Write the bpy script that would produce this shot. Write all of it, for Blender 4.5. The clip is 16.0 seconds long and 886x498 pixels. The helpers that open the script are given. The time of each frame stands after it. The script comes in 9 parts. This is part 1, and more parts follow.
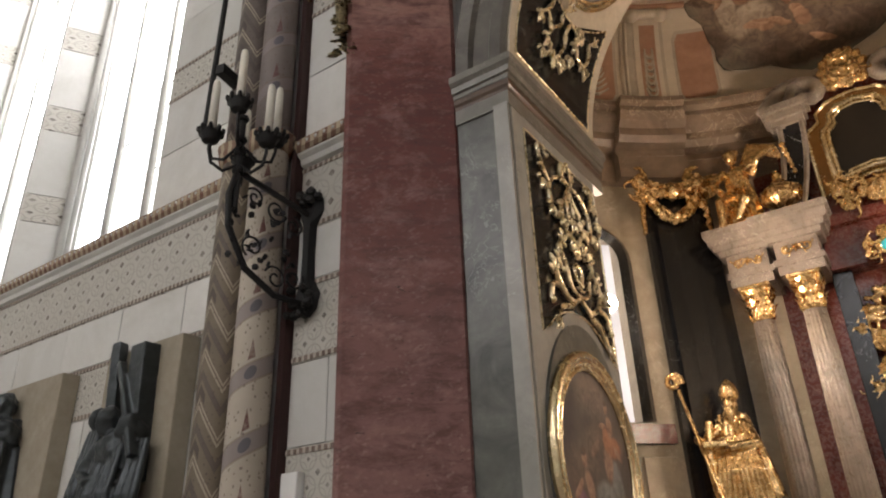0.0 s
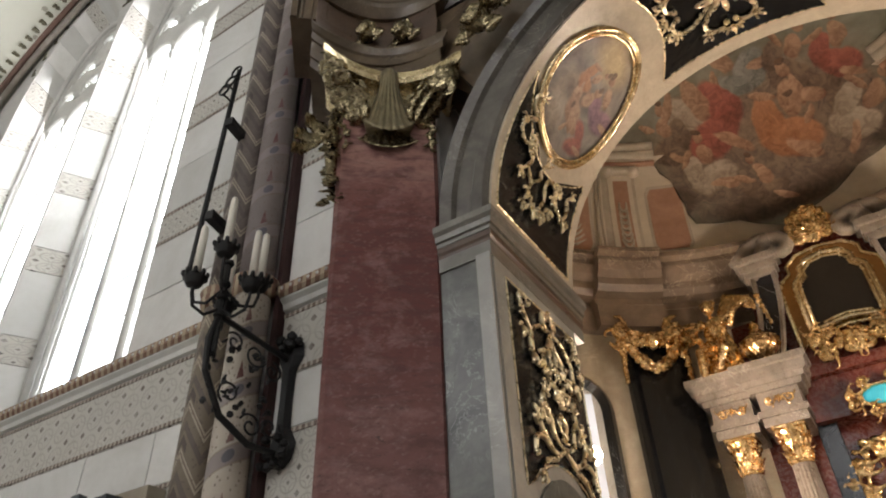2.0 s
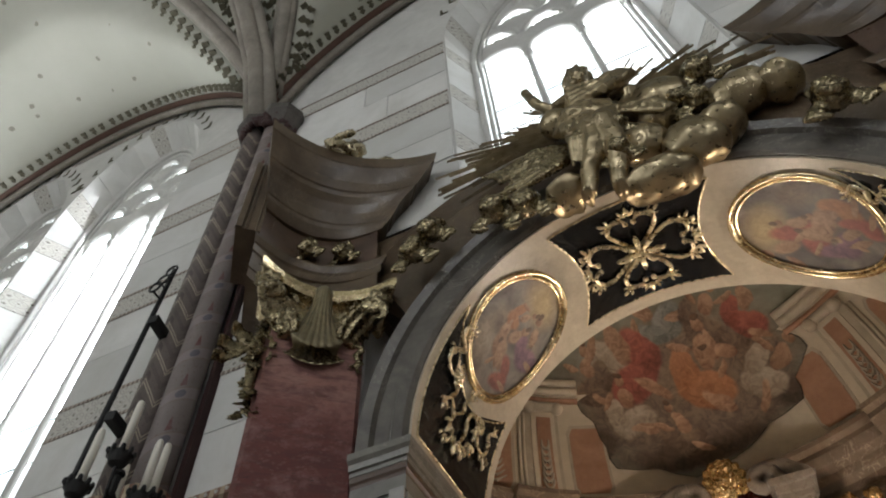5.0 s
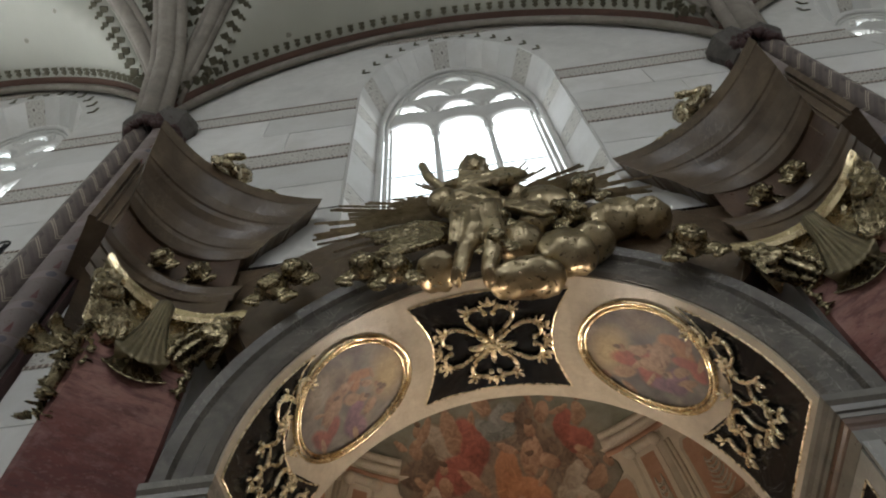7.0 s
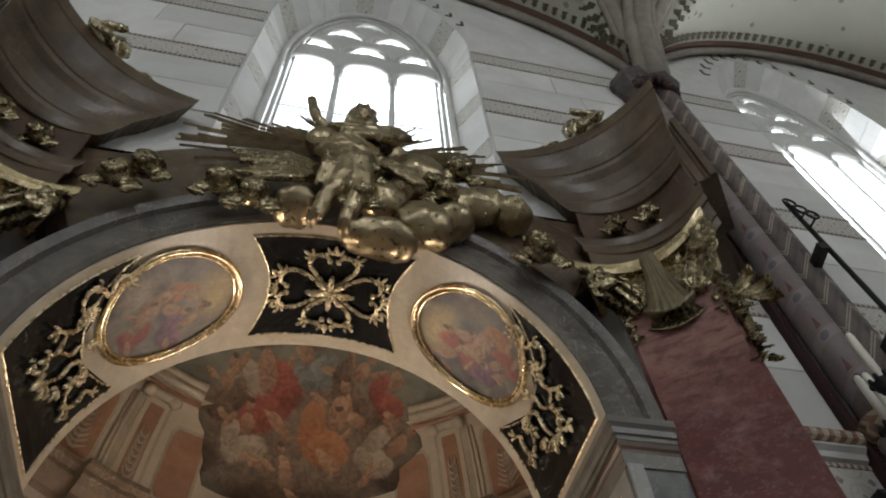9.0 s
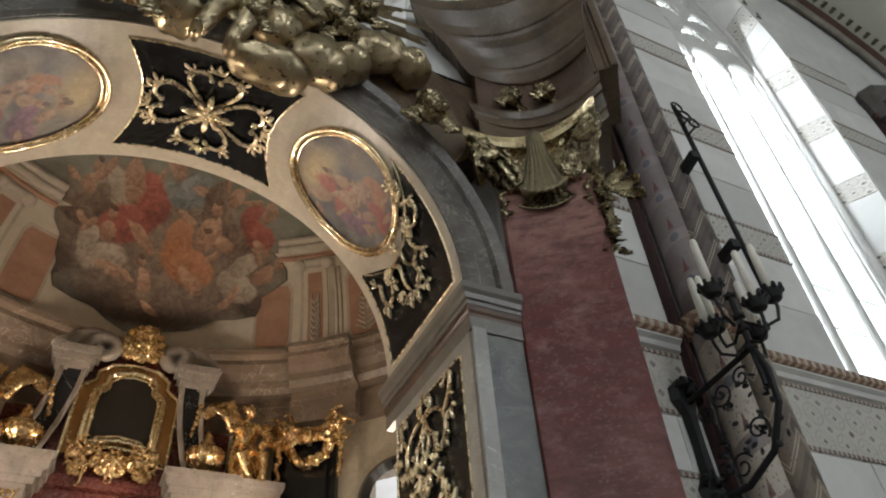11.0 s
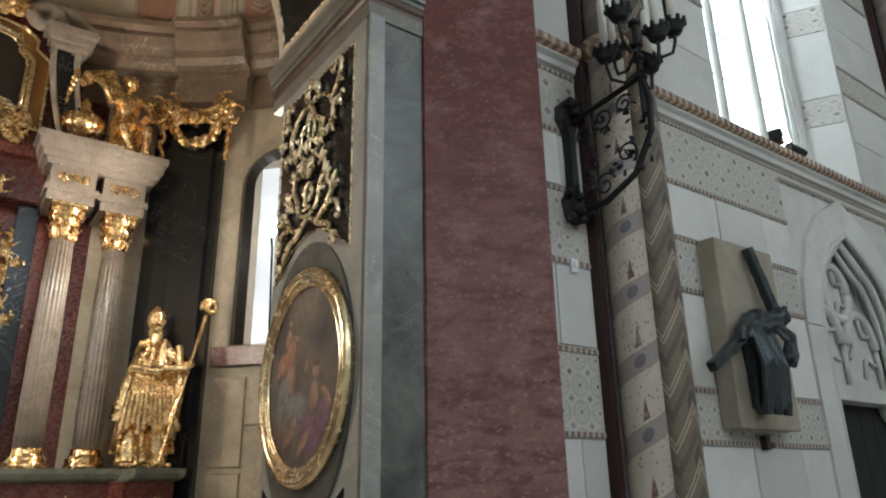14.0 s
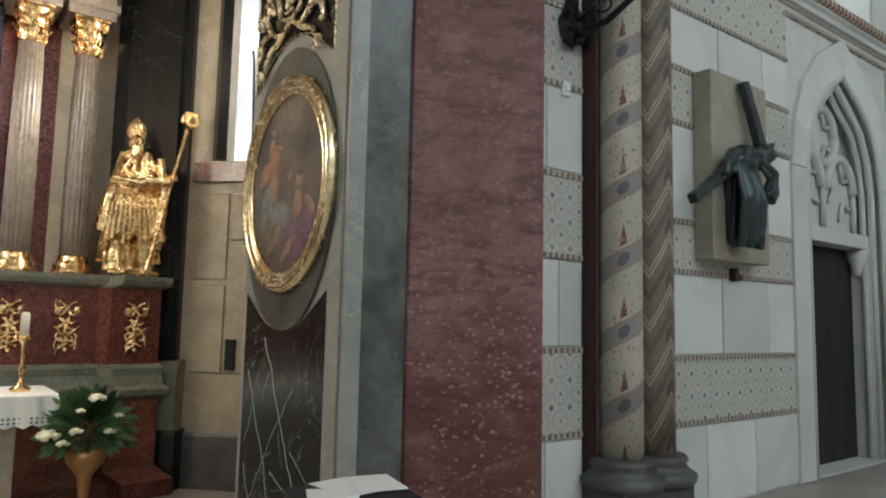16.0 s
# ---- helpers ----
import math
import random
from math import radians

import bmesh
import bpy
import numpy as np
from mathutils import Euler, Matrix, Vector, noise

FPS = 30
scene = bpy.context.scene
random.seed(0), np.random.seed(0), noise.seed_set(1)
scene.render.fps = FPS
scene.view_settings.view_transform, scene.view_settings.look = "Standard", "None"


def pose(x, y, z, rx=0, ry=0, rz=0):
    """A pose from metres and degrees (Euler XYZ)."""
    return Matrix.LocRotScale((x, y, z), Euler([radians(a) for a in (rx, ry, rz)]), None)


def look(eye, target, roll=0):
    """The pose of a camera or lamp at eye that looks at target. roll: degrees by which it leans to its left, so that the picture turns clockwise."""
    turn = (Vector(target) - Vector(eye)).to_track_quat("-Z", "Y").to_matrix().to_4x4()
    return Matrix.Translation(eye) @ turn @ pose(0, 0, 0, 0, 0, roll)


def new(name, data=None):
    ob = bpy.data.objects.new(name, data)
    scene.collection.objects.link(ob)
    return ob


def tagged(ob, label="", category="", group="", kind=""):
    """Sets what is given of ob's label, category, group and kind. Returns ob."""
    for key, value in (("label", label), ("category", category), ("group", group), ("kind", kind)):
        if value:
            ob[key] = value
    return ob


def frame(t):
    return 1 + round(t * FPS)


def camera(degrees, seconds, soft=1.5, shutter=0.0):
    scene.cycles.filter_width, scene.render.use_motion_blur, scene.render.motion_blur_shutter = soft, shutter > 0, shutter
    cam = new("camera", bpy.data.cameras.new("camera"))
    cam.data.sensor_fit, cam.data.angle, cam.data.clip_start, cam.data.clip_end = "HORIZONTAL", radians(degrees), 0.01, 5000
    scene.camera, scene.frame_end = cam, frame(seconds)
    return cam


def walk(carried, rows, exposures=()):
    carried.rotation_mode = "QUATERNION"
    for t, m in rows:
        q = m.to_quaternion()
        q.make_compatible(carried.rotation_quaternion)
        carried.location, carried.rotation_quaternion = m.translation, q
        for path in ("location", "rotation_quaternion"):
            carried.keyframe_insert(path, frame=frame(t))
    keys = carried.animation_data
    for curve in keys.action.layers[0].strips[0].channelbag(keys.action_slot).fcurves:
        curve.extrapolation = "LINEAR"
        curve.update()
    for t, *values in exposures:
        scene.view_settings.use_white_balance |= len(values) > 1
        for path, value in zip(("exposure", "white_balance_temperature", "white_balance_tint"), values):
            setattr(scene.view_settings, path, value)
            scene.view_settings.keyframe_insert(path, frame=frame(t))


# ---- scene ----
cam = camera(64.5, 16.0, soft=2.0)
PATH = [
    (0, (-0.241, -0.112, 1.761), (-1.255, 1.385, 2.617), -2.1),
    (0.5, (-0.244, -0.119, 1.76), (-1.214, 1.341, 2.723), -2.3),
    (1, (-0.247, -0.126, 1.758), (-1.18, 1.297, 2.808), -2.3),
    (1.5, (-0.252, -0.126, 1.762), (-1.144, 1.263, 2.891), -2.4),
    (2, (-0.247, -0.135, 1.772), (-1.085, 1.224, 2.976), -2.6),
    (2.5, (-0.236, -0.142, 1.783), (-1.029, 1.175, 3.062), -2.4),
    (3, (-0.228, -0.146, 1.798), (-0.972, 1.126, 3.15), -2.3),
    (3.5, (-0.209, -0.161, 1.82), (-0.888, 1.055, 3.255), -2.4),
    (4, (-0.201, -0.167, 1.83), (-0.82, 1.004, 3.329), -2.8),
    (4.2, (-0.199, -0.172, 1.835), (-0.79, 0.976, 3.363), -2.8),
    (6.3, (-0.215, -0.089, 1.819), (-0.39, 0.945, 3.523), -5.2),
    (6.5, (-0.193, -0.067, 1.812), (-0.334, 0.961, 3.522), -5.1),
    (7, (-0.187, -0.07, 1.819), (-0.233, 0.955, 3.535), -5.6),
    (7.5, (-0.173, -0.066, 1.812), (-0.126, 0.969, 3.523), -6.0),
    (8, (-0.144, -0.046, 1.805), (-0.004, 1.01, 3.498), -6.0),
    (8.5, (-0.138, -0.059, 1.789), (0.096, 1.014, 3.46), -5.9),
    (8.7, (-0.116, -0.027, 1.781), (0.153, 1.053, 3.443), -5.6),
    (10.8, (-0.031, -0.091, 1.828), (0.641, 1.194, 3.206), -4.7),
    (11, (-0.022, -0.102, 1.822), (0.684, 1.208, 3.158), -4.5),
    (11.5, (-0.006, -0.097, 1.796), (0.777, 1.265, 3.034), -4.0),
    (11.8, (-0.041, -0.082, 1.778), (0.802, 1.298, 2.956), -3.9),
    (12, (0.01, -0.084, 1.778), (0.864, 1.324, 2.913), -3.0),
    (12.5, (0.037, -0.077, 1.755), (0.97, 1.365, 2.779), -2.6),
    (13, (0.06, -0.064, 1.72), (1.07, 1.407, 2.623), -2.2),
    (13.5, (0.081, -0.056, 1.697), (1.153, 1.442, 2.476), -1.7),
    (14, (0.087, -0.049, 1.67), (1.204, 1.476, 2.322), -1.1),
    (14.5, (0.097, -0.031, 1.644), (1.246, 1.516, 2.177), -0.4),
    (15, (0.111, -0.015, 1.614), (1.286, 1.549, 2.029), 0.4),
    (15.5, (0.12, -0.002, 1.577), (1.315, 1.574, 1.881), 0.9),
    (16, (0.126, 0.004, 1.543), (1.336, 1.583, 1.747), 1.2),
]
walk(cam, [(t, look(eye, target, roll)) for t, eye, target, roll in PATH], [(0, 0.18, 7250, 21), (3.5, 0.0, 6750, 15), (6.5, -0.38, 6600, 14), (8.5, -0.38, 6550, 14), (11, 0.0, 6450, 13), (13.5, 0.20, 6200, 9), (16, 0.36, 6150, 7)])

# ---- light ----
world = bpy.data.worlds.new("sky")
scene.world = world
world.use_nodes = True
wn = world.node_tree.nodes
sky = wn.new("ShaderNodeTexSky")
sky.sky_type, sky.sun_disc, sky.sun_elevation, sky.sun_rotation = "NISHITA", False, radians(38), radians(200)
world.node_tree.links.new(sky.outputs[0], wn["Background"].inputs[0])
wn["Background"].inputs[1].default_value = 0.1
sun = new("sun", bpy.data.lights.new("sun", "SUN"))
sun.data.energy, sun.data.angle, sun.data.color = 1.0, radians(10), (1, 0.96, 0.9)
sun.matrix_world = look((0, -30, 24), (0, 0, 0))
DAYLIGHT = 420      # sky light through each opposite nave window
CHAPEL = 385        # warm floodlights of the side chapel


def area_lamp(name, place, target, w, h, watts, colour):
    ob = new(name, bpy.data.lights.new(name, "AREA"))
    ob.data.shape, ob.data.size, ob.data.size_y, ob.data.energy, ob.data.color = "RECTANGLE", w, h, watts, colour
    ob.matrix_world = look(place, target)
    return ob


for wx in (-9.4, 0, 9.4):
    area_lamp("nave_daylight", (wx, -9.9, 9.5), (wx, 0, 8.8), 2.6, 8.5, DAYLIGHT, (0.86, 0.94, 1.0))
for wx in (-11.2, -7.97, 7.97):
    area_lamp("window_daylight", (wx, 4.6, 9.9), (wx, 0, 9.0), 2.5, 8.6, 720, (0.86, 0.94, 1.0))
area_lamp("window_daylight", (0.12, 4.42, 12.2), (0.12, 0, 11.6), 2.2, 4.8, 190, (0.86, 0.94, 1.0))

for s in (-1, 1):
    flood = new("chapel_floodlight", bpy.data.lights.new("chapel_floodlight", "SPOT"))
    flood.data.energy, flood.data.shadow_soft_size, flood.data.color = CHAPEL, 0.12, (1.0, 0.86, 0.68)
    flood.data.spot_size, flood.data.spot_blend = radians(176), 0.3
    flood.matrix_world = look((s * 2.78, 6.80, 4.42), (-s * 0.4, 4.9, 4.9))

# ---- materials ----


class Nodes:
    """Short hand for building one node material."""

    def __init__(self, name):
        self.m = bpy.data.materials.new(name)
        self.m.use_nodes = True
        self.t = self.m.node_tree
        self.b = self.t.nodes["Principled BSDF"]
        self.co = self.t.nodes.new("ShaderNodeTexCoord").outputs["Object"]

    def put(self, socket, value):
        if hasattr(value, "is_output"):
            self.t.links.new(value, socket)
        elif value is not None:
            socket.default_value = value

    def math(self, op, a, b=0.0, c=None):
        n = self.t.nodes.new("ShaderNodeMath")
        n.operation = op
        self.put(n.inputs[0], a), self.put(n.inputs[1], b)
        if c is not None:
            self.put(n.inputs[2], c)
        return n.outputs[0]

    def scaled(self, v, sx, sy, sz):
        n = self.t.nodes.new("ShaderNodeMapping")
        self.put(n.inputs[0], v)
        n.inputs["Scale"].default_value = (sx, sy, sz)
        return n.outputs[0]

    def noise(self, scale, detail=6.0, rough=0.6, v=None, warp=0.0):
        n = self.t.nodes.new("ShaderNodeTexNoise")
        self.put(n.inputs["Vector"], self.co if v is None else v)
        n.inputs["Scale"].default_value, n.inputs["Detail"].default_value = scale, detail
        n.inputs["Roughness"].default_value, n.inputs["Distortion"].default_value = rough, warp
        return n.outputs["Fac"]

    def voronoi(self, scale, feature="F1", v=None, out="Distance"):
        n = self.t.nodes.new("ShaderNodeTexVoronoi")
        n.feature = feature
        self.put(n.inputs["Vector"], self.co if v is None else v)
        n.inputs["Scale"].default_value = scale
        return n.outputs[out]

    def ramp(self, fac, stops, kind="LINEAR"):
        n = self.t.nodes.new("ShaderNodeValToRGB")
        self.put(n.inputs[0], fac)
        n.color_ramp.interpolation = kind
        while len(n.color_ramp.elements) < len(stops):
            n.color_ramp.elements.new(0.5)
        for e, (p, c) in zip(n.color_ramp.elements, stops):
            e.position, e.color = p, (*c, 1) if len(c) == 3 else c
        return n.outputs[0]

    def mix(self, fac, a, b, kind="MIX"):
        n = self.t.nodes.new("ShaderNodeMix")
        n.data_type, n.blend_type = "RGBA", kind
        self.put(n.inputs[0], fac)
        for socket, v in ((n.inputs[6], a), (n.inputs[7], b)):
            self.put(socket, (*v, 1) if isinstance(v, tuple) and len(v) == 3 else v)
        return n.outputs[2]

    def xyz(self, v=None):
        n = self.t.nodes.new("ShaderNodeSeparateXYZ")
        self.put(n.inputs[0], self.co if v is None else v)
        return n.outputs

    def random(self):
        return self.t.nodes.new("ShaderNodeObjectInfo").outputs["Random"]

    def world(self):
        return self.t.nodes.new("ShaderNodeNewGeometry").outputs["Position"]

    def bump(self, height, strength=0.3, distance=0.02):
        n = self.t.nodes.new("ShaderNodeBump")
        n.inputs["Strength"].default_value, n.inputs["Distance"].default_value = strength, distance
        self.put(n.inputs["Height"], height)
        self.t.links.new(n.outputs[0], self.b.inputs["Normal"])

    def done(self, colour, rough=0.5, metal=0.0):
        self.put(self.b.inputs["Base Color"], (*colour, 1) if isinstance(colour, tuple) and len(colour) == 3 else colour)
        self.put(self.b.inputs["Roughness"], rough)
        self.b.inputs["Metallic"].default_value = metal
        return self.m


def stone(name, dark, light, scale=3.0, rough=0.5, bump=0.15, vein=None, vein_scale=2.0, vein_width=0.012, stain=0.35, vein_amount=0.8):
    n = Nodes(name)
    p = n.world()
    fine, broad = n.noise(scale * 6, 8, 0.65, p), n.noise(scale, 6, 0.6, p, 0.8)
    base = n.mix(n.ramp(broad, [(0.3, (0, 0, 0)), (0.7, (1, 1, 1))]), dark, light)
    mid = tuple(0.5 * (a + b) * 0.72 for a, b in zip(dark, light))
    col = n.mix(n.math("MULTIPLY", n.ramp(fine, [(0.42, (0, 0, 0)), (0.75, (1, 1, 1))]), stain), base, mid)
    if vein:
        w = n.noise(vein_scale, 5, 0.7, p, 1.6)
        line = n.math("LESS_THAN", n.math("ABSOLUTE", n.math("SUBTRACT", w, 0.5)), vein_width)
        gate = n.ramp(n.noise(vein_scale * 0.6, 3, 0.5, p), [(0.45, (0, 0, 0)), (0.6, (1, 1, 1))])
        col = n.mix(n.math("MULTIPLY", n.math("MULTIPLY", line, gate), vein_amount), col, vein)
    n.bump(n.math("ADD", fine, n.math("MULTIPLY", broad, 0.6)), bump, 0.01)
    return n.done(col, n.ramp(fine, [(0.3, (rough * 0.8,) * 3), (0.8, (min(1, rough * 1.25),) * 3)]))


def gold_leaf(name, bright, dull, rough, bump=0.5, patina=0.5):
    n = Nodes(name)
    p = n.world()
    worn = n.noise(9, 7, 0.65, p)
    col = n.mix(n.ramp(worn, [(0.45, (0, 0, 0)), (0.45 + patina * 0.5, (1, 1, 1))]), bright, dull)
    n.bump(n.noise(34, 5, 0.6, p), bump * 0.5, 0.01)
    return n.done(col, n.ramp(n.noise(22, 4, 0.6, p), [(0.3, (rough * 0.6,) * 3), (0.75, (rough * 1.4,) * 3)]), 1.0)


def plain(name, colour, rough=0.5, metal=0.0, vary=0.25, scale=12.0, bump=0.2):
    n = Nodes(name)
    p = n.world()
    f = n.noise(scale, 6, 0.6, p)
    n.bump(f, bump, 0.01)
    return n.done(n.mix(f, tuple(c * (1 - vary) for c in colour), tuple(min(1, c * (1 + vary)) for c in colour)), rough, metal)


ASHLAR = stone("ashlar", (0.50, 0.495, 0.465), (0.62, 0.61, 0.575), 1.3, 0.75, 0.12, stain=0.25)
n = Nodes("ashlar_block")
p = n.world()
shade = n.random()
grain = n.noise(14, 8, 0.65, p)
col = n.mix(shade, (0.55, 0.55, 0.525), (0.73, 0.72, 0.69))
col = n.mix(n.math("MULTIPLY", n.ramp(n.noise(1.1, 6, 0.65, p, 0.6), [(0.42, (0, 0, 0)), (0.72, (1, 1, 1))]), 0.45), col, (0.40, 0.385, 0.34))
n.bump(grain, 0.12, 0.008)
BLOCK = n.done(n.mix(n.math("MULTIPLY", grain, 0.25), col, (0.36, 0.35, 0.32)), 0.78)
GREYGREEN = stone("grey_green_marble", (0.027, 0.030, 0.026), (0.160, 0.160, 0.140), 3.0, 0.33, 0.08, (0.30, 0.31, 0.29), 2.1, 0.006, 0.6, 0.5)
ARCHGREY = stone("brown_grey_arch_marble", (0.056, 0.049, 0.041), (0.18, 0.16, 0.135), 2.6, 0.34, 0.08, (0.30, 0.28, 0.24), 2.1, 0.008, 0.6)
PALEGREY = stone("pale_grey_marble", (0.24, 0.235, 0.21), (0.38, 0.365, 0.33), 2.6, 0.35, 0.08, (0.5, 0.48, 0.43), 2.5, 0.006)
BROWNGREY = stone("brown_grey_marble", (0.056, 0.036, 0.021), (0.15, 0.104, 0.063), 2.4, 0.34, 0.12, (0.28, 0.22, 0.155), 1.8, 0.005, 0.5, 0.5)
BROWNRED = stone("brown_red_frieze_marble", (0.055, 0.032, 0.020), (0.12, 0.070, 0.045), 3.0, 0.32, 0.1, stain=0.5)
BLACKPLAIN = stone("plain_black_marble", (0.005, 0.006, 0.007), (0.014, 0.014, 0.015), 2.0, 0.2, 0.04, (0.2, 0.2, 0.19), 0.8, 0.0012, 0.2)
BLACK = stone("black_marble", (0.006, 0.007, 0.009), (0.016, 0.017, 0.02), 2.0, 0.22, 0.04, (0.45, 0.45, 0.43), 0.9, 0.0015, 0.2)
BEIGE = stone("beige_chapel_stone", (0.30, 0.25, 0.18), (0.46, 0.39, 0.29), 2.4, 0.5, 0.1, (0.6, 0.52, 0.4), 3.0, 0.006)
SOFFIT = stone("ochre_stucco_marble", (0.44, 0.375, 0.285), (0.60, 0.53, 0.42), 4.0, 0.36, 0.08, (0.36, 0.28, 0.18), 5.0, 0.010, 0.4, 0.35)
PINKGREY = stone("pinkish_cornice_marble", (0.14, 0.10, 0.07), (0.27, 0.20, 0.145), 2.2, 0.33, 0.08, (0.52, 0.43, 0.33), 2.6, 0.008)
ALTARGREY = stone("altar_grey_marble", (0.17, 0.14, 0.115), (0.29, 0.245, 0.205), 3.2, 0.3, 0.08, (0.45, 0.4, 0.34), 3.0, 0.006)
DARKRED = stone("dark_red_marble", (0.09, 0.022, 0.016), (0.17, 0.05, 0.036), 4.0, 0.28, 0.06, (0.3, 0.16, 0.12), 4.0, 0.008, 0.5)
SANDSTONE = stone("sandstone_panel", (0.28, 0.24, 0.18), (0.38, 0.33, 0.26), 2.0, 0.8, 0.2)
IMPOST = stone("impost_marble", (0.125, 0.115, 0.095), (0.22, 0.205, 0.175), 2.6, 0.33, 0.08, (0.34, 0.32, 0.28), 2.5, 0.006)
GREENMARBLE = stone("green_marble_ledge", (0.10, 0.11, 0.085), (0.21, 0.21, 0.165), 3.0, 0.3, 0.08, (0.36, 0.34, 0.27), 3.0, 0.008)

# red limestone of the great pilasters: level beds of colour, pale clasts, pits
n = Nodes("red_limestone")
p = n.world()
z = n.xyz(p)[2]
wave = n.noise(1.3, 5, 0.6, n.scaled(p, 1, 1, 1.6), 0.8)
bed = n.math("DIVIDE", n.math("MULTIPLY_ADD", wave, 1.1, n.math("SUBTRACT", z, 0.2)), 8.0)
col = n.ramp(bed, [(0.08, (0.11, 0.040, 0.036)), (0.18, (0.14, 0.054, 0.048)), (0.25, (0.235, 0.118, 0.106)), (0.38, (0.21, 0.098, 0.088)),
                   (0.48, (0.175, 0.066, 0.056)), (0.56, (0.135, 0.036, 0.029)), (0.64, (0.125, 0.030, 0.024)), (0.69, (0.145, 0.042, 0.034)),
                   (0.745, (0.28, 0.135, 0.110)), (0.95, (0.37, 0.225, 0.185))])
line = n.noise(2.4, 9, 0.72, n.scaled(p, 1, 1, 4.0), 0.5)
col = n.mix(n.ramp(line, [(0.40, (0.7,) * 3), (0.52, (0,) * 3)]), col, (0.085, 0.028, 0.025))
mott = n.noise(6, 10, 0.78, n.scaled(p, 1, 1, 1.5), 0.3)
col = n.mix(n.ramp(mott, [(0.36, (0.6,) * 3), (0.52, (0,) * 3)]), col, (0.10, 0.032, 0.027))
col = n.mix(n.ramp(n.noise(3.4, 9, 0.75, n.scaled(p, 1, 1, 1.6), 0.2), [(0.50, (0,) * 3), (0.70, (0.55,) * 3)]), col, (0.34, 0.195, 0.172))
warped = n.mix(0.12, p, n.noise(6, 4, 0.7, p))
clast = n.voronoi(22, v=n.scaled(warped, 1, 1, 1.6))
low = n.ramp(n.math("DIVIDE", z, 6.0), [(0.2, (1,) * 3), (0.35, (0.45,) * 3), (0.8, (0.2,) * 3)])
gate = n.math("MULTIPLY", n.ramp(n.noise(2.6, 6, 0.75, p), [(0.40, (0,) * 3), (0.54, (1,) * 3)]), low)
col = n.mix(n.math("MULTIPLY", n.ramp(clast, [(0.12, (0.8,) * 3), (0.36, (0,) * 3)]), gate), col, (0.42, 0.28, 0.25))
pit = n.math("MULTIPLY", n.ramp(n.noise(15, 5, 0.75, n.scaled(p, 1, 1, 2.4)), [(0.345, (1,) * 3), (0.375, (0,) * 3)]), n.ramp(n.noise(1.7, 4, 0.6, p), [(0.42, (0.25,) * 3), (0.55, (1,) * 3)]))
col = n.mix(n.math("MULTIPLY", pit, 0.85), col, (0.035, 0.016, 0.014))
n.bump(n.math("SUBTRACT", n.math("MULTIPLY", mott, 0.4), pit), 0.3, 0.006)
n.b.inputs["Specular IOR Level"].default_value = 0.32
RED = n.done(col, n.ramp(mott, [(0.3, (0.36,) * 3), (0.7, (0.55,) * 3)]))

GOLD = gold_leaf("gold_leaf", (0.92, 0.65, 0.33), (0.46, 0.26, 0.10), 0.25, 0.35)
FRAMEGOLD = gold_leaf("burnished_gold", (0.90, 0.74, 0.47), (0.50, 0.38, 0.21), 0.24, 0.06)
OLDGOLD = gold_leaf("tarnished_gold", (0.44, 0.37, 0.24), (0.13, 0.105, 0.068), 0.30, 0.4, 0.8)
BROWNGOLD = plain("brown_gold_paint", (0.40, 0.22, 0.085), 0.35, 0.7, 0.25, 9)
DARKGOLD = gold_leaf("darkened_gold", (0.31, 0.255, 0.155), (0.085, 0.068, 0.044), 0.27, 0.4, 0.8)
CLOUDGOLD = gold_leaf("smooth_brown_gold", (0.36, 0.29, 0.18), (0.20, 0.155, 0.095), 0.36, 0.08, 0.9)
SHELLGOLD = plain("greenish_worn_gold", (0.21, 0.175, 0.105), 0.34, 0.7, 0.5, 16, 0.4)
PALEGOLD = gold_leaf("pale_gold_leaf", (0.92, 0.80, 0.56), (0.55, 0.45, 0.28), 0.3)
BRONZE = plain("dark_bronze", (0.055, 0.064, 0.068), 0.38, 0.7, 0.6, 9, 0.5)
IRON = plain("wrought_iron", (0.012, 0.012, 0.012), 0.55, 0.3, 0.3, 30)
OLDPAINTING = plain("old_dark_painting", (0.013, 0.0105, 0.0085), 0.4, 0, 0.8, 4, 0.05)
WAX = plain("candle_wax", (0.74, 0.71, 0.62), 0.5, 0, 0.06)
CLOTH = plain("altar_linen", (0.78, 0.77, 0.74), 0.85, 0, 0.06, 20)
WOOD = plain("dark_oak", (0.012, 0.0115, 0.011), 0.75, 0, 0.3, 8)
PAPER = plain("paper", (0.72, 0.72, 0.73), 0.8, 0, 0.04)
LEAF = plain("green_leaf", (0.035, 0.085, 0.025), 0.5, 0, 0.6, 25)
PETAL = plain("cream_petal", (0.75, 0.70, 0.52), 0.6, 0, 0.12)
STUCCO = stone("cream_stucco", (0.54, 0.47, 0.375), (0.66, 0.58, 0.47), 1.4, 0.7, 0.06)
TERRA = stone("terracotta_field", (0.34, 0.18, 0.115), (0.45, 0.26, 0.175), 2.5, 0.7, 0.06)
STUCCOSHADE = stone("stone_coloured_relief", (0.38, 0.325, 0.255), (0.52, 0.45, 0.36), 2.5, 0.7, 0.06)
RIBSTONE = stone("rib_stone", (0.19, 0.165, 0.135), (0.31, 0.275, 0.23), 2.0, 0.8, 0.1)
REDPAINT = plain("red_brown_paint", (0.115, 0.06, 0.042), 0.7, 0, 0.25)
MAROON = plain("maroon_fillet", (0.045, 0.017, 0.015), 0.6, 0, 0.3)
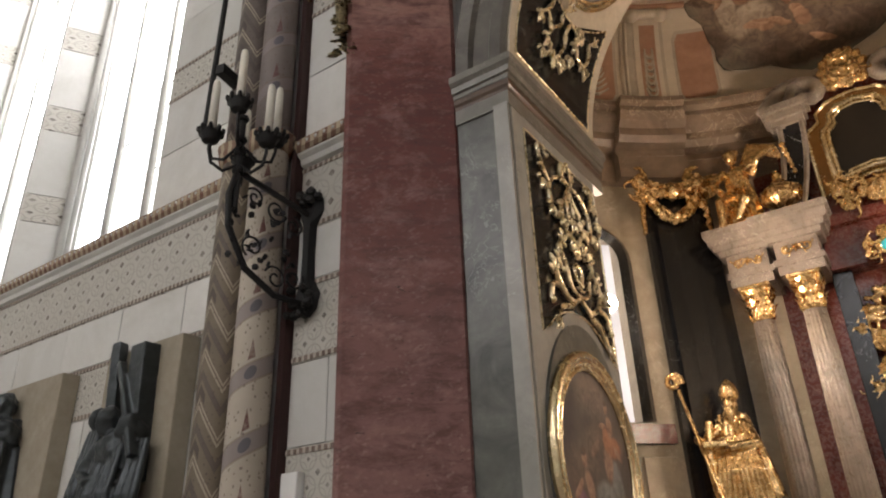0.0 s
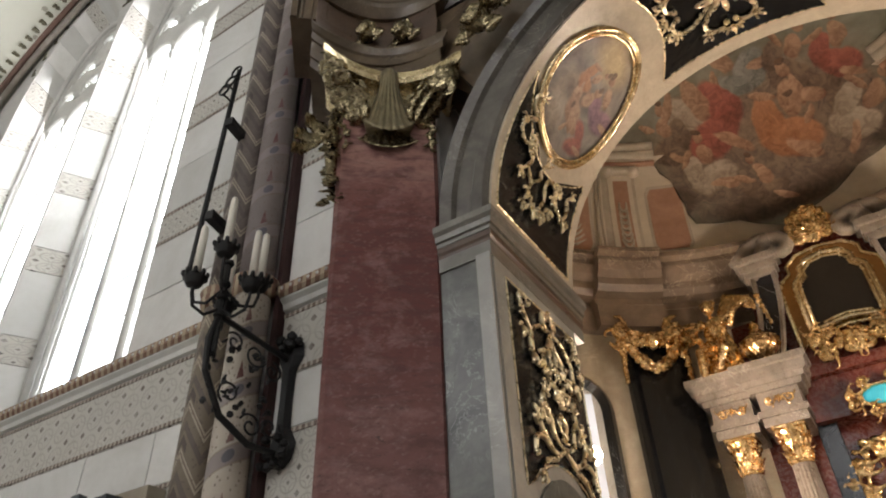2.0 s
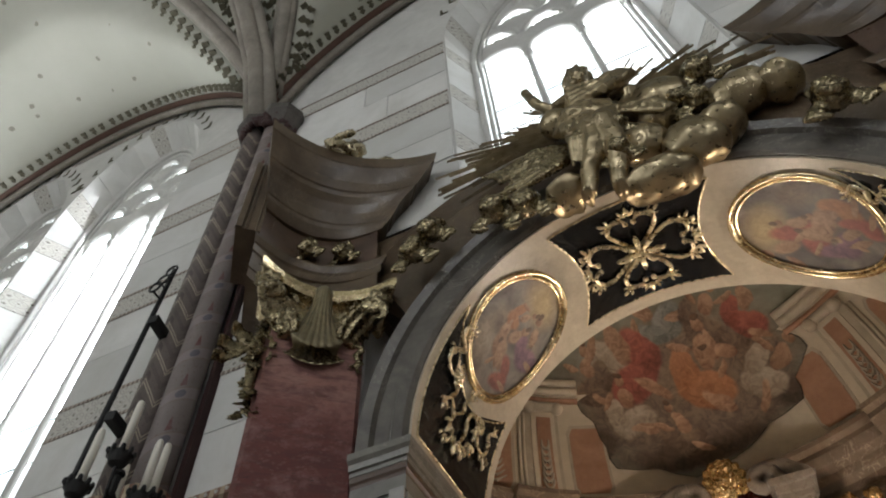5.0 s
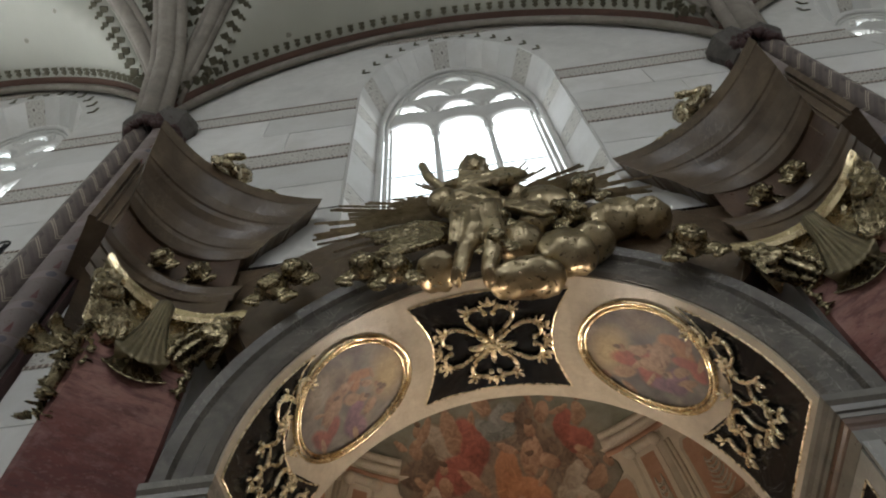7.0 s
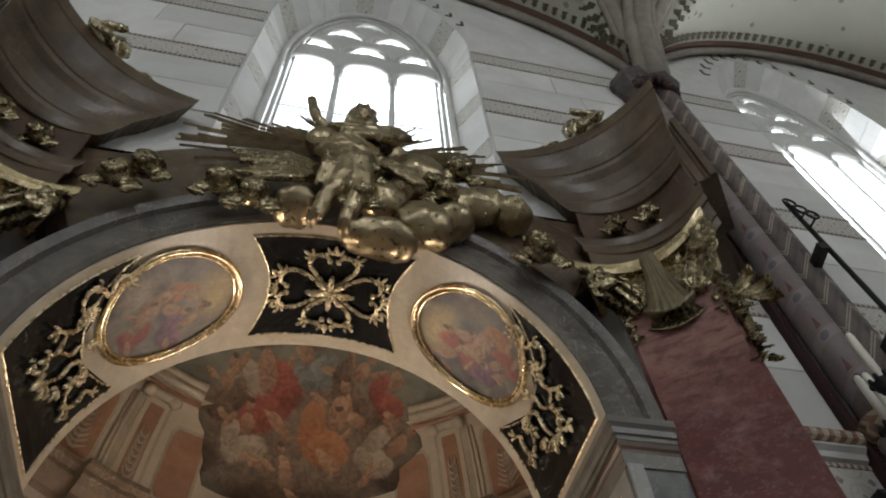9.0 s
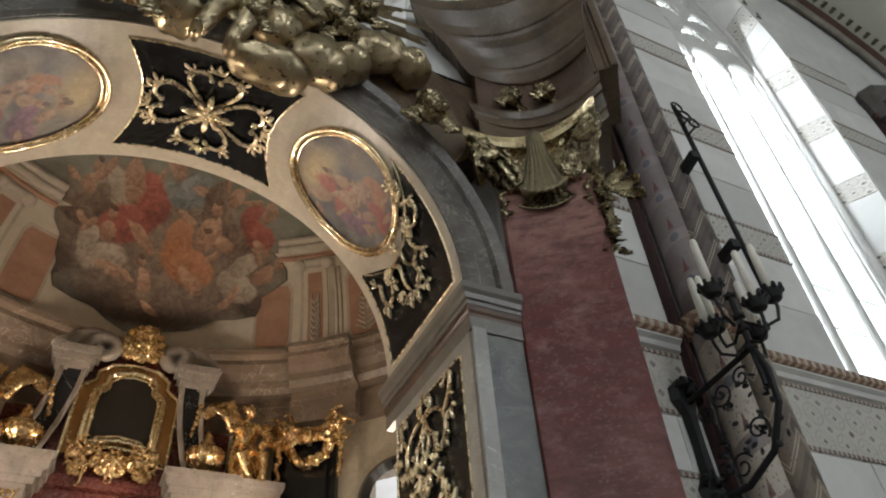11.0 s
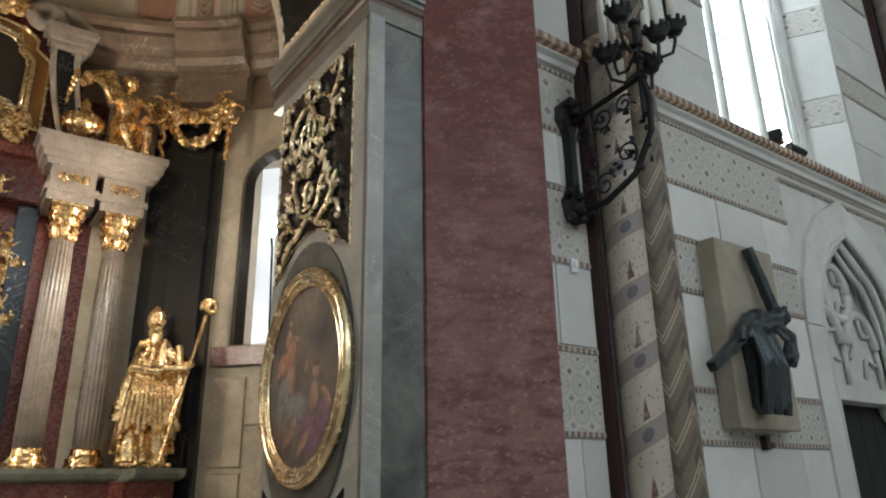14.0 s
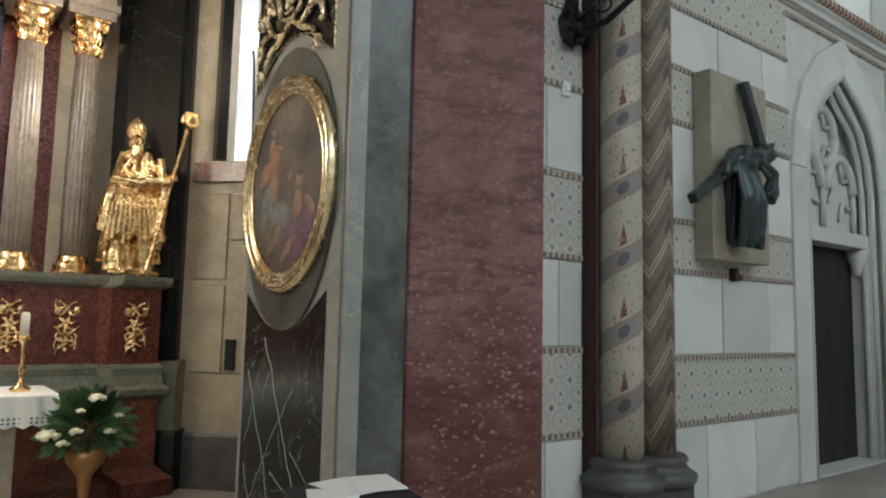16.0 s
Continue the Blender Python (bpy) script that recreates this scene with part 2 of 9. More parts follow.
LEAFPAINT = plain("dark_olive_paint", (0.10, 0.09, 0.055), 0.75, 0, 0.3)
GREYBASE = stone("grey_column_base", (0.045, 0.043, 0.04), (0.11, 0.105, 0.1), 3, 0.5, 0.12)
CAPSTONE = stone("dark_capital_stone", (0.05, 0.043, 0.037), (0.11, 0.098, 0.085), 3, 0.7, 0.15)
WHITE = plain("white_plastic", (0.75, 0.75, 0.74), 0.4, 0, 0.03)
FLOOR = stone("floor_stone", (0.27, 0.245, 0.22), (0.40, 0.37, 0.335), 1.5, 0.45, 0.1)


def lines_material(name, ground, line, dot, cell):
    """A painted frieze: interlaced rings with a dark lozenge in each, on pale stone."""
    n = Nodes(name)
    p = n.world()
    x, y, z = n.xyz(p)
    u = n.math("SUBTRACT", n.math("FRACT", n.math("DIVIDE", x, cell)), 0.5)
    v = n.math("SUBTRACT", n.math("FRACT", n.math("DIVIDE", z, cell)), 0.5)
    r = n.math("SQRT", n.math("ADD", n.math("MULTIPLY", u, u), n.math("MULTIPLY", v, v)))
    w = n.math("ADD", n.math("ABSOLUTE", u), n.math("ABSOLUTE", v))
    ring = n.math("LESS_THAN", n.math("ABSOLUTE", n.math("SUBTRACT", r, 0.40)), 0.035)
    petal = n.math("LESS_THAN", n.math("ABSOLUTE", n.math("SUBTRACT", n.math("ABSOLUTE", n.math("MULTIPLY", u, v)), 0.022)), 0.006)
    corner = n.math("GREATER_THAN", w, 0.86)
    middle = n.math("LESS_THAN", w, 0.10)
    wear = n.ramp(n.noise(9, 6, 0.7, p), [(0.35, (0.35,) * 3), (0.6, (0.95,) * 3)])
    soft = n.math("MULTIPLY", n.math("MAXIMUM", ring, petal), wear)
    hard = n.math("MULTIPLY", n.math("MAXIMUM", corner, middle), wear)
    base = n.mix(n.noise(3, 6, 0.6, p), tuple(c * 0.85 for c in ground), ground)
    n.bump(n.noise(20, 6, 0.6, p), 0.1, 0.008)
    return n.done(n.mix(hard, n.mix(n.math("MULTIPLY", soft, 0.7), base, line), dot), 0.78)


FRIEZE = lines_material("painted_frieze", (0.52, 0.50, 0.45), (0.27, 0.25, 0.22), (0.10, 0.085, 0.075), 0.19)
FRIEZEWIDE = lines_material("painted_ledge_frieze", (0.53, 0.51, 0.46), (0.33, 0.31, 0.27), (0.13, 0.10, 0.085), 0.27)


def border_material(name, ground, dot, cell):
    n = Nodes(name)
    p = n.world()
    x, y, z = n.xyz(p)
    u = n.math("FRACT", n.math("DIVIDE", n.math("ADD", x, y), cell))
    on = n.math("LESS_THAN", u, 0.55)
    worn = n.math("MULTIPLY", on, n.ramp(n.noise(12, 5, 0.7, p), [(0.3, (0.5,) * 3), (0.6, (1,) * 3)]))
    return n.done(n.mix(worn, ground, dot), 0.7)


RAYGOLD = gold_leaf("dull_ray_gold", (0.50, 0.43, 0.31), (0.20, 0.165, 0.115), 0.40, 0.3, 0.8)
BORDER = border_material("dentil_border_paint", (0.42, 0.37, 0.31), (0.12, 0.075, 0.06), 0.06)
LEDGE = border_material("red_gold_ledge_paint", (0.42, 0.33, 0.23), (0.17, 0.075, 0.05), 0.10)

# painted shafts
def flower_shaft(name, dark, light):
    n = Nodes(name)
    p = n.world()
    x, y, z = n.xyz()
    ang = n.math("DIVIDE", n.math("ARCTAN2", x, y), 2 * math.pi)
    turn = n.math("FRACT", n.math("ADD", n.math("DIVIDE", z, 0.52), n.math("MULTIPLY", ang, 1.0)))
    band = n.math("LESS_THAN", n.math("ABSOLUTE", n.math("SUBTRACT", turn, 0.5)), 0.13)
    edge = n.math("LESS_THAN", n.math("ABSOLUTE", n.math("SUBTRACT", n.math("ABSOLUTE", n.math("SUBTRACT", turn, 0.5)), 0.14)), 0.018)
    au = n.math("ABSOLUTE", n.math("SUBTRACT", n.math("FRACT", n.math("MULTIPLY", ang, 4.0)), 0.5))
    disc = n.math("LESS_THAN", n.math("ADD", n.math("MULTIPLY", n.math("MULTIPLY", au, au), 9), n.math("MULTIPLY", n.math("POWER", n.math("MULTIPLY", n.math("SUBTRACT", turn, 0.5), 6), 2.0), 1.0)), 0.30)
    tz = n.math("FRACT", n.math("ADD", n.math("ADD", turn, 0.36), 0.0))
    tri = n.math("MULTIPLY", n.math("LESS_THAN", n.math("MULTIPLY", au, 2.6), n.math("SUBTRACT", 0.36, tz)), n.math("GREATER_THAN", tz, 0.06))
    dots = n.math("LESS_THAN", n.voronoi(30, v=n.scaled(p, 1, 1, 0.7)), 0.24)
    wear = n.ramp(n.noise(10, 6, 0.7, p), [(0.3, (0.35,) * 3), (0.55, (0.95,) * 3)])
    col = n.mix(n.noise(4, 6, 0.6, p), dark, light)
    col = n.mix(n.math("MULTIPLY", band, 0.85), col, (0.22, 0.185, 0.18))
    col = n.mix(n.math("MULTIPLY", disc, 0.8), col, (0.075, 0.075, 0.095))
    col = n.mix(n.math("MULTIPLY", edge, 0.6), col, (0.18, 0.13, 0.10))
    col = n.mix(n.math("MULTIPLY", n.math("MULTIPLY", dots, n.math("SUBTRACT", 1.0, band)), 0.7), col, (0.13, 0.09, 0.075))
    col = n.mix(n.math("MULTIPLY", tri, wear), col, (0.11, 0.026, 0.022))
    n.bump(n.noise(20, 6, 0.6, p), 0.15, 0.008)
    return n.done(col, 0.6)


def zigzag_shaft(name, dark, light):
    n = Nodes(name)
    p = n.world()
    x, y, z = n.xyz()
    ang = n.math("DIVIDE", n.math("ARCTAN2", x, y), 2 * math.pi)
    zig = n.math("ABSOLUTE", n.math("SUBTRACT", n.math("FRACT", n.math("MULTIPLY", ang, 3.0)), 0.5))
    d1 = n.math("FRACT", n.math("ADD", n.math("DIVIDE", z, 0.40), n.math("MULTIPLY", zig, 1.5)))
    l1 = n.math("LESS_THAN", n.math("ABSOLUTE", n.math("SUBTRACT", d1, 0.5)), 0.035)
    l3 = n.math("LESS_THAN", n.math("ABSOLUTE", n.math("SUBTRACT", d1, 0.62)), 0.03)
    l4 = n.math("LESS_THAN", n.math("ABSOLUTE", n.math("SUBTRACT", d1, 0.12)), 0.10)
    heart = n.math("MULTIPLY", n.math("LESS_THAN", zig, 0.14), n.math("LESS_THAN", n.math("ABSOLUTE", n.math("SUBTRACT", d1, 0.82)), 0.10))
    col = n.mix(n.noise(5, 7, 0.65, p), dark, light)
    col = n.mix(n.math("MULTIPLY", l4, 0.65), col, (0.085, 0.066, 0.058))
    col = n.mix(n.math("MULTIPLY", n.math("MAXIMUM", l1, l3), 0.75), col, (0.42, 0.36, 0.28))
    col = n.mix(n.math("MULTIPLY", heart, 0.7), col, (0.05, 0.035, 0.032))
    col = n.mix(n.math("MULTIPLY", n.math("LESS_THAN", n.voronoi(26, v=p), 0.22), 0.6), col, (0.09, 0.06, 0.05))
    n.bump(n.noise(20, 6, 0.6, p), 0.2, 0.01)
    return n.done(col, 0.62)


FLOWERSHAFT = flower_shaft("cream_flower_shaft", (0.36, 0.31, 0.25), (0.52, 0.46, 0.38))
LOZENGESHAFT = zigzag_shaft("brown_zigzag_shaft", (0.115, 0.088, 0.062), (0.23, 0.18, 0.13))
UPPERFLOWER = flower_shaft("mauve_flower_shaft", (0.125, 0.10, 0.092), (0.22, 0.18, 0.165))
UPPERZIGZAG = zigzag_shaft("mauve_zigzag_shaft", (0.085, 0.066, 0.058), (0.165, 0.13, 0.115))

n = Nodes("vault_painted_plaster")
p = n.world()
star = n.math("LESS_THAN", n.math("ADD", n.voronoi(1.9, v=n.scaled(p, 1, 1, 0.6)), n.math("MULTIPLY", n.noise(22, 2, 0.5, p), 0.10)), 0.155)
col = n.mix(n.noise(0.8, 6, 0.6, p), (0.33, 0.325, 0.265), (0.43, 0.42, 0.355))
col = n.mix(n.math("MULTIPLY", star, 0.7), col, (0.14, 0.13, 0.09))
VAULTPAINT = n.done(col, 0.85)


def stroke_group():
    """One soft brush stroke: an oval mask, lit along its upper side and by its folds."""
    g = bpy.data.node_groups.new("brush_stroke", "ShaderNodeTree")
    for name, kind in (("Place", "Vector"), ("Fold", "Float"), ("Under", "Color"), ("Middle", "Vector"), ("Turn", "Vector"), ("Size", "Vector"), ("Dark", "Color"), ("Light", "Color"), ("Inner", "Float"), ("Outer", "Float"), ("Amount", "Float")):
        g.interface.new_socket(name, in_out="INPUT", socket_type="NodeSocket" + kind)
    g.interface.new_socket("Colour", in_out="OUTPUT", socket_type="NodeSocketColor")
    i, o = g.nodes.new("NodeGroupInput").outputs, g.nodes.new("NodeGroupOutput").inputs
    link = g.links.new
    m = g.nodes.new("ShaderNodeMapping")
    m.vector_type = "TEXTURE"
    after = g.nodes.new("ShaderNodeVectorMath")      # each stroke waits for the one under it
    after.operation = "MULTIPLY_ADD"
    link(i["Under"], after.inputs[0])
    after.inputs[1].default_value = (1e-5, 1e-5, 1e-5)
    link(i["Place"], after.inputs[2])
    link(after.outputs[0], m.inputs["Vector"])
    for a, b in (("Middle", "Location"), ("Turn", "Rotation"), ("Size", "Scale")):
        link(i[a], m.inputs[b])
    d = g.nodes.new("ShaderNodeVectorMath")
    d.operation = "LENGTH"
    link(m.outputs[0], d.inputs[0])
    r = g.nodes.new("ShaderNodeMapRange")
    r.interpolation_type = "SMOOTHSTEP"
    link(d.outputs["Value"], r.inputs["Value"])
    link(i["Inner"], r.inputs["From Min"])
    link(i["Outer"], r.inputs["From Max"])
    link(i["Amount"], r.inputs["To Min"])
    r.inputs["To Max"].default_value = 0
    x = g.nodes.new("ShaderNodeSeparateXYZ")
    link(m.outputs[0], x.inputs[0])
    f = g.nodes.new("ShaderNodeMath")
    f.operation = "MULTIPLY_ADD"
    link(i["Fold"], f.inputs[0])
    f.inputs[1].default_value, f.inputs[2].default_value = 0.75, 0.1
    lit = g.nodes.new("ShaderNodeMath")
    lit.operation, lit.use_clamp = "MULTIPLY_ADD", True
    link(x.outputs[1], lit.inputs[0])
    lit.inputs[1].default_value = 0.42
    link(f.outputs[0], lit.inputs[2])
    tone, over = g.nodes.new("ShaderNodeMix"), g.nodes.new("ShaderNodeMix")
    tone.data_type = over.data_type = "RGBA"
    link(lit.outputs[0], tone.inputs[0])
    link(i["Dark"], tone.inputs[6])
    link(i["Light"], tone.inputs[7])
    link(r.outputs[0], over.inputs[0])
    link(i["Under"], over.inputs[6])
    link(tone.outputs[2], over.inputs[7])
    link(over.outputs[2], o[0])
    return g


STROKE = stroke_group()


class Brush:
    """A painted picture: soft modelled strokes over a ground, in coordinates (u, v) of the surface."""

    def __init__(self, name, u, v, ground, scale, warp):
        self.n = n = Nodes(name)
        self.uv = n.t.nodes.new("ShaderNodeCombineXYZ")
        w = n.noise(scale, 3, 0.55)
        w2 = n.noise(scale, 3, 0.55, n.scaled(n.co, 1.0, 1.1, -1.0))
        n.put(self.uv.inputs[0], n.math("MULTIPLY_ADD", n.math("SUBTRACT", w, 0.5), warp, u(n)))
        n.put(self.uv.inputs[1], n.math("MULTIPLY_ADD", n.math("SUBTRACT", w2, 0.5), warp, v(n)))
        self.soft = 0.25
        self.fold = n.ramp(n.noise(scale * 4.5, 4, 0.6, None, 1.2), [(0.3, (0, 0, 0)), (0.7, (1, 1, 1))])
        self.col = n.ramp(n.noise(scale * 0.9, 6, 0.6, None, 0.5), ground)

    def stroke(self, cu, cv, ru, rv, lean, dark, light, soft=None, amount=0.92):
        n = self.n
        soft = soft or self.soft
        g = n.t.nodes.new("ShaderNodeGroup")
        g.node_tree = STROKE
        n.t.links.new(self.uv.outputs[0], g.inputs["Place"])
        n.t.links.new(self.fold, g.inputs["Fold"])
        n.t.links.new(self.col, g.inputs["Under"])
        g.inputs["Middle"].default_value = (cu, cv, 0)
        g.inputs["Turn"].default_value = (0, 0, radians(lean))
        g.inputs["Size"].default_value = (ru, rv, 1)
        g.inputs["Dark"].default_value, g.inputs["Light"].default_value = (*dark, 1), (*light, 1)
        g.inputs["Inner"].default_value, g.inputs["Outer"].default_value = 0.75 - soft, 0.75 + soft * 0.4
        g.inputs["Amount"].default_value = amount
        self.col = g.outputs[0]

    def figure(self, cu, cv, size, lean, robe, r7):
        """A seated or flying figure: robe in two masses, torso, arms and head."""
        a = radians(lean)
        at = lambda x, y: (cu + size * (x * math.cos(a) - y * math.sin(a)), cv + size * (x * math.sin(a) + y * math.cos(a)))
        tone, skin = ROBES[robe], ROBES["flesh"]
        self.stroke(*at(0.0, -0.5), 0.75 * size, 0.5 * size, lean + r7.uniform(-25, 25), *tone)
        self.stroke(*at(r7.choice((-0.4, 0.4)), -0.1), 0.35 * size, 0.6 * size, lean + r7.uniform(-30, 30), *tone)
        self.stroke(*at(0.05, 0.2), 0.27 * size, 0.46 * size, lean, *skin)
        self.stroke(*at(-0.45, 0.3), 0.40 * size, 0.13 * size, lean + r7.uniform(-50, 50), *skin)
        self.stroke(*at(0.2, -0.75), 0.16 * size, 0.5 * size, lean + r7.uniform(20, 70), *skin)
        self.stroke(*at(0.08, 0.72), 0.19 * size, 0.21 * size, 0, *skin)
        self.stroke(*at(0.10, 0.88), 0.18 * size, 0.12 * size, 0, (0.05, 0.03, 0.02), (0.16, 0.09, 0.05))

    def done(self, rough):
        self.n.bump(self.n.noise(30, 4, 0.6), 0.05, 0.004)
        return self.n.done(self.col, rough)


ROBES = {"flesh": ((0.17, 0.080, 0.046), (0.46, 0.29, 0.19)), "red": ((0.14, 0.035, 0.025), (0.40, 0.115, 0.08)), "orange": ((0.22, 0.085, 0.035), (0.46, 0.21, 0.105)),
         "brown": ((0.06, 0.036, 0.024), (0.22, 0.15, 0.10)), "blue": ((0.07, 0.075, 0.07), (0.27, 0.28, 0.26)), "purple": ((0.07, 0.03, 0.055), (0.27, 0.13, 0.18)),
         "pale": ((0.19, 0.145, 0.105), (0.46, 0.385, 0.30)), "cloud": ((0.085, 0.056, 0.04), (0.31, 0.23, 0.17))}

# outside the windows: bright overcast sky as a plain glowing backdrop
n = Nodes("bright_sky_backdrop")
n.put(n.b.inputs["Emission Color"], n.ramp(n.noise(0.9, 5, 0.6, n.world()), [(0.35, (0.62, 0.74, 0.78)), (0.6, (0.97, 1.0, 1.0))]))
n.b.inputs["Emission Strength"].default_value = 2.4
GLOWSKY = n.done((0.8, 0.85, 0.9), 1.0)
n = Nodes("grey_courtyard_backdrop")
n.put(n.b.inputs["Emission Color"], n.ramp(n.noise(1.2, 5, 0.6, n.world()), [(0.35, (0.55, 0.57, 0.58)), (0.65, (0.95, 0.97, 1.0))]))
n.b.inputs["Emission Strength"].default_value = 0.85
DIMSKY = n.done((0.5, 0.5, 0.5), 1.0)
n = Nodes("window_glass")
n.b.inputs["Transmission Weight"].default_value = 1.0
n.b.inputs["IOR"].default_value = 1.2
GLASS = n.done((0.95, 0.98, 0.98), 0.05)
n = Nodes("blue_stained_glass")
cells = n.voronoi(9, out="Color")
col = n.ramp(n.xyz(cells)[0], [(0.1, (0.05, 0.22, 0.45)), (0.4, (0.25, 0.55, 0.8)), (0.7, (0.75, 0.85, 0.85)), (0.95, (0.5, 0.12, 0.1))], "CONSTANT")
n.b.inputs["Emission Strength"].default_value = 0.9
n.put(n.b.inputs["Emission Color"], col)
STAINED = n.done(col, 0.2)
# turquoise of the cartouche, with a faint glow added to its colour
n = Nodes("glowing_turquoise")
n.b.inputs["Emission Strength"].default_value = 0.35
n.b.inputs["Emission Color"].default_value = (0.03, 0.55, 0.70, 1)
TURQUOISE = n.done(n.mix(n.noise(6), (0.02, 0.22, 0.30), (0.06, 0.45, 0.55)), 0.1)
n = Nodes("lamp_bulb")
n.b.inputs["Emission Strength"].default_value = 60
n.b.inputs["Emission Color"].default_value = (1, 0.93, 0.8, 1)
BULB = n.done((1, 1, 1), 0.3)

# ---- building helpers ----


def thing(name, label, category, place=(0, 0, 0), group="", kind=""):
    ob = new(name)
    ob.empty_display_size = 0.1
    ob.location = place
    return tagged(ob, label, category, group, kind)


def part(name, bm, material, parent=None, label="", smooth=False, at=None, recalc=True):
    """Links a bmesh, given in world places, as one mesh object under a thing or a part."""
    if recalc:
        bmesh.ops.recalc_face_normals(bm, faces=bm.faces)
    me = bpy.data.meshes.new(name)
    origin = Vector(at) if at is not None else Vector((0, 0, 0))
    if at is not None:
        bmesh.ops.translate(bm, verts=bm.verts, vec=-origin)
    bm.to_mesh(me)
    bm.free()
    for poly in me.polygons:
        poly.use_smooth = smooth
    me.materials.append(material)
    ob = new(name, me)
    base = Vector((0, 0, 0))
    up = parent
    while up is not None:
        base += up.location
        up = up.parent
    ob.location = origin - base
    ob.parent = parent
    if label:
        ob["label"] = label
    return ob


def whole(name, bm, material, label, category="", kind="", group="", smooth=False, at=None):
    return tagged(part(name, bm, material, None, "", smooth, at), label, category, group, kind)


def box(bm, centre, size, turn=0.0, bevel=0.0, m=None):
    made = bmesh.ops.create_cube(bm, size=1.0, matrix=(m or Matrix()) @ Matrix.Translation(centre) @ Matrix.Rotation(radians(turn), 4, "Z") @ Matrix.Diagonal((*size, 1)))
    if bevel:
        bmesh.ops.bevel(bm, geom=list({e for v in made["verts"] for e in v.link_edges}), offset=bevel, segments=2, affect="EDGES", profile=0.6)
    return bm


def loft(bm, rows, closed=True, caps=True):
    """Skins rows of points of equal length."""
    vs = [[bm.verts.new(p) for p in row] for row in rows]
    k = len(vs[0])
    for a, b in zip(vs, vs[1:]):
        for i in range(k if closed else k - 1):
            j = (i + 1) % k
            bm.faces.new((a[i], a[j], b[j], b[i]))
    if caps and closed:
        bm.faces.new(vs[0][::-1]), bm.faces.new(vs[-1])
    return bm


def lathe(bm, profile, centre=(0, 0, 0), segs=20, wave=None):
    """Turns (radius, z) pairs about a vertical axis; wave(angle, z) swells the radius."""
    c = Vector(centre)
    rows = []
    for r, z in profile:
        row = []
        for i in range(segs):
            a = 2 * math.pi * i / segs
            q = r * (wave(a, z) if wave else 1.0)
            row.append(c + Vector((q * math.cos(a), q * math.sin(a), z)))
        rows.append(row)
    return loft(bm, rows)


def tube(bm, pts, radius, segs=6, taper=None, caps=True):
    """A round bar along points; taper(s) scales the radius from s = 0 to 1."""
    pts = [Vector(q) for q in pts]
    rows, side = [], None
    for i, q in enumerate(pts):
        d = (pts[min(i + 1, len(pts) - 1)] - pts[max(i - 1, 0)])
        d = d.normalized() if d.length > 1e-9 else Vector((0, 0, 1))
        if side is None:
            side = d.orthogonal().normalized()
        side = (side - d * side.dot(d))
        side = side.normalized() if side.length > 1e-6 else d.orthogonal().normalized()
        other = d.cross(side)
        r = radius * (taper(i / (len(pts) - 1)) if taper else 1.0)
        rows.append([q + r * (math.cos(2 * math.pi * k / segs) * side + math.sin(2 * math.pi * k / segs) * other) for k in range(segs)])
    return loft(bm, rows, True, caps)


def blob(bm, centre, size, turn=(0, 0, 0), rough=0.0, level=2, seed=0.0):
    m = Matrix.LocRotScale(Vector(centre), Euler([radians(a) for a in turn]), Vector(size))
    made = bmesh.ops.create_icosphere(bm, subdivisions=level, radius=1.0)
    for v in made["verts"]:
        if rough:
            v.co *= 1 + rough * noise.noise(v.co * 2.2 + Vector((seed, seed * 2, 0)))
        v.co = m @ v.co
    return bm


def sweep(bm, path, profile, closed_path=False):
    """Carries a closed profile of (across, up) along plan points (x, y, z): across is to the right of the way."""
    pts = [Vector(q) for q in path]
    k = len(pts)
    rows = []
    for i, q in enumerate(pts):
        a = pts[(i - 1) % k] if closed_path or i else q
        b = pts[(i + 1) % k] if closed_path or i < k - 1 else q
        d0, d1 = (q - a), (b - q)
        d0 = d0.normalized() if d0.length > 1e-9 else d1.normalized()
        d1 = d1.normalized() if d1.length > 1e-9 else d0
        d = (d0 + d1).normalized()
        right = Vector((d.y, -d.x, 0))
        stretch = 1 / max(0.4, d.dot(d1))
        rows.append([q + right * u * stretch + Vector((0, 0, w)) for u, w in profile])
    if closed_path:
        rows.append(rows[0])
    return loft(bm, rows, True, not closed_path)


def arch_outline(half, spring, apex, steps=14, point=1.0):
    """Points (u, z) of a low pointed arch from the left spring to the right one."""
    out = []
    for i in range(steps + 1):
        a = math.pi * i / steps
        u = -half * math.cos(a)
        out.append((u, spring + (apex - spring) * max(0.0, math.sin(a)) ** 1.3))
    return out


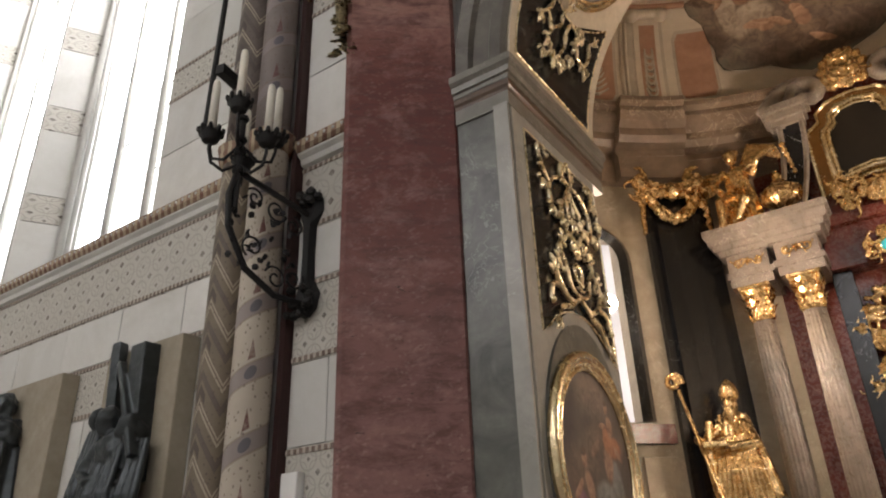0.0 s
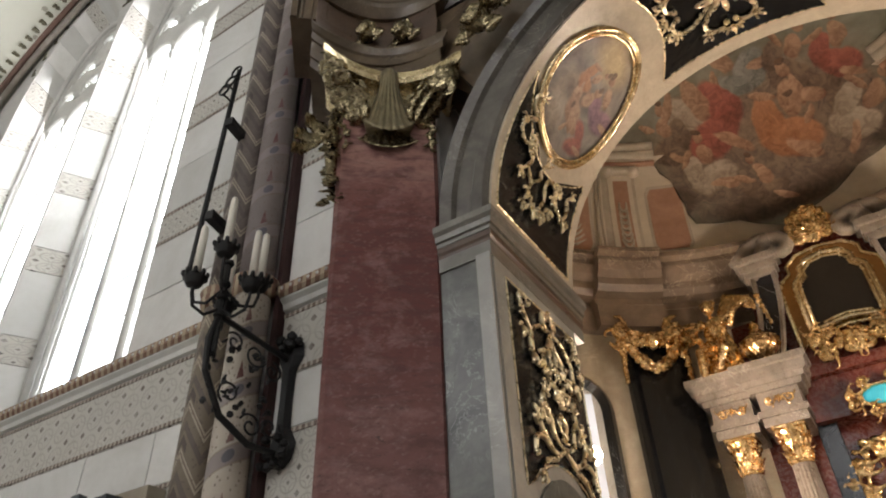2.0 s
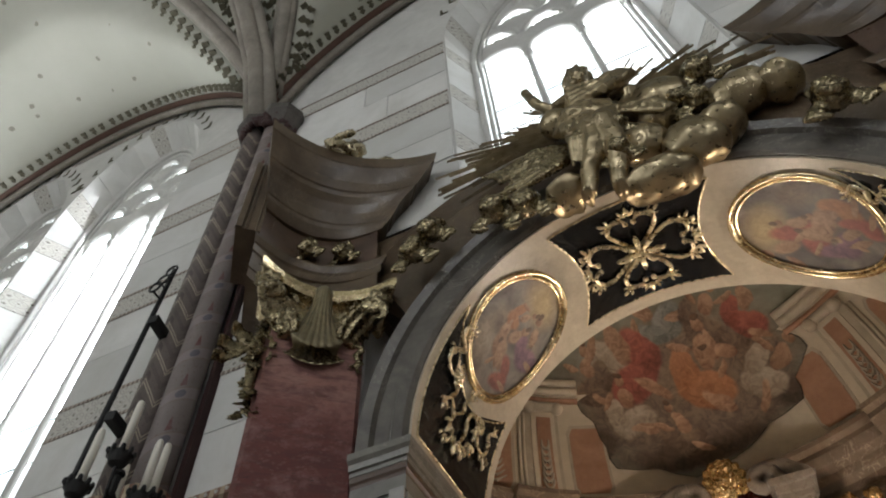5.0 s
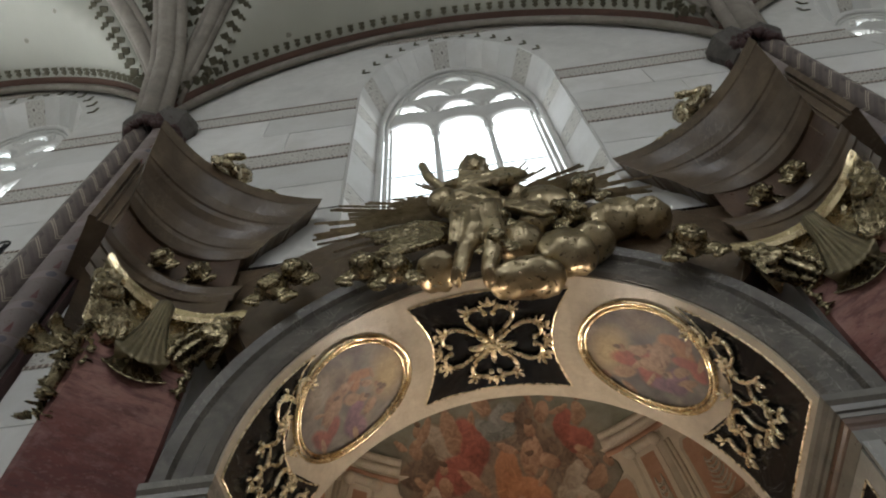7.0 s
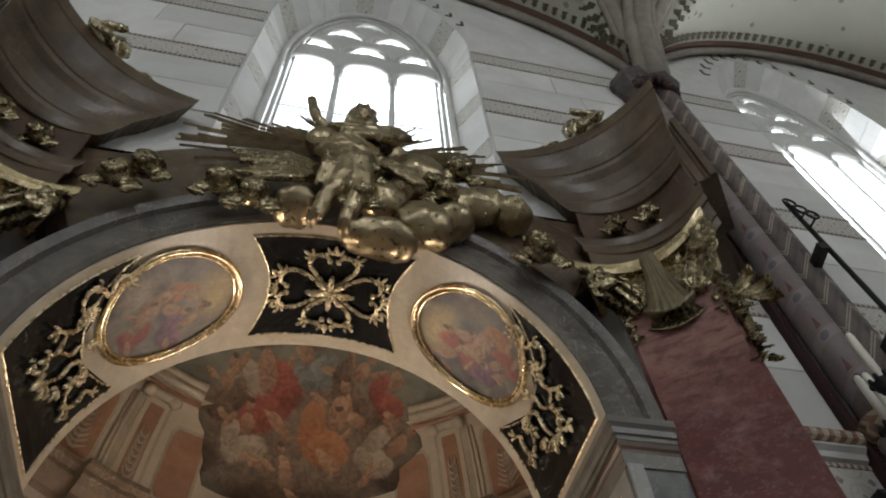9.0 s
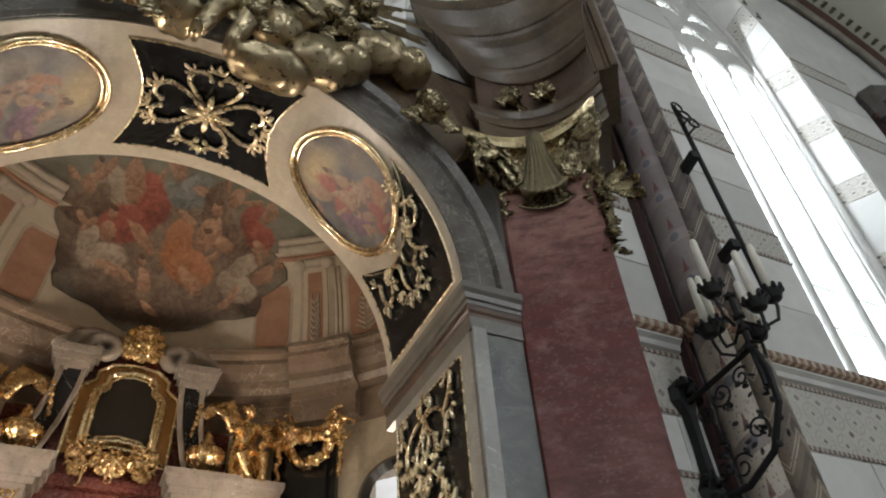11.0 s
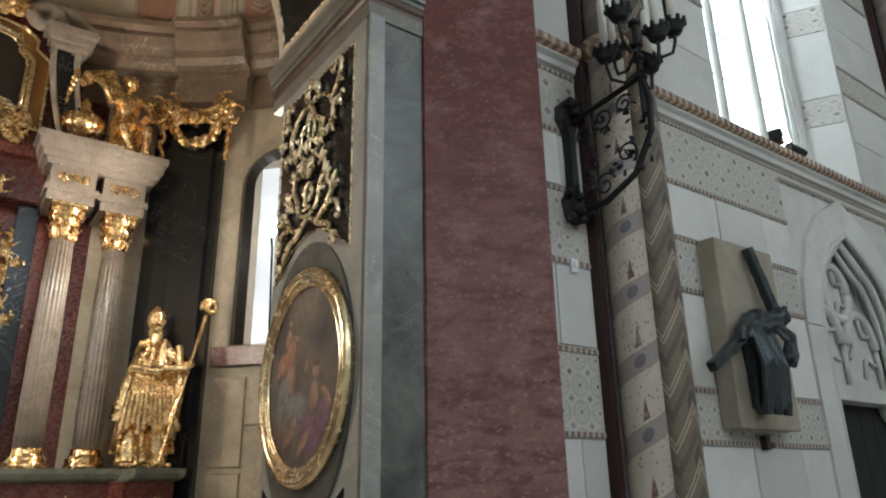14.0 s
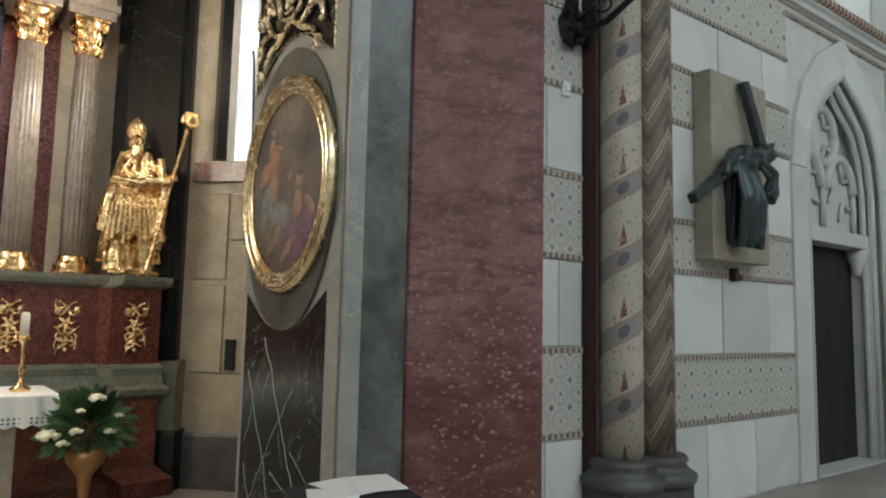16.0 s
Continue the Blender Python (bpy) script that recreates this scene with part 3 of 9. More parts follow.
def plane_with_hole(bm, x0, x1, z0, z1, hole, y0, y1):
    """A wall slab between y0 and y1 with one opening, given as a closed outline of (x, z) that starts at its lower left."""
    k = len(hole)
    cx = sum(h[0] for h in hole) / k
    cz = sum(h[1] for h in hole) / k

    def outer(h):
        dx, dz = h[0] - cx, h[1] - cz
        t = min((x1 - cx) / dx if dx > 1e-9 else 1e9, (x0 - cx) / dx if dx < -1e-9 else 1e9, (z1 - cz) / dz if dz > 1e-9 else 1e9, (z0 - cz) / dz if dz < -1e-9 else 1e9)
        return (cx + dx * t, cz + dz * t)

    ring = [outer(h) for h in hole]
    loops = []
    for y in (y0, y1):
        loops.append(([bm.verts.new((h[0], y, h[1])) for h in hole], [bm.verts.new((h[0], y, h[1])) for h in ring]))
    (ia, oa), (ib, ob) = loops
    corners = [(x0, z0), (x1, z0), (x1, z1), (x0, z1)]
    for i in range(k):
        j = (i + 1) % k
        bm.faces.new((ia[i], ia[j], oa[j], oa[i])), bm.faces.new((ib[i], ib[j], ob[j], ob[i]))
        bm.faces.new((ia[i], ia[j], ib[j], ib[i]))
        for q in corners:      # close the slab's corners
            p0, p1 = ring[i], ring[j]
            on0 = abs(p0[0] - q[0]) < 1e-6 or abs(p0[1] - q[1]) < 1e-6
            on1 = abs(p1[0] - q[0]) < 1e-6 or abs(p1[1] - q[1]) < 1e-6
            if on0 and on1 and abs(p0[0] - p1[0]) > 1e-6 and abs(p0[1] - p1[1]) > 1e-6:
                for loop, y in ((oa, y0), (ob, y1)):
                    bm.faces.new((loop[i], loop[j], bm.verts.new((q[0], y, q[1]))))
    return bm


WALL = 3.53          # face of the nave wall
BACK = 4.5           # its outer side
BAY = 9.4            # from shaft to shaft
CENTRE = Vector((0, 5.05, 0))
ROUND = 4.1          # radius of the chapel
FACE = 3.37          # face of the chapel arch
HALF = 2.025         # half its opening
SPRING = 5.05

# ---- setting: nave ----
bm = bmesh.new()
box(bm, (0, -2.875, -0.2), (34, 15.25, 0.4))
floor = whole("floor", bm, FLOOR, "worn grey stone church floor", "floor", "structure")
bm = bmesh.new()
box(bm, (0, 7.05, -0.5), (8.4, 4.58, 0.3))
whole("floor_chapel", bm, FLOOR, "stone floor of the side chapel", "floor", "structure")

SILL, WSPRING, WAPEX, WHALF = 5.28, 13.2, 15.75, 1.58
WINDOWS = {"window_1": -11.2, "window_2": -7.97, "window_4": 7.97}


def window_outline(cx, half, sill, spring, apex):
    return [(cx - half, sill), (cx + half, sill)] + [(cx - u, z) for u, z in arch_outline(half, spring, apex)]


def splay(name, cx, sill):
    """The stone reveal that narrows from the wall's face to the glass, in separate blocks."""
    setting = thing(name, "pale stone window reveal with painted bands", "window reveal", (cx, WALL, sill), kind="structure")
    outer, inner = window_outline(cx, WHALF, sill, WSPRING, WAPEX), window_outline(cx, WHALF - 0.26, sill, WSPRING - 0.4, WAPEX - 0.36)

    def course(lo, hi, material, kindname):
        for flip in (1, -1):
            bm = bmesh.new()
            a = Vector((cx - flip * WHALF, WALL + 0.004, lo)), Vector((cx - flip * (WHALF - 0.26), WALL + 0.46, lo))
            up = Vector((0, 0, hi - lo - 0.012))
            off = Vector((-flip * 0.05, 0.02, 0))
            loft(bm, [[a[0], a[1], a[1] + off, a[0] + off], [q + up for q in (a[0], a[1], a[1] + off, a[0] + off)]])
            part(kindname, bm, material, setting)
    z, k = sill, 0
    while z < WSPRING - 0.05:
        tall = 0.42 if k % 2 else 1.05
        hi = min(z + tall, WSPRING)
        course(z, hi, FRIEZE if k % 2 else BLOCK, "painted_band" if k % 2 else "stone_block")
        z, k = hi, k + 1
    for i in range(2, len(outer) - 1):
        bm = bmesh.new()
        (x0, z0), (x1, z1), (u0, w0), (u1, w1) = outer[i], outer[i + 1], inner[i], inner[i + 1]
        a = [Vector((x0, WALL + 0.004, z0)), Vector((x1, WALL + 0.004, z1)), Vector((u1, WALL + 0.46, w1)), Vector((u0, WALL + 0.46, w0))]
        mid = sum(a, Vector()) / 4
        a = [mid + (q - mid) * 0.985 for q in a]
        lift = Vector(((mid.x - cx) * 0.05, 0, 0.05))
        loft(bm, [a, [q + lift for q in a]])
        part("voussoir", bm, FRIEZE if i % 5 == 4 else BLOCK, setting)
    return setting


def tracery(name, cx, sill, label):
    """Moulded frame, two mullions with capitals, tracery rings and leaded panes."""
    win = thing(name, label, "window", (cx, WALL + 0.5, sill), kind="structure")
    y = WALL + 0.48
    half, spring, apex = WHALF - 0.28, WSPRING - 0.5, WAPEX - 0.40
    for k, (inset, r) in enumerate(((0.0, 0.055), (0.09, 0.035), (0.15, 0.025))):
        bm = bmesh.new()
        line = [(x, y + 0.05 * k, z) for x, z in window_outline(cx, half - inset, sill + inset, spring, apex - inset)]
        tube(bm, line[1:] + line[:1], r, 8)
        part("frame_moulding", bm, ASHLAR, win, smooth=True)
    light = 0.86          # from light to light
    for off in (-light / 2, light / 2):
        bm = bmesh.new()
        tube(bm, [(cx + off, y + 0.1, sill), (cx + off, y + 0.1, spring - 0.25)], 0.05, 10)
        lathe(bm, [(0.05, 0), (0.055, 0.05), (0.10, 0.16), (0.085, 0.2)], (cx + off, y + 0.1, spring - 0.45), 10)
        part("mullion", bm, ASHLAR, win, smooth=True)
    heads = [(off * light, spring - 0.22, 0.40, 0.48) for off in (-1, 0, 1)]
    nets = [(off * light, spring + 0.62, 0.40, 0.46) for off in (-1, 0, 1)] + [(off * light, spring + 1.34, 0.40, 0.46) for off in (-0.5, 0.5)] + [(0, spring + 2.02, 0.36, 0.40)]
    for off, z0, r, h in heads + nets:
        bm = bmesh.new()
        tube(bm, [(cx + off + r * math.cos(math.pi * i / 14), y + 0.08, z0 + h * math.sin(math.pi * i / 14) ** 0.8) for i in range(15)], 0.05, 8)
        part("tracery", bm, ASHLAR, win, smooth=True)
    # the pierced stone net between the arcs
    bm = bmesh.new()
    cell = 0.045

    def pierced(u, z):
        for off, z0, r, h in heads:
            if abs(u - off) < r and z < z0 + h * math.sqrt(1 - ((u - off) / r) ** 2):
                return True
        for off, z0, r, h in nets:
            t = (u - off) / (r * 0.86)
            if abs(t) < 1 and z0 + 0.16 * (1 - t * t) < z < z0 + (h - 0.02) * (1 - t * t):
                return True
        return False
    rows_ = int((apex - spring + 0.3) / cell)
    for a in range(int(2 * half / cell)):
        u = -half + (a + 0.5) * cell
        roof = spring + (apex - spring) * max(0.0, 1 - (u / half) ** 2) ** 0.65
        run = None
        for b in range(rows_ + 1):
            z = spring - 0.28 + (b + 0.5) * cell
            solid = b < rows_ and z < roof and not pierced(u, z)
            if solid and run is None:
                run = z - cell / 2
            if not solid and run is not None:
                box(bm, (cx + u, y + 0.1, (run + z - cell / 2) / 2), (cell, 0.07, z - cell / 2 - run))
                run = None
    part("tracery_net", bm, ASHLAR, win, "pierced stone net tracery")
    bm = bmesh.new()
    face = [bm.verts.new((x, y + 0.16, z)) for x, z in window_outline(cx, half - 0.01, sill, spring, apex - 0.02)]
    bm.faces.new(face)
    pane = part("pane", bm, GLASS, win, recalc=False)
    pane.visible_shadow = False
    for i in range(1, 12):
        z = sill + 0.68 * i
        if z < spring - 0.4:
            bm = bmesh.new()
            box(bm, (cx, y + 0.13, z), (2.5, 0.012, 0.012))
            part("glazing_bar", bm, IRON, win)
    return win


# wall pieces round the openings: (x0, x1, z0, z1, hole)
def wall_piece(name, x0, x1, z0, z1, hole=None):
    bm = bmesh.new()
    if hole:
        plane_with_hole(bm, x0, x1, z0, z1, hole, WALL, BACK)
    else:
        box(bm, ((x0 + x1) / 2, (WALL + BACK) / 2, (z0 + z1) / 2), (x1 - x0, BACK - WALL, z1 - z0))
    return whole(name, bm, ASHLAR, "pale ashlar nave wall with painted courses", "wall", "structure")


TOP = 18.2
for i, (name, cx) in enumerate((("a", -11.2), ("b", -7.97), ("c", 7.97))):
    lo = {-11.2: -12.9, -7.97: -9.585, 7.97: 5.0}[cx]
    hi = {-11.2: -9.585, -7.97: -5.0, 7.97: 11.5}[cx]
    wall_piece("wall_north_upper_" + name, lo, hi, SILL, TOP, window_outline(cx, WHALF, SILL, WSPRING, WAPEX))
wall_piece("wall_north_far_left", -17, -12.9, 0, TOP)
wall_piece("wall_north_far_right", 11.5, 17, 0, TOP)
wall_piece("wall_north_lower_left", -12.9, -5.0, 0, SILL)
DOOR = 8.62
wall_piece("wall_north_lower_right", 5.0, 11.5, 0, SILL, [(DOOR - 1.0, 0.02), (DOOR + 1.0, 0.02)] + [(DOOR + u, z) for u, z in [(0.98, 3.3), (0.90, 3.65), (0.72, 4.0), (0.42, 4.3), (0, 4.52), (-0.42, 4.3), (-0.72, 4.0), (-0.90, 3.65), (-0.98, 3.3)]])
for s in (-1, 1):
    wall_piece("wall_north_strip", min(s * 2.5, s * 5.0), max(s * 2.5, s * 5.0), 0, 8.0)
CWIN = 0.12
wall_piece("wall_north_middle", -5.0, 5.0, 8.0, TOP, window_outline(CWIN, WHALF, 8.3, WSPRING, WAPEX))
for name, cx in WINDOWS.items():
    splay("reveal_" + name, cx, SILL)
    tracery(name, cx, SILL, "tall Gothic lancet window blazing with daylight")
splay("reveal_window_3", CWIN, 8.3)
tracery("window_3", CWIN, 8.3, "Gothic traceried window above the chapel arch")
for cx in WINDOWS.values():
    bm = bmesh.new()
    box(bm, (cx, 4.86, 10.4), (3.9, 0.04, 11.5))
    whole("backdrop", bm, GLOWSKY, "bright overcast sky outside the windows", "sky", "structure")
bm = bmesh.new()
box(bm, (CWIN, 4.475, 12.0), (3.1, 0.02, 7.3))
whole("backdrop", bm, GLOWSKY, "bright overcast sky outside the windows", "sky", "structure")

# opposite side and ends, which close the nave
bm = bmesh.new()
box(bm, (0, -10.3, TOP / 2), (34, 0.6, TOP))
whole("wall_south", bm, ASHLAR, "pale stone wall on the far side of the nave", "wall", "structure")
for s, name in ((-1, "wall_west"), (1, "wall_east")):
    bm = bmesh.new()
    box(bm, (s * 17.2, -2.9, TOP / 2), (0.5, 15.2, TOP))
    whole(name, bm, ASHLAR, "pale stone end wall", "wall", "structure")

# vault
VSPRING, VAPEX, RIDGE, DEEP = 12.45, 16.3, 17.6, -10.0


def px(x):
    u = ((x + BAY / 2) % BAY) / BAY * 2 - 1
    return VSPRING + (VAPEX - VSPRING) * max(0.0, 1 - abs(u) ** 1.9) ** 0.62


def py(y):
    u = (y - (WALL + DEEP) / 2) / ((WALL - DEEP) / 2)
    return VSPRING + (RIDGE - VSPRING) * max(0.0, 1 - abs(u) ** 1.9) ** 0.62


bm = bmesh.new()
nx, ny = 130, 56
grid = [[bm.verts.new((-17 + 34 * i / nx, WALL + (DEEP - WALL) * (j / ny) ** 1.35, 0)) for j in range(ny + 1)] for i in range(nx + 1)]
for col_ in grid:
    for v in col_:
        v.co.z = max(px(v.co.x), py(v.co.y)) + 0.12
for i in range(nx):
    for j in range(ny):
        bm.faces.new((grid[i][j], grid[i + 1][j], grid[i + 1][j + 1], grid[i][j + 1]))
vault = whole("ceiling", bm, VAULTPAINT, "plastered rib vault painted with small stars", "ceiling", "structure", smooth=True)


def leaf_teeth(rib, way, off):
    """Painted leaf tips on the vault along both sides of a rib."""
    bm = bmesh.new()
    length = 0.0
    for i in range(3, 500):
        (x0, y0), (x, y) = way((i - 1) / 500), way(i / 500)
        z0, z = max(px(x0), py(y0)), max(px(x), py(y))
        length += math.dist((x0, y0, z0), (x, y, z))
        if length < 0.24:
            continue
        length = 0.0
        d = Vector((x - x0, y - y0, 0)).normalized()
        for h in (-1, 1):
            side = Vector((-d.y, d.x, 0)) * h
            for far, w in ((0.0, 0.13), (0.10, 0.09), (0.17, 0.05)):
                c = Vector((x, y, 0)) + side * (off + far)
                if c.y < WALL - 0.3:
                    box(bm, (c.x, c.y, max(px(c.x), py(c.y)) + 0.10), (w, w, 0.05), 45 + math.degrees(math.atan2(d.y, d.x)))
    tagged(part("painted_teeth", bm, LEAFPAINT, rib), kind="stuff")


for k in (-2, -1, 0, 1, 2):
    xs = (k + 0.5) * BAY
    if abs(xs) > 16:
        continue
    rib = thing("vault_rib", "moulded stone ribs fanning from a wall shaft", "rib", (xs, WALL, VSPRING), "ribs of the vault", "structure")
    # transverse rib
    bm = bmesh.new()
    pts = [(xs, WALL - 0.25 + (DEEP - WALL) * (i / 26), py(WALL + (DEEP - WALL) * (i / 26)) - 0.02) for i in range(27)]
    for dx, dz, r in ((0, -0.06, 0.17), (-0.2, 0.06, 0.11), (0.2, 0.06, 0.11)):
        tube(bm, [(q[0] + dx, q[1], q[2] + dz) for q in pts], r, 8)
    part("transverse_rib", bm, RIBSTONE, rib, smooth=True)
    leaf_teeth(rib, lambda u: (xs, WALL - 0.25 + (DEEP - WALL) * u), 0.42)
    for s in (-1, 1):
        bm = bmesh.new()
        pts = []
        for i in range(24):
            u = i / 23
            x, y = xs + s * BAY / 2 * u, WALL - 0.2 + (DEEP - WALL) / 2 * u
            pts.append((x, y, max(px(x), py(y)) - 0.02))
        for dx, dz, r in ((0, -0.05, 0.13), (-0.14, 0.05, 0.085), (0.14, 0.05, 0.085)):
            tube(bm, [(q[0] + dx, q[1], q[2] + dz) for q in pts], r, 8)
        part("diagonal_rib", bm, RIBSTONE, rib, smooth=True)
        leaf_teeth(rib, lambda u: (xs + s * BAY / 2 * u, WALL - 0.2 + (DEEP - WALL) / 2 * u), 0.34)
        bm = bmesh.new()
        pts = [(xs + s * BAY / 2 * (i / 30) ** 1.25, WALL - 0.12, px(xs + s * BAY / 2 * (i / 30) ** 1.25) + 0.02) for i in range(31)]
        tube(bm, pts, 0.075, 6)
        part("wall_rib", bm, RIBSTONE, rib, smooth=True)
        # painted border with leaf teeth that follows the wall rib
        bm = bmesh.new()
        for y0, y1, dz in ((WALL - 0.18, WALL - 0.30, 0.075),):
            rows = [[(q[0], y0, q[2] + dz), (q[0], y1, q[2] + dz + 0.0), (q[0], y1, q[2] + dz + 0.02), (q[0], y0, q[2] + dz + 0.02)] for q in pts]
            loft(bm, rows)
        part("painted_border", bm, REDPAINT, rib)
        bm = bmesh.new()
        length, last = 0.0, pts[0]
        for i in range(1, 400):
            u = (i / 400) ** 1.25
            x = xs + s * BAY / 2 * u
            q = (x, WALL, px(x))
            length += math.dist((q[0], q[2]), (last[0], last[2]))
            last = q
            if length > 0.22:
                length = 0
                box(bm, (x, WALL - 0.40, px(x) + 0.085), (0.085, 0.085, 0.03), 45)
                box(bm, (x, WALL - 0.47, px(x) + 0.085), (0.11, 0.05, 0.03), 0)
        tagged(part("painted_teeth", bm, LEAFPAINT, rib), kind="stuff")

# ---- chapel arch ----


def rev(s, y, z, h=0.0):
    """A place on the arch's inner side wall, h in front of it."""
    return Vector((s * (HALF - h), y, z))


def sof(deg, y, h=0.0):
    """A place on the arch's underside, at an angle from the right spring."""
    a = radians(deg)
    return Vector(((HALF - h) * math.cos(a), y, SPRING + (HALF - h) * math.sin(a)))


def patch(bm, outline, where, thick, base=0.0):
    """A thin plate: an outline (p, q) laid on a surface by where(p, q, h)."""
    c = (sum(o[0] for o in outline) / len(outline), sum(o[1] for o in outline) / len(outline))
    rings = []
    for f in (1.0, 0.985, 0.8, 0.6, 0.4, 0.2):
        rings.append([bm.verts.new(where(c[0] + (p - c[0]) * f, c[1] + (q - c[1]) * f, base + thick)) for p, q in outline])
    low = [bm.verts.new(where(p, q, base)) for p, q in outline]
    k = len(outline)
    tip = bm.verts.new(where(*c, base + thick))
    for a, b in zip([low] + rings, rings):
        for i in range(k):
            bm.faces.new((a[i], a[(i + 1) % k], b[(i + 1) % k], b[i]))
    for i in range(k):
        bm.faces.new((rings[-1][i], rings[-1][(i + 1) % k], tip))
    return bm


def oval(cp, cq, rp, rq, k=32):
    return [(cp + rp * math.cos(2 * math.pi * i / k), cq + rq * math.sin(2 * math.pi * i / k)) for i in range(k)]


def rope(bm, outline, where, r, h=0.0, segs=6):
    """A moulding along a closed outline."""
    pts = [where(p, q, h) for p, q in outline]
    return tube(bm, pts + pts[:2], r, segs, caps=False)


def spiral(cx, cy, r, start, turns, hand=1, shrink=0.75, k=22):
    """A C-scroll in flat coordinates."""
    out = []
    for i in range(k):
        u = i / (k - 1)
        a = radians(start) + hand * 2 * math.pi * turns * u
        q = r * (1 - shrink * u)
        out.append((cx + q * math.cos(a), cy + q * math.sin(a)))
    return out


def gilt(bm, line, where, r, h=0.03, leaves=3, rng=None, swell=1.0):
    """A carved scroll: a swelling stem with curled leaf tips and buds along it."""
    pts = [where(p, q, h + 0.012 * math.sin(6 * i)) for i, (p, q) in enumerate(line)]
    tube(bm, pts, r, 6, lambda s: (0.55 + swell * math.sin(math.pi * min(1, s * 1.1 + 0.05)) * 0.7))
    rng = rng or random
    for i in range(leaves):
        j = int((i + 0.6) / leaves * (len(line) - 2))
        a, b = Vector((*line[j], 0)), Vector((*line[j + 1], 0))
        d = (b - a)
        d = d.normalized() if d.length > 1e-6 else Vector((1, 0, 0))
        side = Vector((-d.y, d.x, 0)) * rng.choice((-1, 1))
        tip = [(a.x + (d.x * u * 1.1 + side.x * math.sin(u * 2.2)) * r * 4.2, a.y + (d.y * u * 1.1 + side.y * math.sin(u * 2.2)) * r * 4.2) for u in (0, 0.35, 0.7, 1.0)]
        tube(bm, [where(p, q, h + 0.02) for p, q in tip], r * 0.85, 5, lambda s: 1.0 - 0.65 * s)
    blob(bm, where(*line[-1], h + r * 0.5), (r * 1.7,) * 3, level=1)
    blob(bm, where(*line[0], h + r * 0.3), (r * 1.3,) * 3, level=1)
    return bm


def rosette(bm, p, q, size, where, h=0.03, petals=6):
    blob(bm, where(p, q, h + size * 0.3), (size * 0.4,) * 3, level=1)
    for i in range(petals):
        a = 2 * math.pi * i / petals
        tip = [(p + size * u * math.cos(a + 0.35 * u), q + size * u * math.sin(a + 0.35 * u)) for u in (0.15, 0.5, 0.85, 1.05)]
        tube(bm, [where(*c, h + size * 0.25 * math.sin(3 * u)) for u, c in zip((0.15, 0.5, 0.85, 1.05), tip)], size * 0.2, 5, lambda s: 0.6 + 0.9 * math.sin(math.pi * min(1, s + 0.1)))


def strap(bm, line, where, r, h=0.03, steps=5):
    """A flat-backed scroll bar, smoothed through its points, that swells in the middle and ends in buds."""
    pts, k = [], len(line)
    for i in range(k - 1):
        q = [Vector(line[max(0, min(k - 1, j))]) for j in (i - 1, i, i + 1, i + 2)]
        for m_ in range(steps):
            t = m_ / steps
            pts.append(0.5 * (2 * q[1] + (q[2] - q[0]) * t + (2 * q[0] - 5 * q[1] + 4 * q[2] - q[3]) * t * t + (3 * q[1] - q[0] - 3 * q[2] + q[3]) * t ** 3))
    pts.append(Vector(line[-1]))
    tube(bm, [where(c.x, c.y, h) for c in pts], r, 6, lambda t: 0.75 + 0.5 * math.sin(math.pi * t))
    blob(bm, where(*line[-1], h + r * 0.5), (r * 1.6,) * 3, level=1)
    return bm


def sprig(bm, at, way, size, where, h=0.025):
    """A pointed leaf with two curled side lobes."""
    size *= 0.82
    a, d = Vector(at), Vector(way).normalized()
    e = Vector((-d.y, d.x))
    swell = lambda t: 0.35 + 1.1 * math.sin(math.pi * min(1, 0.12 + 0.83 * t))
    for bend, reach, r in ((0.0, 1.0, 0.115), (0.5, 0.55, 0.085), (-0.5, 0.55, 0.085)):
        line = [a + (d * t * reach + e * bend * math.sin(1.9 * t)) * size for t in (0, 0.3, 0.6, 0.85, 1.0)]
        tube(bm, [where(c.x, c.y, h + size * 0.18 * math.sin(2.6 * t)) for t, c in zip((0, 0.3, 0.6, 0.85, 1.0), line)], size * r, 6, swell)
    return bm


arch = thing("chapel_arch", "grey and ochre marble arch of the side chapel with gilded panels", "arch", (0, FACE, 0), kind="structure")
for s in (-1, 1):
    bm = bmesh.new()
    box(bm, (s * (HALF + 0.21), (FACE + 4.73) / 2, SPRING / 2), (0.42, 4.73 - FACE, SPRING), 0, 0.012)
    part("jamb", bm, GREYGREEN, arch, "veined grey-green marble jamb")
    # lighter edge strip and impost moulding that turns the corner
    bm = bmesh.new()
    box(bm, (s * (HALF + 0.05), FACE - 0.012, 2.35), (0.11, 0.024, 4.66))
    part("edge_strip", bm, PALEGREY, arch)
    way = [(2.44, FACE, 0), (HALF, FACE, 0), (HALF, 4.93, 0)]
    for prof, material, words in (([(-0.05, 4.66), (0.015, 4.66), (0.015, 4.775), (-0.05, 4.775)], IMPOST, "grey marble fascia under the impost"),
                                  ([(-0.05, 4.777), (0.012, 4.777), (0.018, 4.80), (0.03, 4.82), (0.03, 4.863), (-0.05, 4.863)], BROWNRED, "dark brown stripe of the impost"),
                                  ([(-0.05, 4.865), (0.035, 4.865), (0.037, 4.90), (0.055, 4.905), (0.06, 4.95), (0.085, 4.975), (0.085, 5.03), (-0.05, 5.03)], IMPOST, "moulded grey marble impost")):
        bm = bmesh.new()
        sweep(bm, [(s * x, y, z) for x, y, z in way], [(u if s < 0 else -u, w) for u, w in prof])
        part("impost", bm, material, arch, words)

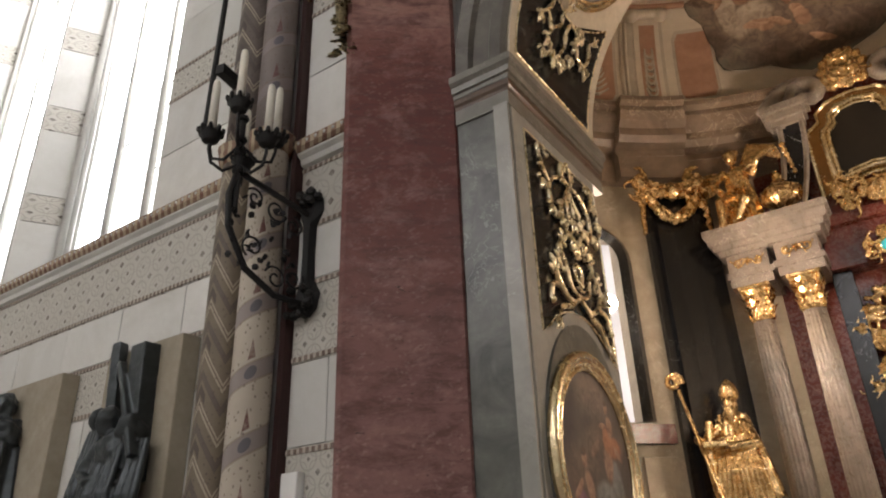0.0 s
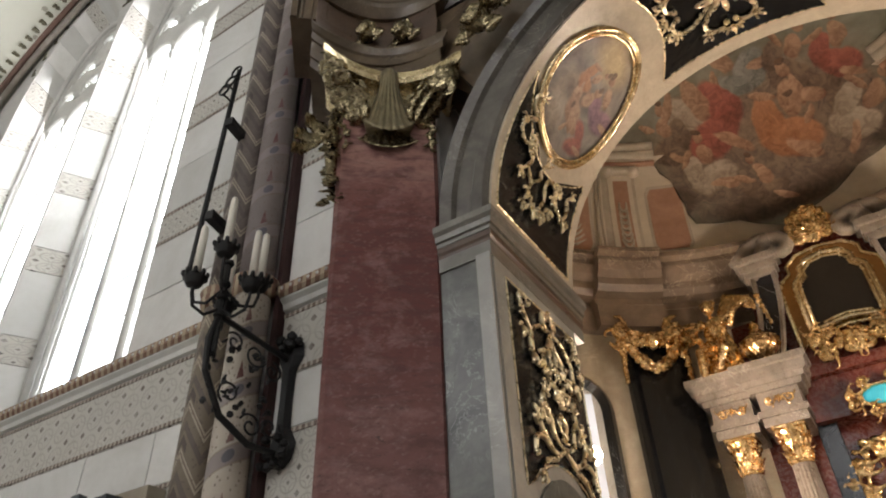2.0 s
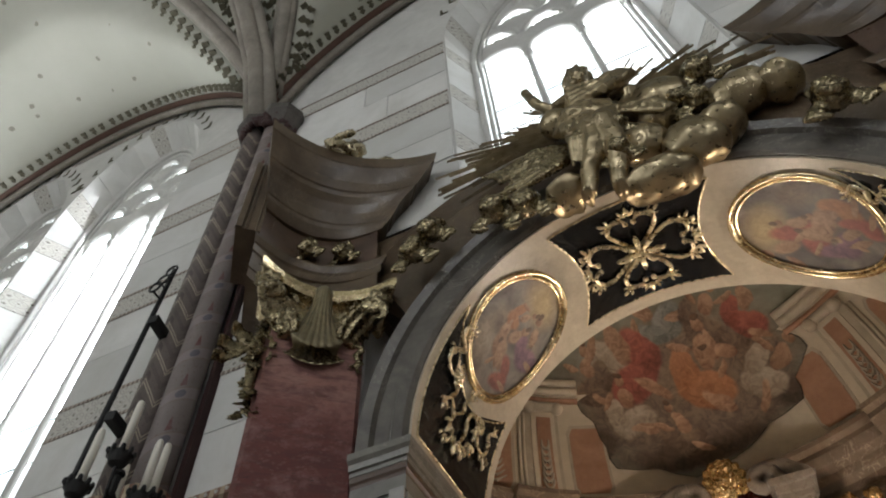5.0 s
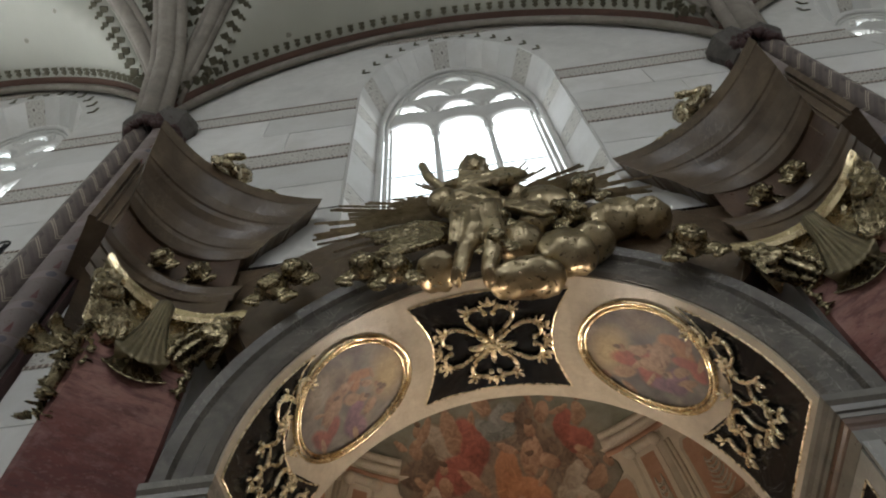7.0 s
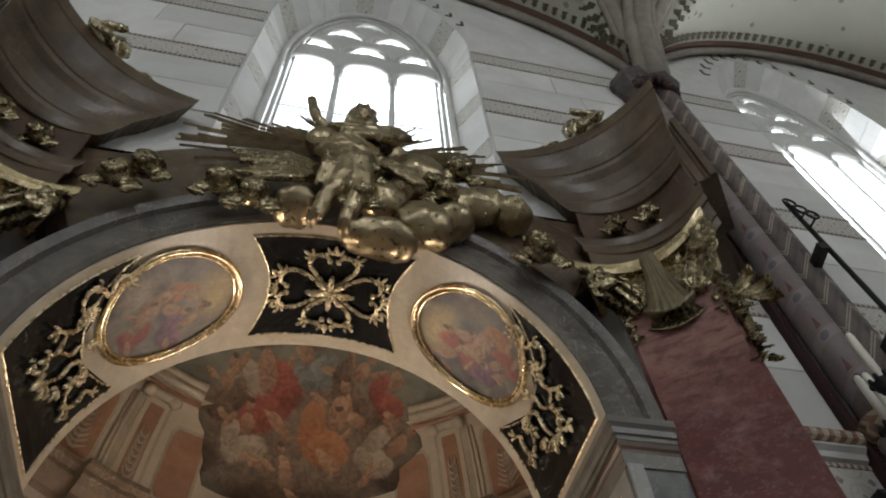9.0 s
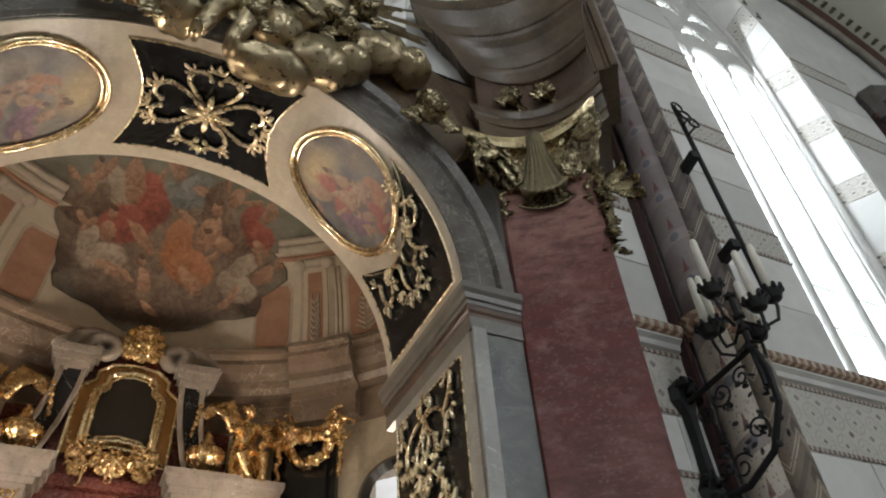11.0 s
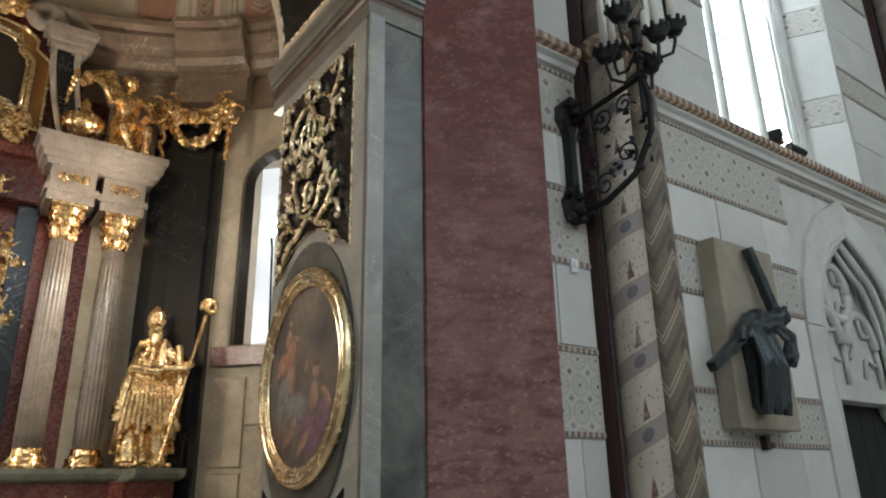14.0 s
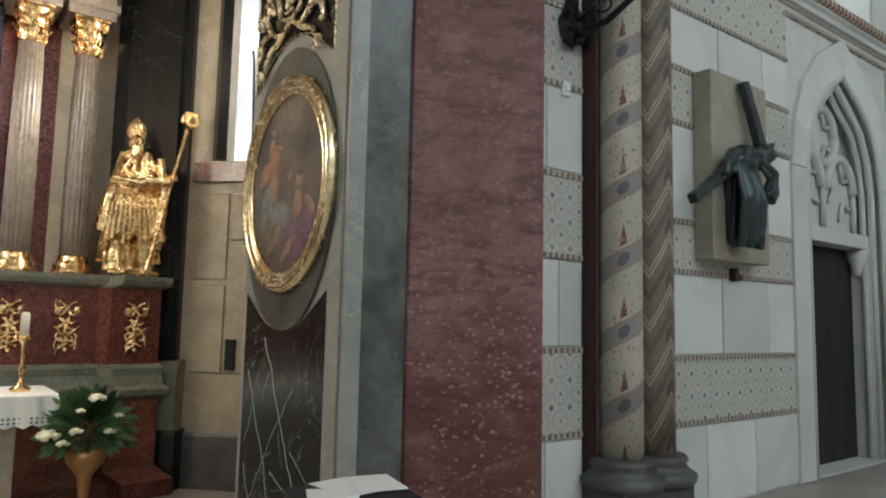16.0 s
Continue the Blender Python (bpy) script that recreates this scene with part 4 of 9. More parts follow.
# ring of the arch
bm = bmesh.new()
rows = []
for i in range(49):
    a = radians(180 * i / 48)
    c, d = math.cos(a), math.sin(a)
    sec = [(HALF, FACE + 0.03), (HALF + 0.03, FACE), (HALF + 0.12, FACE), (HALF + 0.14, FACE + 0.025), (HALF + 0.27, FACE + 0.025), (HALF + 0.29, FACE - 0.02), (HALF + 0.38, FACE - 0.045), (HALF + 0.40, FACE), (HALF + 0.42, 4.88), (HALF, 4.88)]
    rows.append([(r * c, y, SPRING + r * d) for r, y in sec])
loft(bm, rows)
part("archivolt", bm, ARCHGREY, arch, "moulded grey marble archivolt")
bm = bmesh.new()
loft(bm, [[sof(180 * i / 60, y, h) for y, h in ((FACE + 0.05, 0), (FACE + 0.05, 0.02), (4.86, 0.02), (4.86, 0))] for i in range(61)])
part("soffit", bm, SOFFIT, arch, "ochre marbled soffit")

# soffit panels: black fields with gilt relief, and two framed ovals
MID = 4.12


def waisted(a0, a1, y0, y1, pinch):
    pts = []
    for i in range(11):
        u = i / 10
        pts.append((a0 + (a1 - a0) * u, y0))
    for i in range(1, 11):
        u = i / 10
        pts.append((a1 - pinch * math.sin(math.pi * u), y0 + (y1 - y0) * u))
    for i in range(1, 11):
        u = i / 10
        pts.append((a1 + (a0 - a1) * u, y1))
    for i in range(1, 10):
        u = i / 10
        pts.append((a0 + pinch * math.sin(math.pi * u), y1 + (y0 - y1) * u))
    return pts


rng = random.Random(4)
on_soffit = lambda p, q, h: sof(p, q, 0.02 + h)
middle = waisted(69, 111, 3.55, 4.70, 5)
bm = bmesh.new()
patch(bm, middle, on_soffit, 0.006)
panel = part("black_panel", bm, BLACKPLAIN, arch, "black marble panel with gilt tracery")
bm = bmesh.new()
rope(bm, middle, on_soffit, 0.008, 0.008)
part("gilt_edge", bm, PALEGOLD, panel)
bm = bmesh.new()
K = 180 / (math.pi * HALF)        # degrees to a metre along the curve
flat = lambda p, q, h: sof(90 + p * K, MID + q, 0.026 + h)
for c, d, far in ((1, 0, 1.12), (-1, 0, 1.12), (0, 1, 0.94), (0, -1, 0.94)):
    turned = lambda a, b, c=c, d=d: (c * b - d * a, d * b + c * a)
    for hand in (1, -1):
        strap(bm, [turned(hand * a, far * b) for a, b in ((0.03, 0.06), (0.11, 0.14), (0.20, 0.26), (0.22, 0.35), (0.16, 0.42), (0.08, 0.42), (0.04, 0.37))], flat, 0.019)
        sprig(bm, turned(hand * 0.20, far * 0.41), turned(hand * 0.8, 0.5), 0.13, flat)
        sprig(bm, turned(hand * 0.04, far * 0.45), turned(hand * 0.5, 0.9), 0.10, flat)
        if c:
            sprig(bm, turned(hand * 0.13, far * 0.47), turned(hand * 0.9, 0.3), 0.12, flat)
    sprig(bm, turned(0, far * 0.44), turned(0, 1), 0.13, flat)
    sprig(bm, turned(0, 0.02), turned(0, 1), 0.27 if c else 0.23, flat, 0.05)
    sprig(bm, turned(0.02, 0.02), turned(0.7, 0.7), 0.14, flat, 0.04)
rosette(bm, 0, 0, 0.07, flat, 0.07, 7)
part("gilt_relief", bm, PALEGOLD, panel, "openwork gilded strapwork", smooth=True)

# oil paintings: soft figures on clouds, in metres from each picture's middle
def picture(name, u, v, ground, figures, seed):
    b = Brush(name, u, v, ground, 2.6, 0.10)
    r7 = random.Random(seed)
    for cu, cv, size, lean, robe in figures:
        if robe in ("cloud", "pale", "brown", "glow"):
            tone = ROBES[robe] if robe != "glow" else ((0.34, 0.24, 0.11), (0.62, 0.47, 0.25))
            b.stroke(cu, cv, size * 1.5, size, lean, *tone, 0.55, 0.8)
        else:
            b.figure(cu, cv, size * 1.55, lean, robe, r7)
    return b.done(0.45)


GREYCLOUD = [(0.35, (0.055, 0.045, 0.042)), (0.5, (0.145, 0.12, 0.105)), (0.66, (0.29, 0.25, 0.215))]
DUSK = [(0.3, (0.035, 0.022, 0.018)), (0.5, (0.085, 0.06, 0.046)), (0.7, (0.17, 0.135, 0.11))]
soffit_u = lambda mid: (lambda n: n.math("DIVIDE", n.math("SUBTRACT", n.math("DEGREES", n.math("ARCTAN2", n.math("SUBTRACT", n.xyz(n.world())[2], SPRING), n.xyz(n.world())[0])), mid), K))
soffit_v = lambda n: n.math("SUBTRACT", n.xyz(n.world())[1], MID)
OILWARM = picture("ochre_oval_painting", soffit_u(132.0), soffit_v, GREYCLOUD, ((-0.42, 0.0, 0.26, 80, "glow"), (-0.05, 0.30, 0.24, 60, "cloud"), (0.28, -0.25, 0.24, 30, "pale"), (-0.12, 0.26, 0.21, 130, "purple"), (0.0, -0.16, 0.21, 110, "brown"), (0.02, -0.10, 0.17, 100, "brown"), (0.05, 0.02, 0.18, 75, "flesh"), (0.30, 0.10, 0.17, 140, "red"), (-0.18, -0.05, 0.14, 60, "orange")), 3)
OILRED = picture("crimson_oval_painting", soffit_u(48.0), soffit_v, GREYCLOUD, ((0.38, 0.05, 0.26, 80, "glow"), (-0.22, 0.0, 0.30, 60, "brown"), (0.1, -0.33, 0.20, 20, "brown"), (0.16, 0.24, 0.24, -60, "red"), (0.05, -0.02, 0.20, -80, "flesh"), (-0.14, 0.14, 0.20, -100, "purple"), (-0.18, -0.14, 0.18, -70, "orange"), (-0.36, 0.02, 0.16, -50, "red")), 8)
OILDARK = picture("dark_oval_painting", lambda n: n.math("SUBTRACT", n.xyz(n.world())[1], 4.06), lambda n: n.math("SUBTRACT", n.xyz(n.world())[2], 2.38), DUSK, ((0.0, 0.40, 0.24, 0, "cloud"), (-0.2, -0.05, 0.26, 10, "brown"), (0.14, -0.06, 0.24, -10, "blue"), (-0.16, -0.22, 0.20, 15, "purple"), (0.28, -0.30, 0.18, 0, "brown"), (0.02, 0.12, 0.17, 0, "brown"), (0.25, 0.22, 0.14, 20, "orange")), 5)

for s, material, words in ((-1, OILWARM, "oval painting in ochre and crimson"), (1, OILRED, "oval painting in crimson and brown")):
    cang = 90 - s * 42.0
    shape = oval(cang, MID, 0.65 * K, 0.55, 48)
    bm = bmesh.new()
    patch(bm, oval(cang, MID, 0.62 * K, 0.52, 48), on_soffit, 0.006)
    pic = part("oval_painting", bm, material, arch, words, smooth=True)
    bm = bmesh.new()
    rope(bm, shape, on_soffit, 0.028, 0.02, 8)
    rope(bm, oval(cang, MID, 0.60 * K, 0.505, 48), on_soffit, 0.015, 0.02, 6)
    part("gilt_frame", bm, FRAMEGOLD, pic, "polished gilt oval frame", smooth=True)
    # flank panel below the oval
    pts = []
    for i in range(13):
        pts.append((4 + 38 * i / 12, 3.50))
    pts += [(38, 3.56), (33.5, 3.66), (29, 3.80), (26, 3.98), (25, MID), (25, 4.26), (26.5, 4.42), (29, 4.58), (32, 4.72)]
    for i in range(13):
        pts.append((32 - 28 * i / 12, 4.74))
    pts = [(p if s > 0 else 180 - p, q) for p, q in pts]
    bm = bmesh.new()
    patch(bm, pts, on_soffit, 0.006)
    panel = part("black_panel", bm, BLACKPLAIN, arch, "black marble panel with gilt tracery")
    bm = bmesh.new()
    rope(bm, pts, on_soffit, 0.008, 0.008)
    part("gilt_edge", bm, PALEGOLD, panel)
    bm = bmesh.new()
    rel = lambda p, q, h: sof((20 + p * K) if s > 0 else 180 - (20 + p * K), 4.12 + q, 0.026 + h)
    strap(bm, [(0.66, -0.40), (0.62, -0.50), (0.52, -0.48), (0.46, -0.38), (0.38, -0.50), (0.27, -0.52), (0.20, -0.42), (0.24, -0.33)], rel, 0.018)
    strap(bm, [(0.24, -0.33), (0.14, -0.26), (0.04, -0.30), (-0.04, -0.38)], rel, 0.017)
    strap(bm, [(0.04, -0.30), (-0.06, -0.20), (-0.16, -0.22), (-0.26, -0.14)], rel, 0.018)
    strap(bm, [(-0.06, -0.20), (0.04, -0.08), (0.16, -0.08), (0.22, -0.02)], rel, 0.015)
    strap(bm, [(-0.22, -0.02), (-0.08, 0.04), (0.06, 0.02), (0.14, 0.10), (0.10, 0.20), (0.02, 0.18)], rel, 0.018)
    strap(bm, [(0.06, 0.22), (-0.06, 0.28), (-0.06, 0.40), (0.06, 0.44), (0.14, 0.40), (0.20, 0.46)], rel, 0.017)
    for at, way, size in (((0.27, -0.37), (0.5, 0.3), 0.13), ((0.20, -0.34), (-0.3, 0.6), 0.13), ((0.40, -0.52), (-0.8, -0.3), 0.12), ((-0.04, -0.38), (-0.9, -0.2), 0.15), ((-0.26, -0.14), (-1, 0.0), 0.20), ((-0.16, -0.22), (-0.9, -0.4), 0.17),
                          ((0.22, -0.02), (0.9, 0.1), 0.13), ((-0.22, -0.02), (-1, 0.1), 0.20), ((0.08, 0.20), (0.5, 0.5), 0.13), ((0.03, 0.18), (-0.6, -0.1), 0.14), ((-0.06, 0.38), (-1, 0.2), 0.18), ((0.20, 0.46), (0.8, 0.4), 0.11), ((-0.30, -0.30), (-1, 0), 0.15), ((-0.12, 0.12), (-1, 0.2), 0.16), ((0.64, -0.42), (0.6, 0.5), 0.11)):
        sprig(bm, at, way, size, rel)
    for cx, cy in ((0.24, -0.33), (0.10, 0.20)):
        rosette(bm, cx, cy, 0.075, rel, 0.04, 7)
    part("gilt_relief", bm, PALEGOLD, panel, "gilded rinceau relief", smooth=True)

# side walls of the arch: gilt grille panel, oval painting, veined black panel
for s in (-1, 1):
    side = lambda p, q, h, s=s: rev(s, p, q, h)
    bm = bmesh.new()
    box(bm, (s * (HALF - 0.006), 4.055, 2.35), (0.012, 1.33, 4.62))
    lining = part("lining", bm, PALEGREY, arch, "grey-beige marble lining")
    top = [(3.53, 4.55), (4.67, 4.55), (4.67, 3.10)]
    bow = [(4.67 - 1.14 * i / 12, 2.40 + 0.95 * math.sqrt(1 - ((0.57 - 1.14 * i / 12) / 0.78) ** 2)) for i in range(1, 12)]
    shape = top + bow + [(3.53, 3.10)]
    bm = bmesh.new()
    patch(bm, shape, side, 0.006, 0.012)
    panel = part("black_panel", bm, BLACKPLAIN, arch, "black marble panel behind gilt rinceaux")
    bm = bmesh.new()
    rope(bm, shape, side, 0.007, 0.02)
    part("gilt_edge", bm, PALEGOLD, panel)
    bm = bmesh.new()
    rel = lambda p, q, h, s=s: rev(s, 4.10 + p, 3.92 + q, 0.02 + h)
    for e in (-1, 1):
        for line in (((0.0, 0.44), (0.09, 0.48), (0.08, 0.57), (0.0, 0.60)), ((0.03, 0.43), (0.17, 0.42), (0.30, 0.32), (0.33, 0.18), (0.25, 0.08), (0.17, 0.13), (0.20, 0.20)),
                     ((0.0, 0.42), (0.06, 0.30), (0.15, 0.22), (0.15, 0.08), (0.08, 0.0)), ((0.30, 0.32), (0.40, 0.42), (0.44, 0.55), (0.36, 0.58), (0.33, 0.52)), ((0.0, 0.36), (0.05, 0.24), (0.03, 0.12)),
                     ((0.15, -0.12), (0.22, -0.10), (0.25, -0.18), (0.18, -0.28), (0.14, -0.40), (0.0, -0.46)), ((0.0, -0.46), (0.14, -0.52), (0.28, -0.46), (0.36, -0.34), (0.30, -0.26), (0.25, -0.33)),
                     ((0.05, -0.48), (0.17, -0.56), (0.30, -0.60), (0.40, -0.72)), ((0.28, -0.46), (0.42, -0.48), (0.46, -0.60)), ((0.0, -0.20), (0.06, -0.28), (0.0, -0.38))):
            strap(bm, [(e * p, q) for p, q in line], rel, 0.0165, 0.024)
        for at, way, size in (((0.08, 0.0), (0.1, -1), 0.16), ((0.32, 0.14), (0.5, -0.9), 0.15), ((0.40, 0.42), (0.9, -0.5), 0.13), ((0.44, 0.30), (0.3, -1), 0.15), ((0.15, 0.12), (0.6, -0.9), 0.15),
                              ((0.05, 0.50), (0.5, 0.6), 0.10), ((0.22, -0.12), (0.2, 1), 0.13), ((0.30, -0.27), (0.2, 1), 0.13), ((0.40, -0.40), (0.4, 1), 0.16), ((0.40, -0.70), (0.5, -0.9), 0.12), ((0.0, -0.16), (0.3, 1), 0.13), ((0.0, -0.40), (0.5, 0.6), 0.10), ((0.02, 0.14), (0.1, -1), 0.14)):
            sprig(bm, (e * at[0], at[1]), (e * way[0], way[1]), size, rel)
    part("gilt_relief", bm, PALEGOLD, panel, "openwork gilded rinceau relief", smooth=True)
    # stone roundel and framed picture
    bm = bmesh.new()
    patch(bm, oval(4.08, 2.36, 0.635, 0.90, 40), side, 0.03, 0.0)
    part("roundel", bm, GREYGREEN, arch, "grey marble oval surround")
    bm = bmesh.new()
    patch(bm, oval(4.06, 2.38, 0.58, 0.64, 40), side, 0.012, 0.03)
    pic = part("oval_painting", bm, OILDARK, arch, "dark brown oval oil painting", smooth=True)
    bm = bmesh.new()
    rope(bm, oval(4.06, 2.38, 0.60, 0.655, 44), side, 0.038, 0.05, 8)
    rope(bm, oval(4.06, 2.38, 0.52, 0.575, 44), side, 0.016, 0.05, 8)
    rope(bm, oval(4.06, 2.38, 0.56, 0.615, 44), side, 0.034, 0.035, 8)
    part("gilt_frame", bm, FRAMEGOLD, pic, "broad gilt oval frame", smooth=True)
    low = [(3.53, 0.15), (4.66, 0.15), (4.66, 1.70)] + [(4.66 - 1.13 * i / 10, 2.36 - 0.90 * math.sqrt(1 - ((0.565 - 1.13 * i / 10) / 0.80) ** 2)) for i in range(1, 10)] + [(3.53, 1.70)]
    bm = bmesh.new()
    patch(bm, low, side, 0.006, 0.012)
    panel = part("lower_panel", bm, BLACK, arch, "black marble panel with white veins")
    bm = bmesh.new()
    def crack(p, q, lean, length, r, forks):
        pts = []
        for i in range(int(length / 0.05)):
            p += 0.05 * lean + rng.uniform(-0.016, 0.016)
            q -= 0.05 * rng.uniform(0.7, 1.3)
            if not (3.56 < p < 4.63 and 0.18 < q < 1.5):
                break
            pts.append(rev(s, p, q, 0.0185))
            if forks and i % 8 == 4:
                crack(p, q, lean + rng.choice((-1.3, 1.1)), 0.3, r * 0.6, 0)
        if len(pts) > 3:
            tube(bm, pts, r, 4, lambda t: 1.1 - 0.6 * t)

    for p, q, lean, length, r in ((4.35, 1.46, -0.58, 1.5, 0.006), (4.60, 1.25, -0.55, 1.1, 0.0055), (4.62, 0.62, -0.5, 0.5, 0.0045), (3.85, 1.15, 0.85, 0.9, 0.003)):
        crack(p, q, lean, length, r, 1)
    if len(bm.faces):
        part("white_vein", bm, PALEGREY, panel)

# black sheets put in for the deep shade beside the arch; brown gable above it
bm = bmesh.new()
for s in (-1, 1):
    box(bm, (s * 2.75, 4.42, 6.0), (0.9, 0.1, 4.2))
whole("wall_recess", bm, BLACKPLAIN, "black sheets standing in for the shade behind the pilasters", "wall", "structure")


def gable_top(x):
    return 8.58 - 0.155 * x * x


bm = bmesh.new()
rows = []
for i in range(41):
    a = radians(20 + 140 * i / 40)
    c, d = math.cos(a), math.sin(a)
    t = HALF + 0.4
    while abs(t * c) < 2.45 and SPRING + t * d < gable_top(t * c):
        t += 0.01
    if SPRING + t * d < 6.85:
        t = 0
    inner, outer = HALF + 0.39, max(t, HALF + 0.45)
    rows.append([(inner * c, FACE + 0.02, SPRING + inner * d), ((inner * 0.5 + outer * 0.5) * c, FACE + 0.0, SPRING + (inner * 0.5 + outer * 0.5) * d), (outer * c, FACE + 0.14, SPRING + outer * d), (outer * c, 4.5, SPRING + outer * d), (inner * c, 4.5, SPRING + inner * d)])
loft(bm, rows)
for s in (-1, 1):
    box(bm, (s * 2.36, (FACE + 0.12 + 4.36) / 2, 7.38), (0.95, 4.24 - FACE, 1.0))
whole("gable", bm, BROWNGREY, "curved brown-grey marble gable above the arch", "gable", "structure", smooth=False)

# ---- great pilasters ----


def local(s, u, n_, z):
    """Plan place beside a pilaster: u outwards along its face, n_ towards the nave."""
    return Vector((s * (2.735 + 0.777 * u - 0.63 * n_), 3.115 - 0.63 * u - 0.777 * n_, z))


def bowed(s, inner, outer, off, sag, z, deep=0.7, k=12):
    pts = []
    for i in range(k + 1):
        t = -1 + 2 * i / k
        u = (inner + outer) / 2 + (outer - inner) / 2 * t
        pts.append(local(s, u, off - sag * (1 - t * t), z))
    return pts + [local(s, outer, -deep, z), local(s, inner, -deep, z)]


FOLDS = bpy.data.textures.new("carved_folds", "CLOUDS")
FOLDS.noise_scale, FOLDS.noise_depth = 0.11, 2


def carve(ob, voxel, cut=3.2):
    """Melts the lumps of a carving into one skin."""
    mod = ob.modifiers.new("melt", "REMESH")
    mod.mode, mod.voxel_size, mod.use_smooth_shade = "VOXEL", voxel, True
    wrinkle = ob.modifiers.new("carving", "DISPLACE")
    wrinkle.texture, wrinkle.strength, wrinkle.mid_level, wrinkle.texture_coords = FOLDS, voxel * cut, 0.5, "GLOBAL"
    return ob


rg = random.Random(17)


def cherub(place, size, label):
    """A child's head with curls, cheeks and a pair of short spread wings."""
    bm = bmesh.new()
    c = Vector(place)
    blob(bm, c, (0.105 * size, 0.105 * size, 0.12 * size), rough=0.06, level=3)
    blob(bm, c + Vector((0, -0.105, -0.015)) * size, (0.022 * size,) * 3, level=1)
    blob(bm, c + Vector((0, -0.075, -0.085)) * size, (0.04 * size,) * 3, level=1)
    for h2 in (-1, 1):
        blob(bm, c + Vector((h2 * 0.05, -0.075, -0.045)) * size, (0.042 * size,) * 3, level=1)
    for k in range(22):
        a, e = rg.uniform(0, 6.28), rg.uniform(0.1, 1.4)
        blob(bm, c + Vector((0.105 * math.cos(a) * math.cos(e), 0.10 * math.sin(a) * math.cos(e) + 0.02, 0.125 * math.sin(e))) * size, (rg.uniform(0.025, 0.04) * size,) * 3, rough=0.5, level=1, seed=k)
    for h2 in (-1, 1):
        for k in range(3):
            blob(bm, c + Vector((h2 * (0.10 + 0.02 * k), 0.02, -0.05 - 0.045 * k)) * size, (0.085 * size, 0.028 * size, 0.034 * size), (0, h2 * (18 - 22 * k), 0), level=2)
    return carve(whole("cherub_head", bm, DARKGOLD, label, "sculpture", group="cherub heads", smooth=True, at=c), 0.0115 * size)


def acanthus(bm, base, up, out, side, size):
    """One curling leaf: a ribbed tongue that bends outwards at its tip."""
    rows = []
    for i in range(6):
        t = i / 5
        c = base + up * size * t + out * size * (0.12 + 0.45 * t ** 3)
        if t > 0.85:
            c -= up * size * 0.12
        w = size * 0.32 * math.sin(math.pi * (0.18 + 0.72 * t)) * (1 + 0.22 * (-1) ** i)
        rows.append([c - side * w, c - side * w * 0.5 + out * size * 0.05, c + out * size * 0.02, c + side * w * 0.5 + out * size * 0.05, c + side * w, c - out * size * 0.06])
    loft(bm, rows)


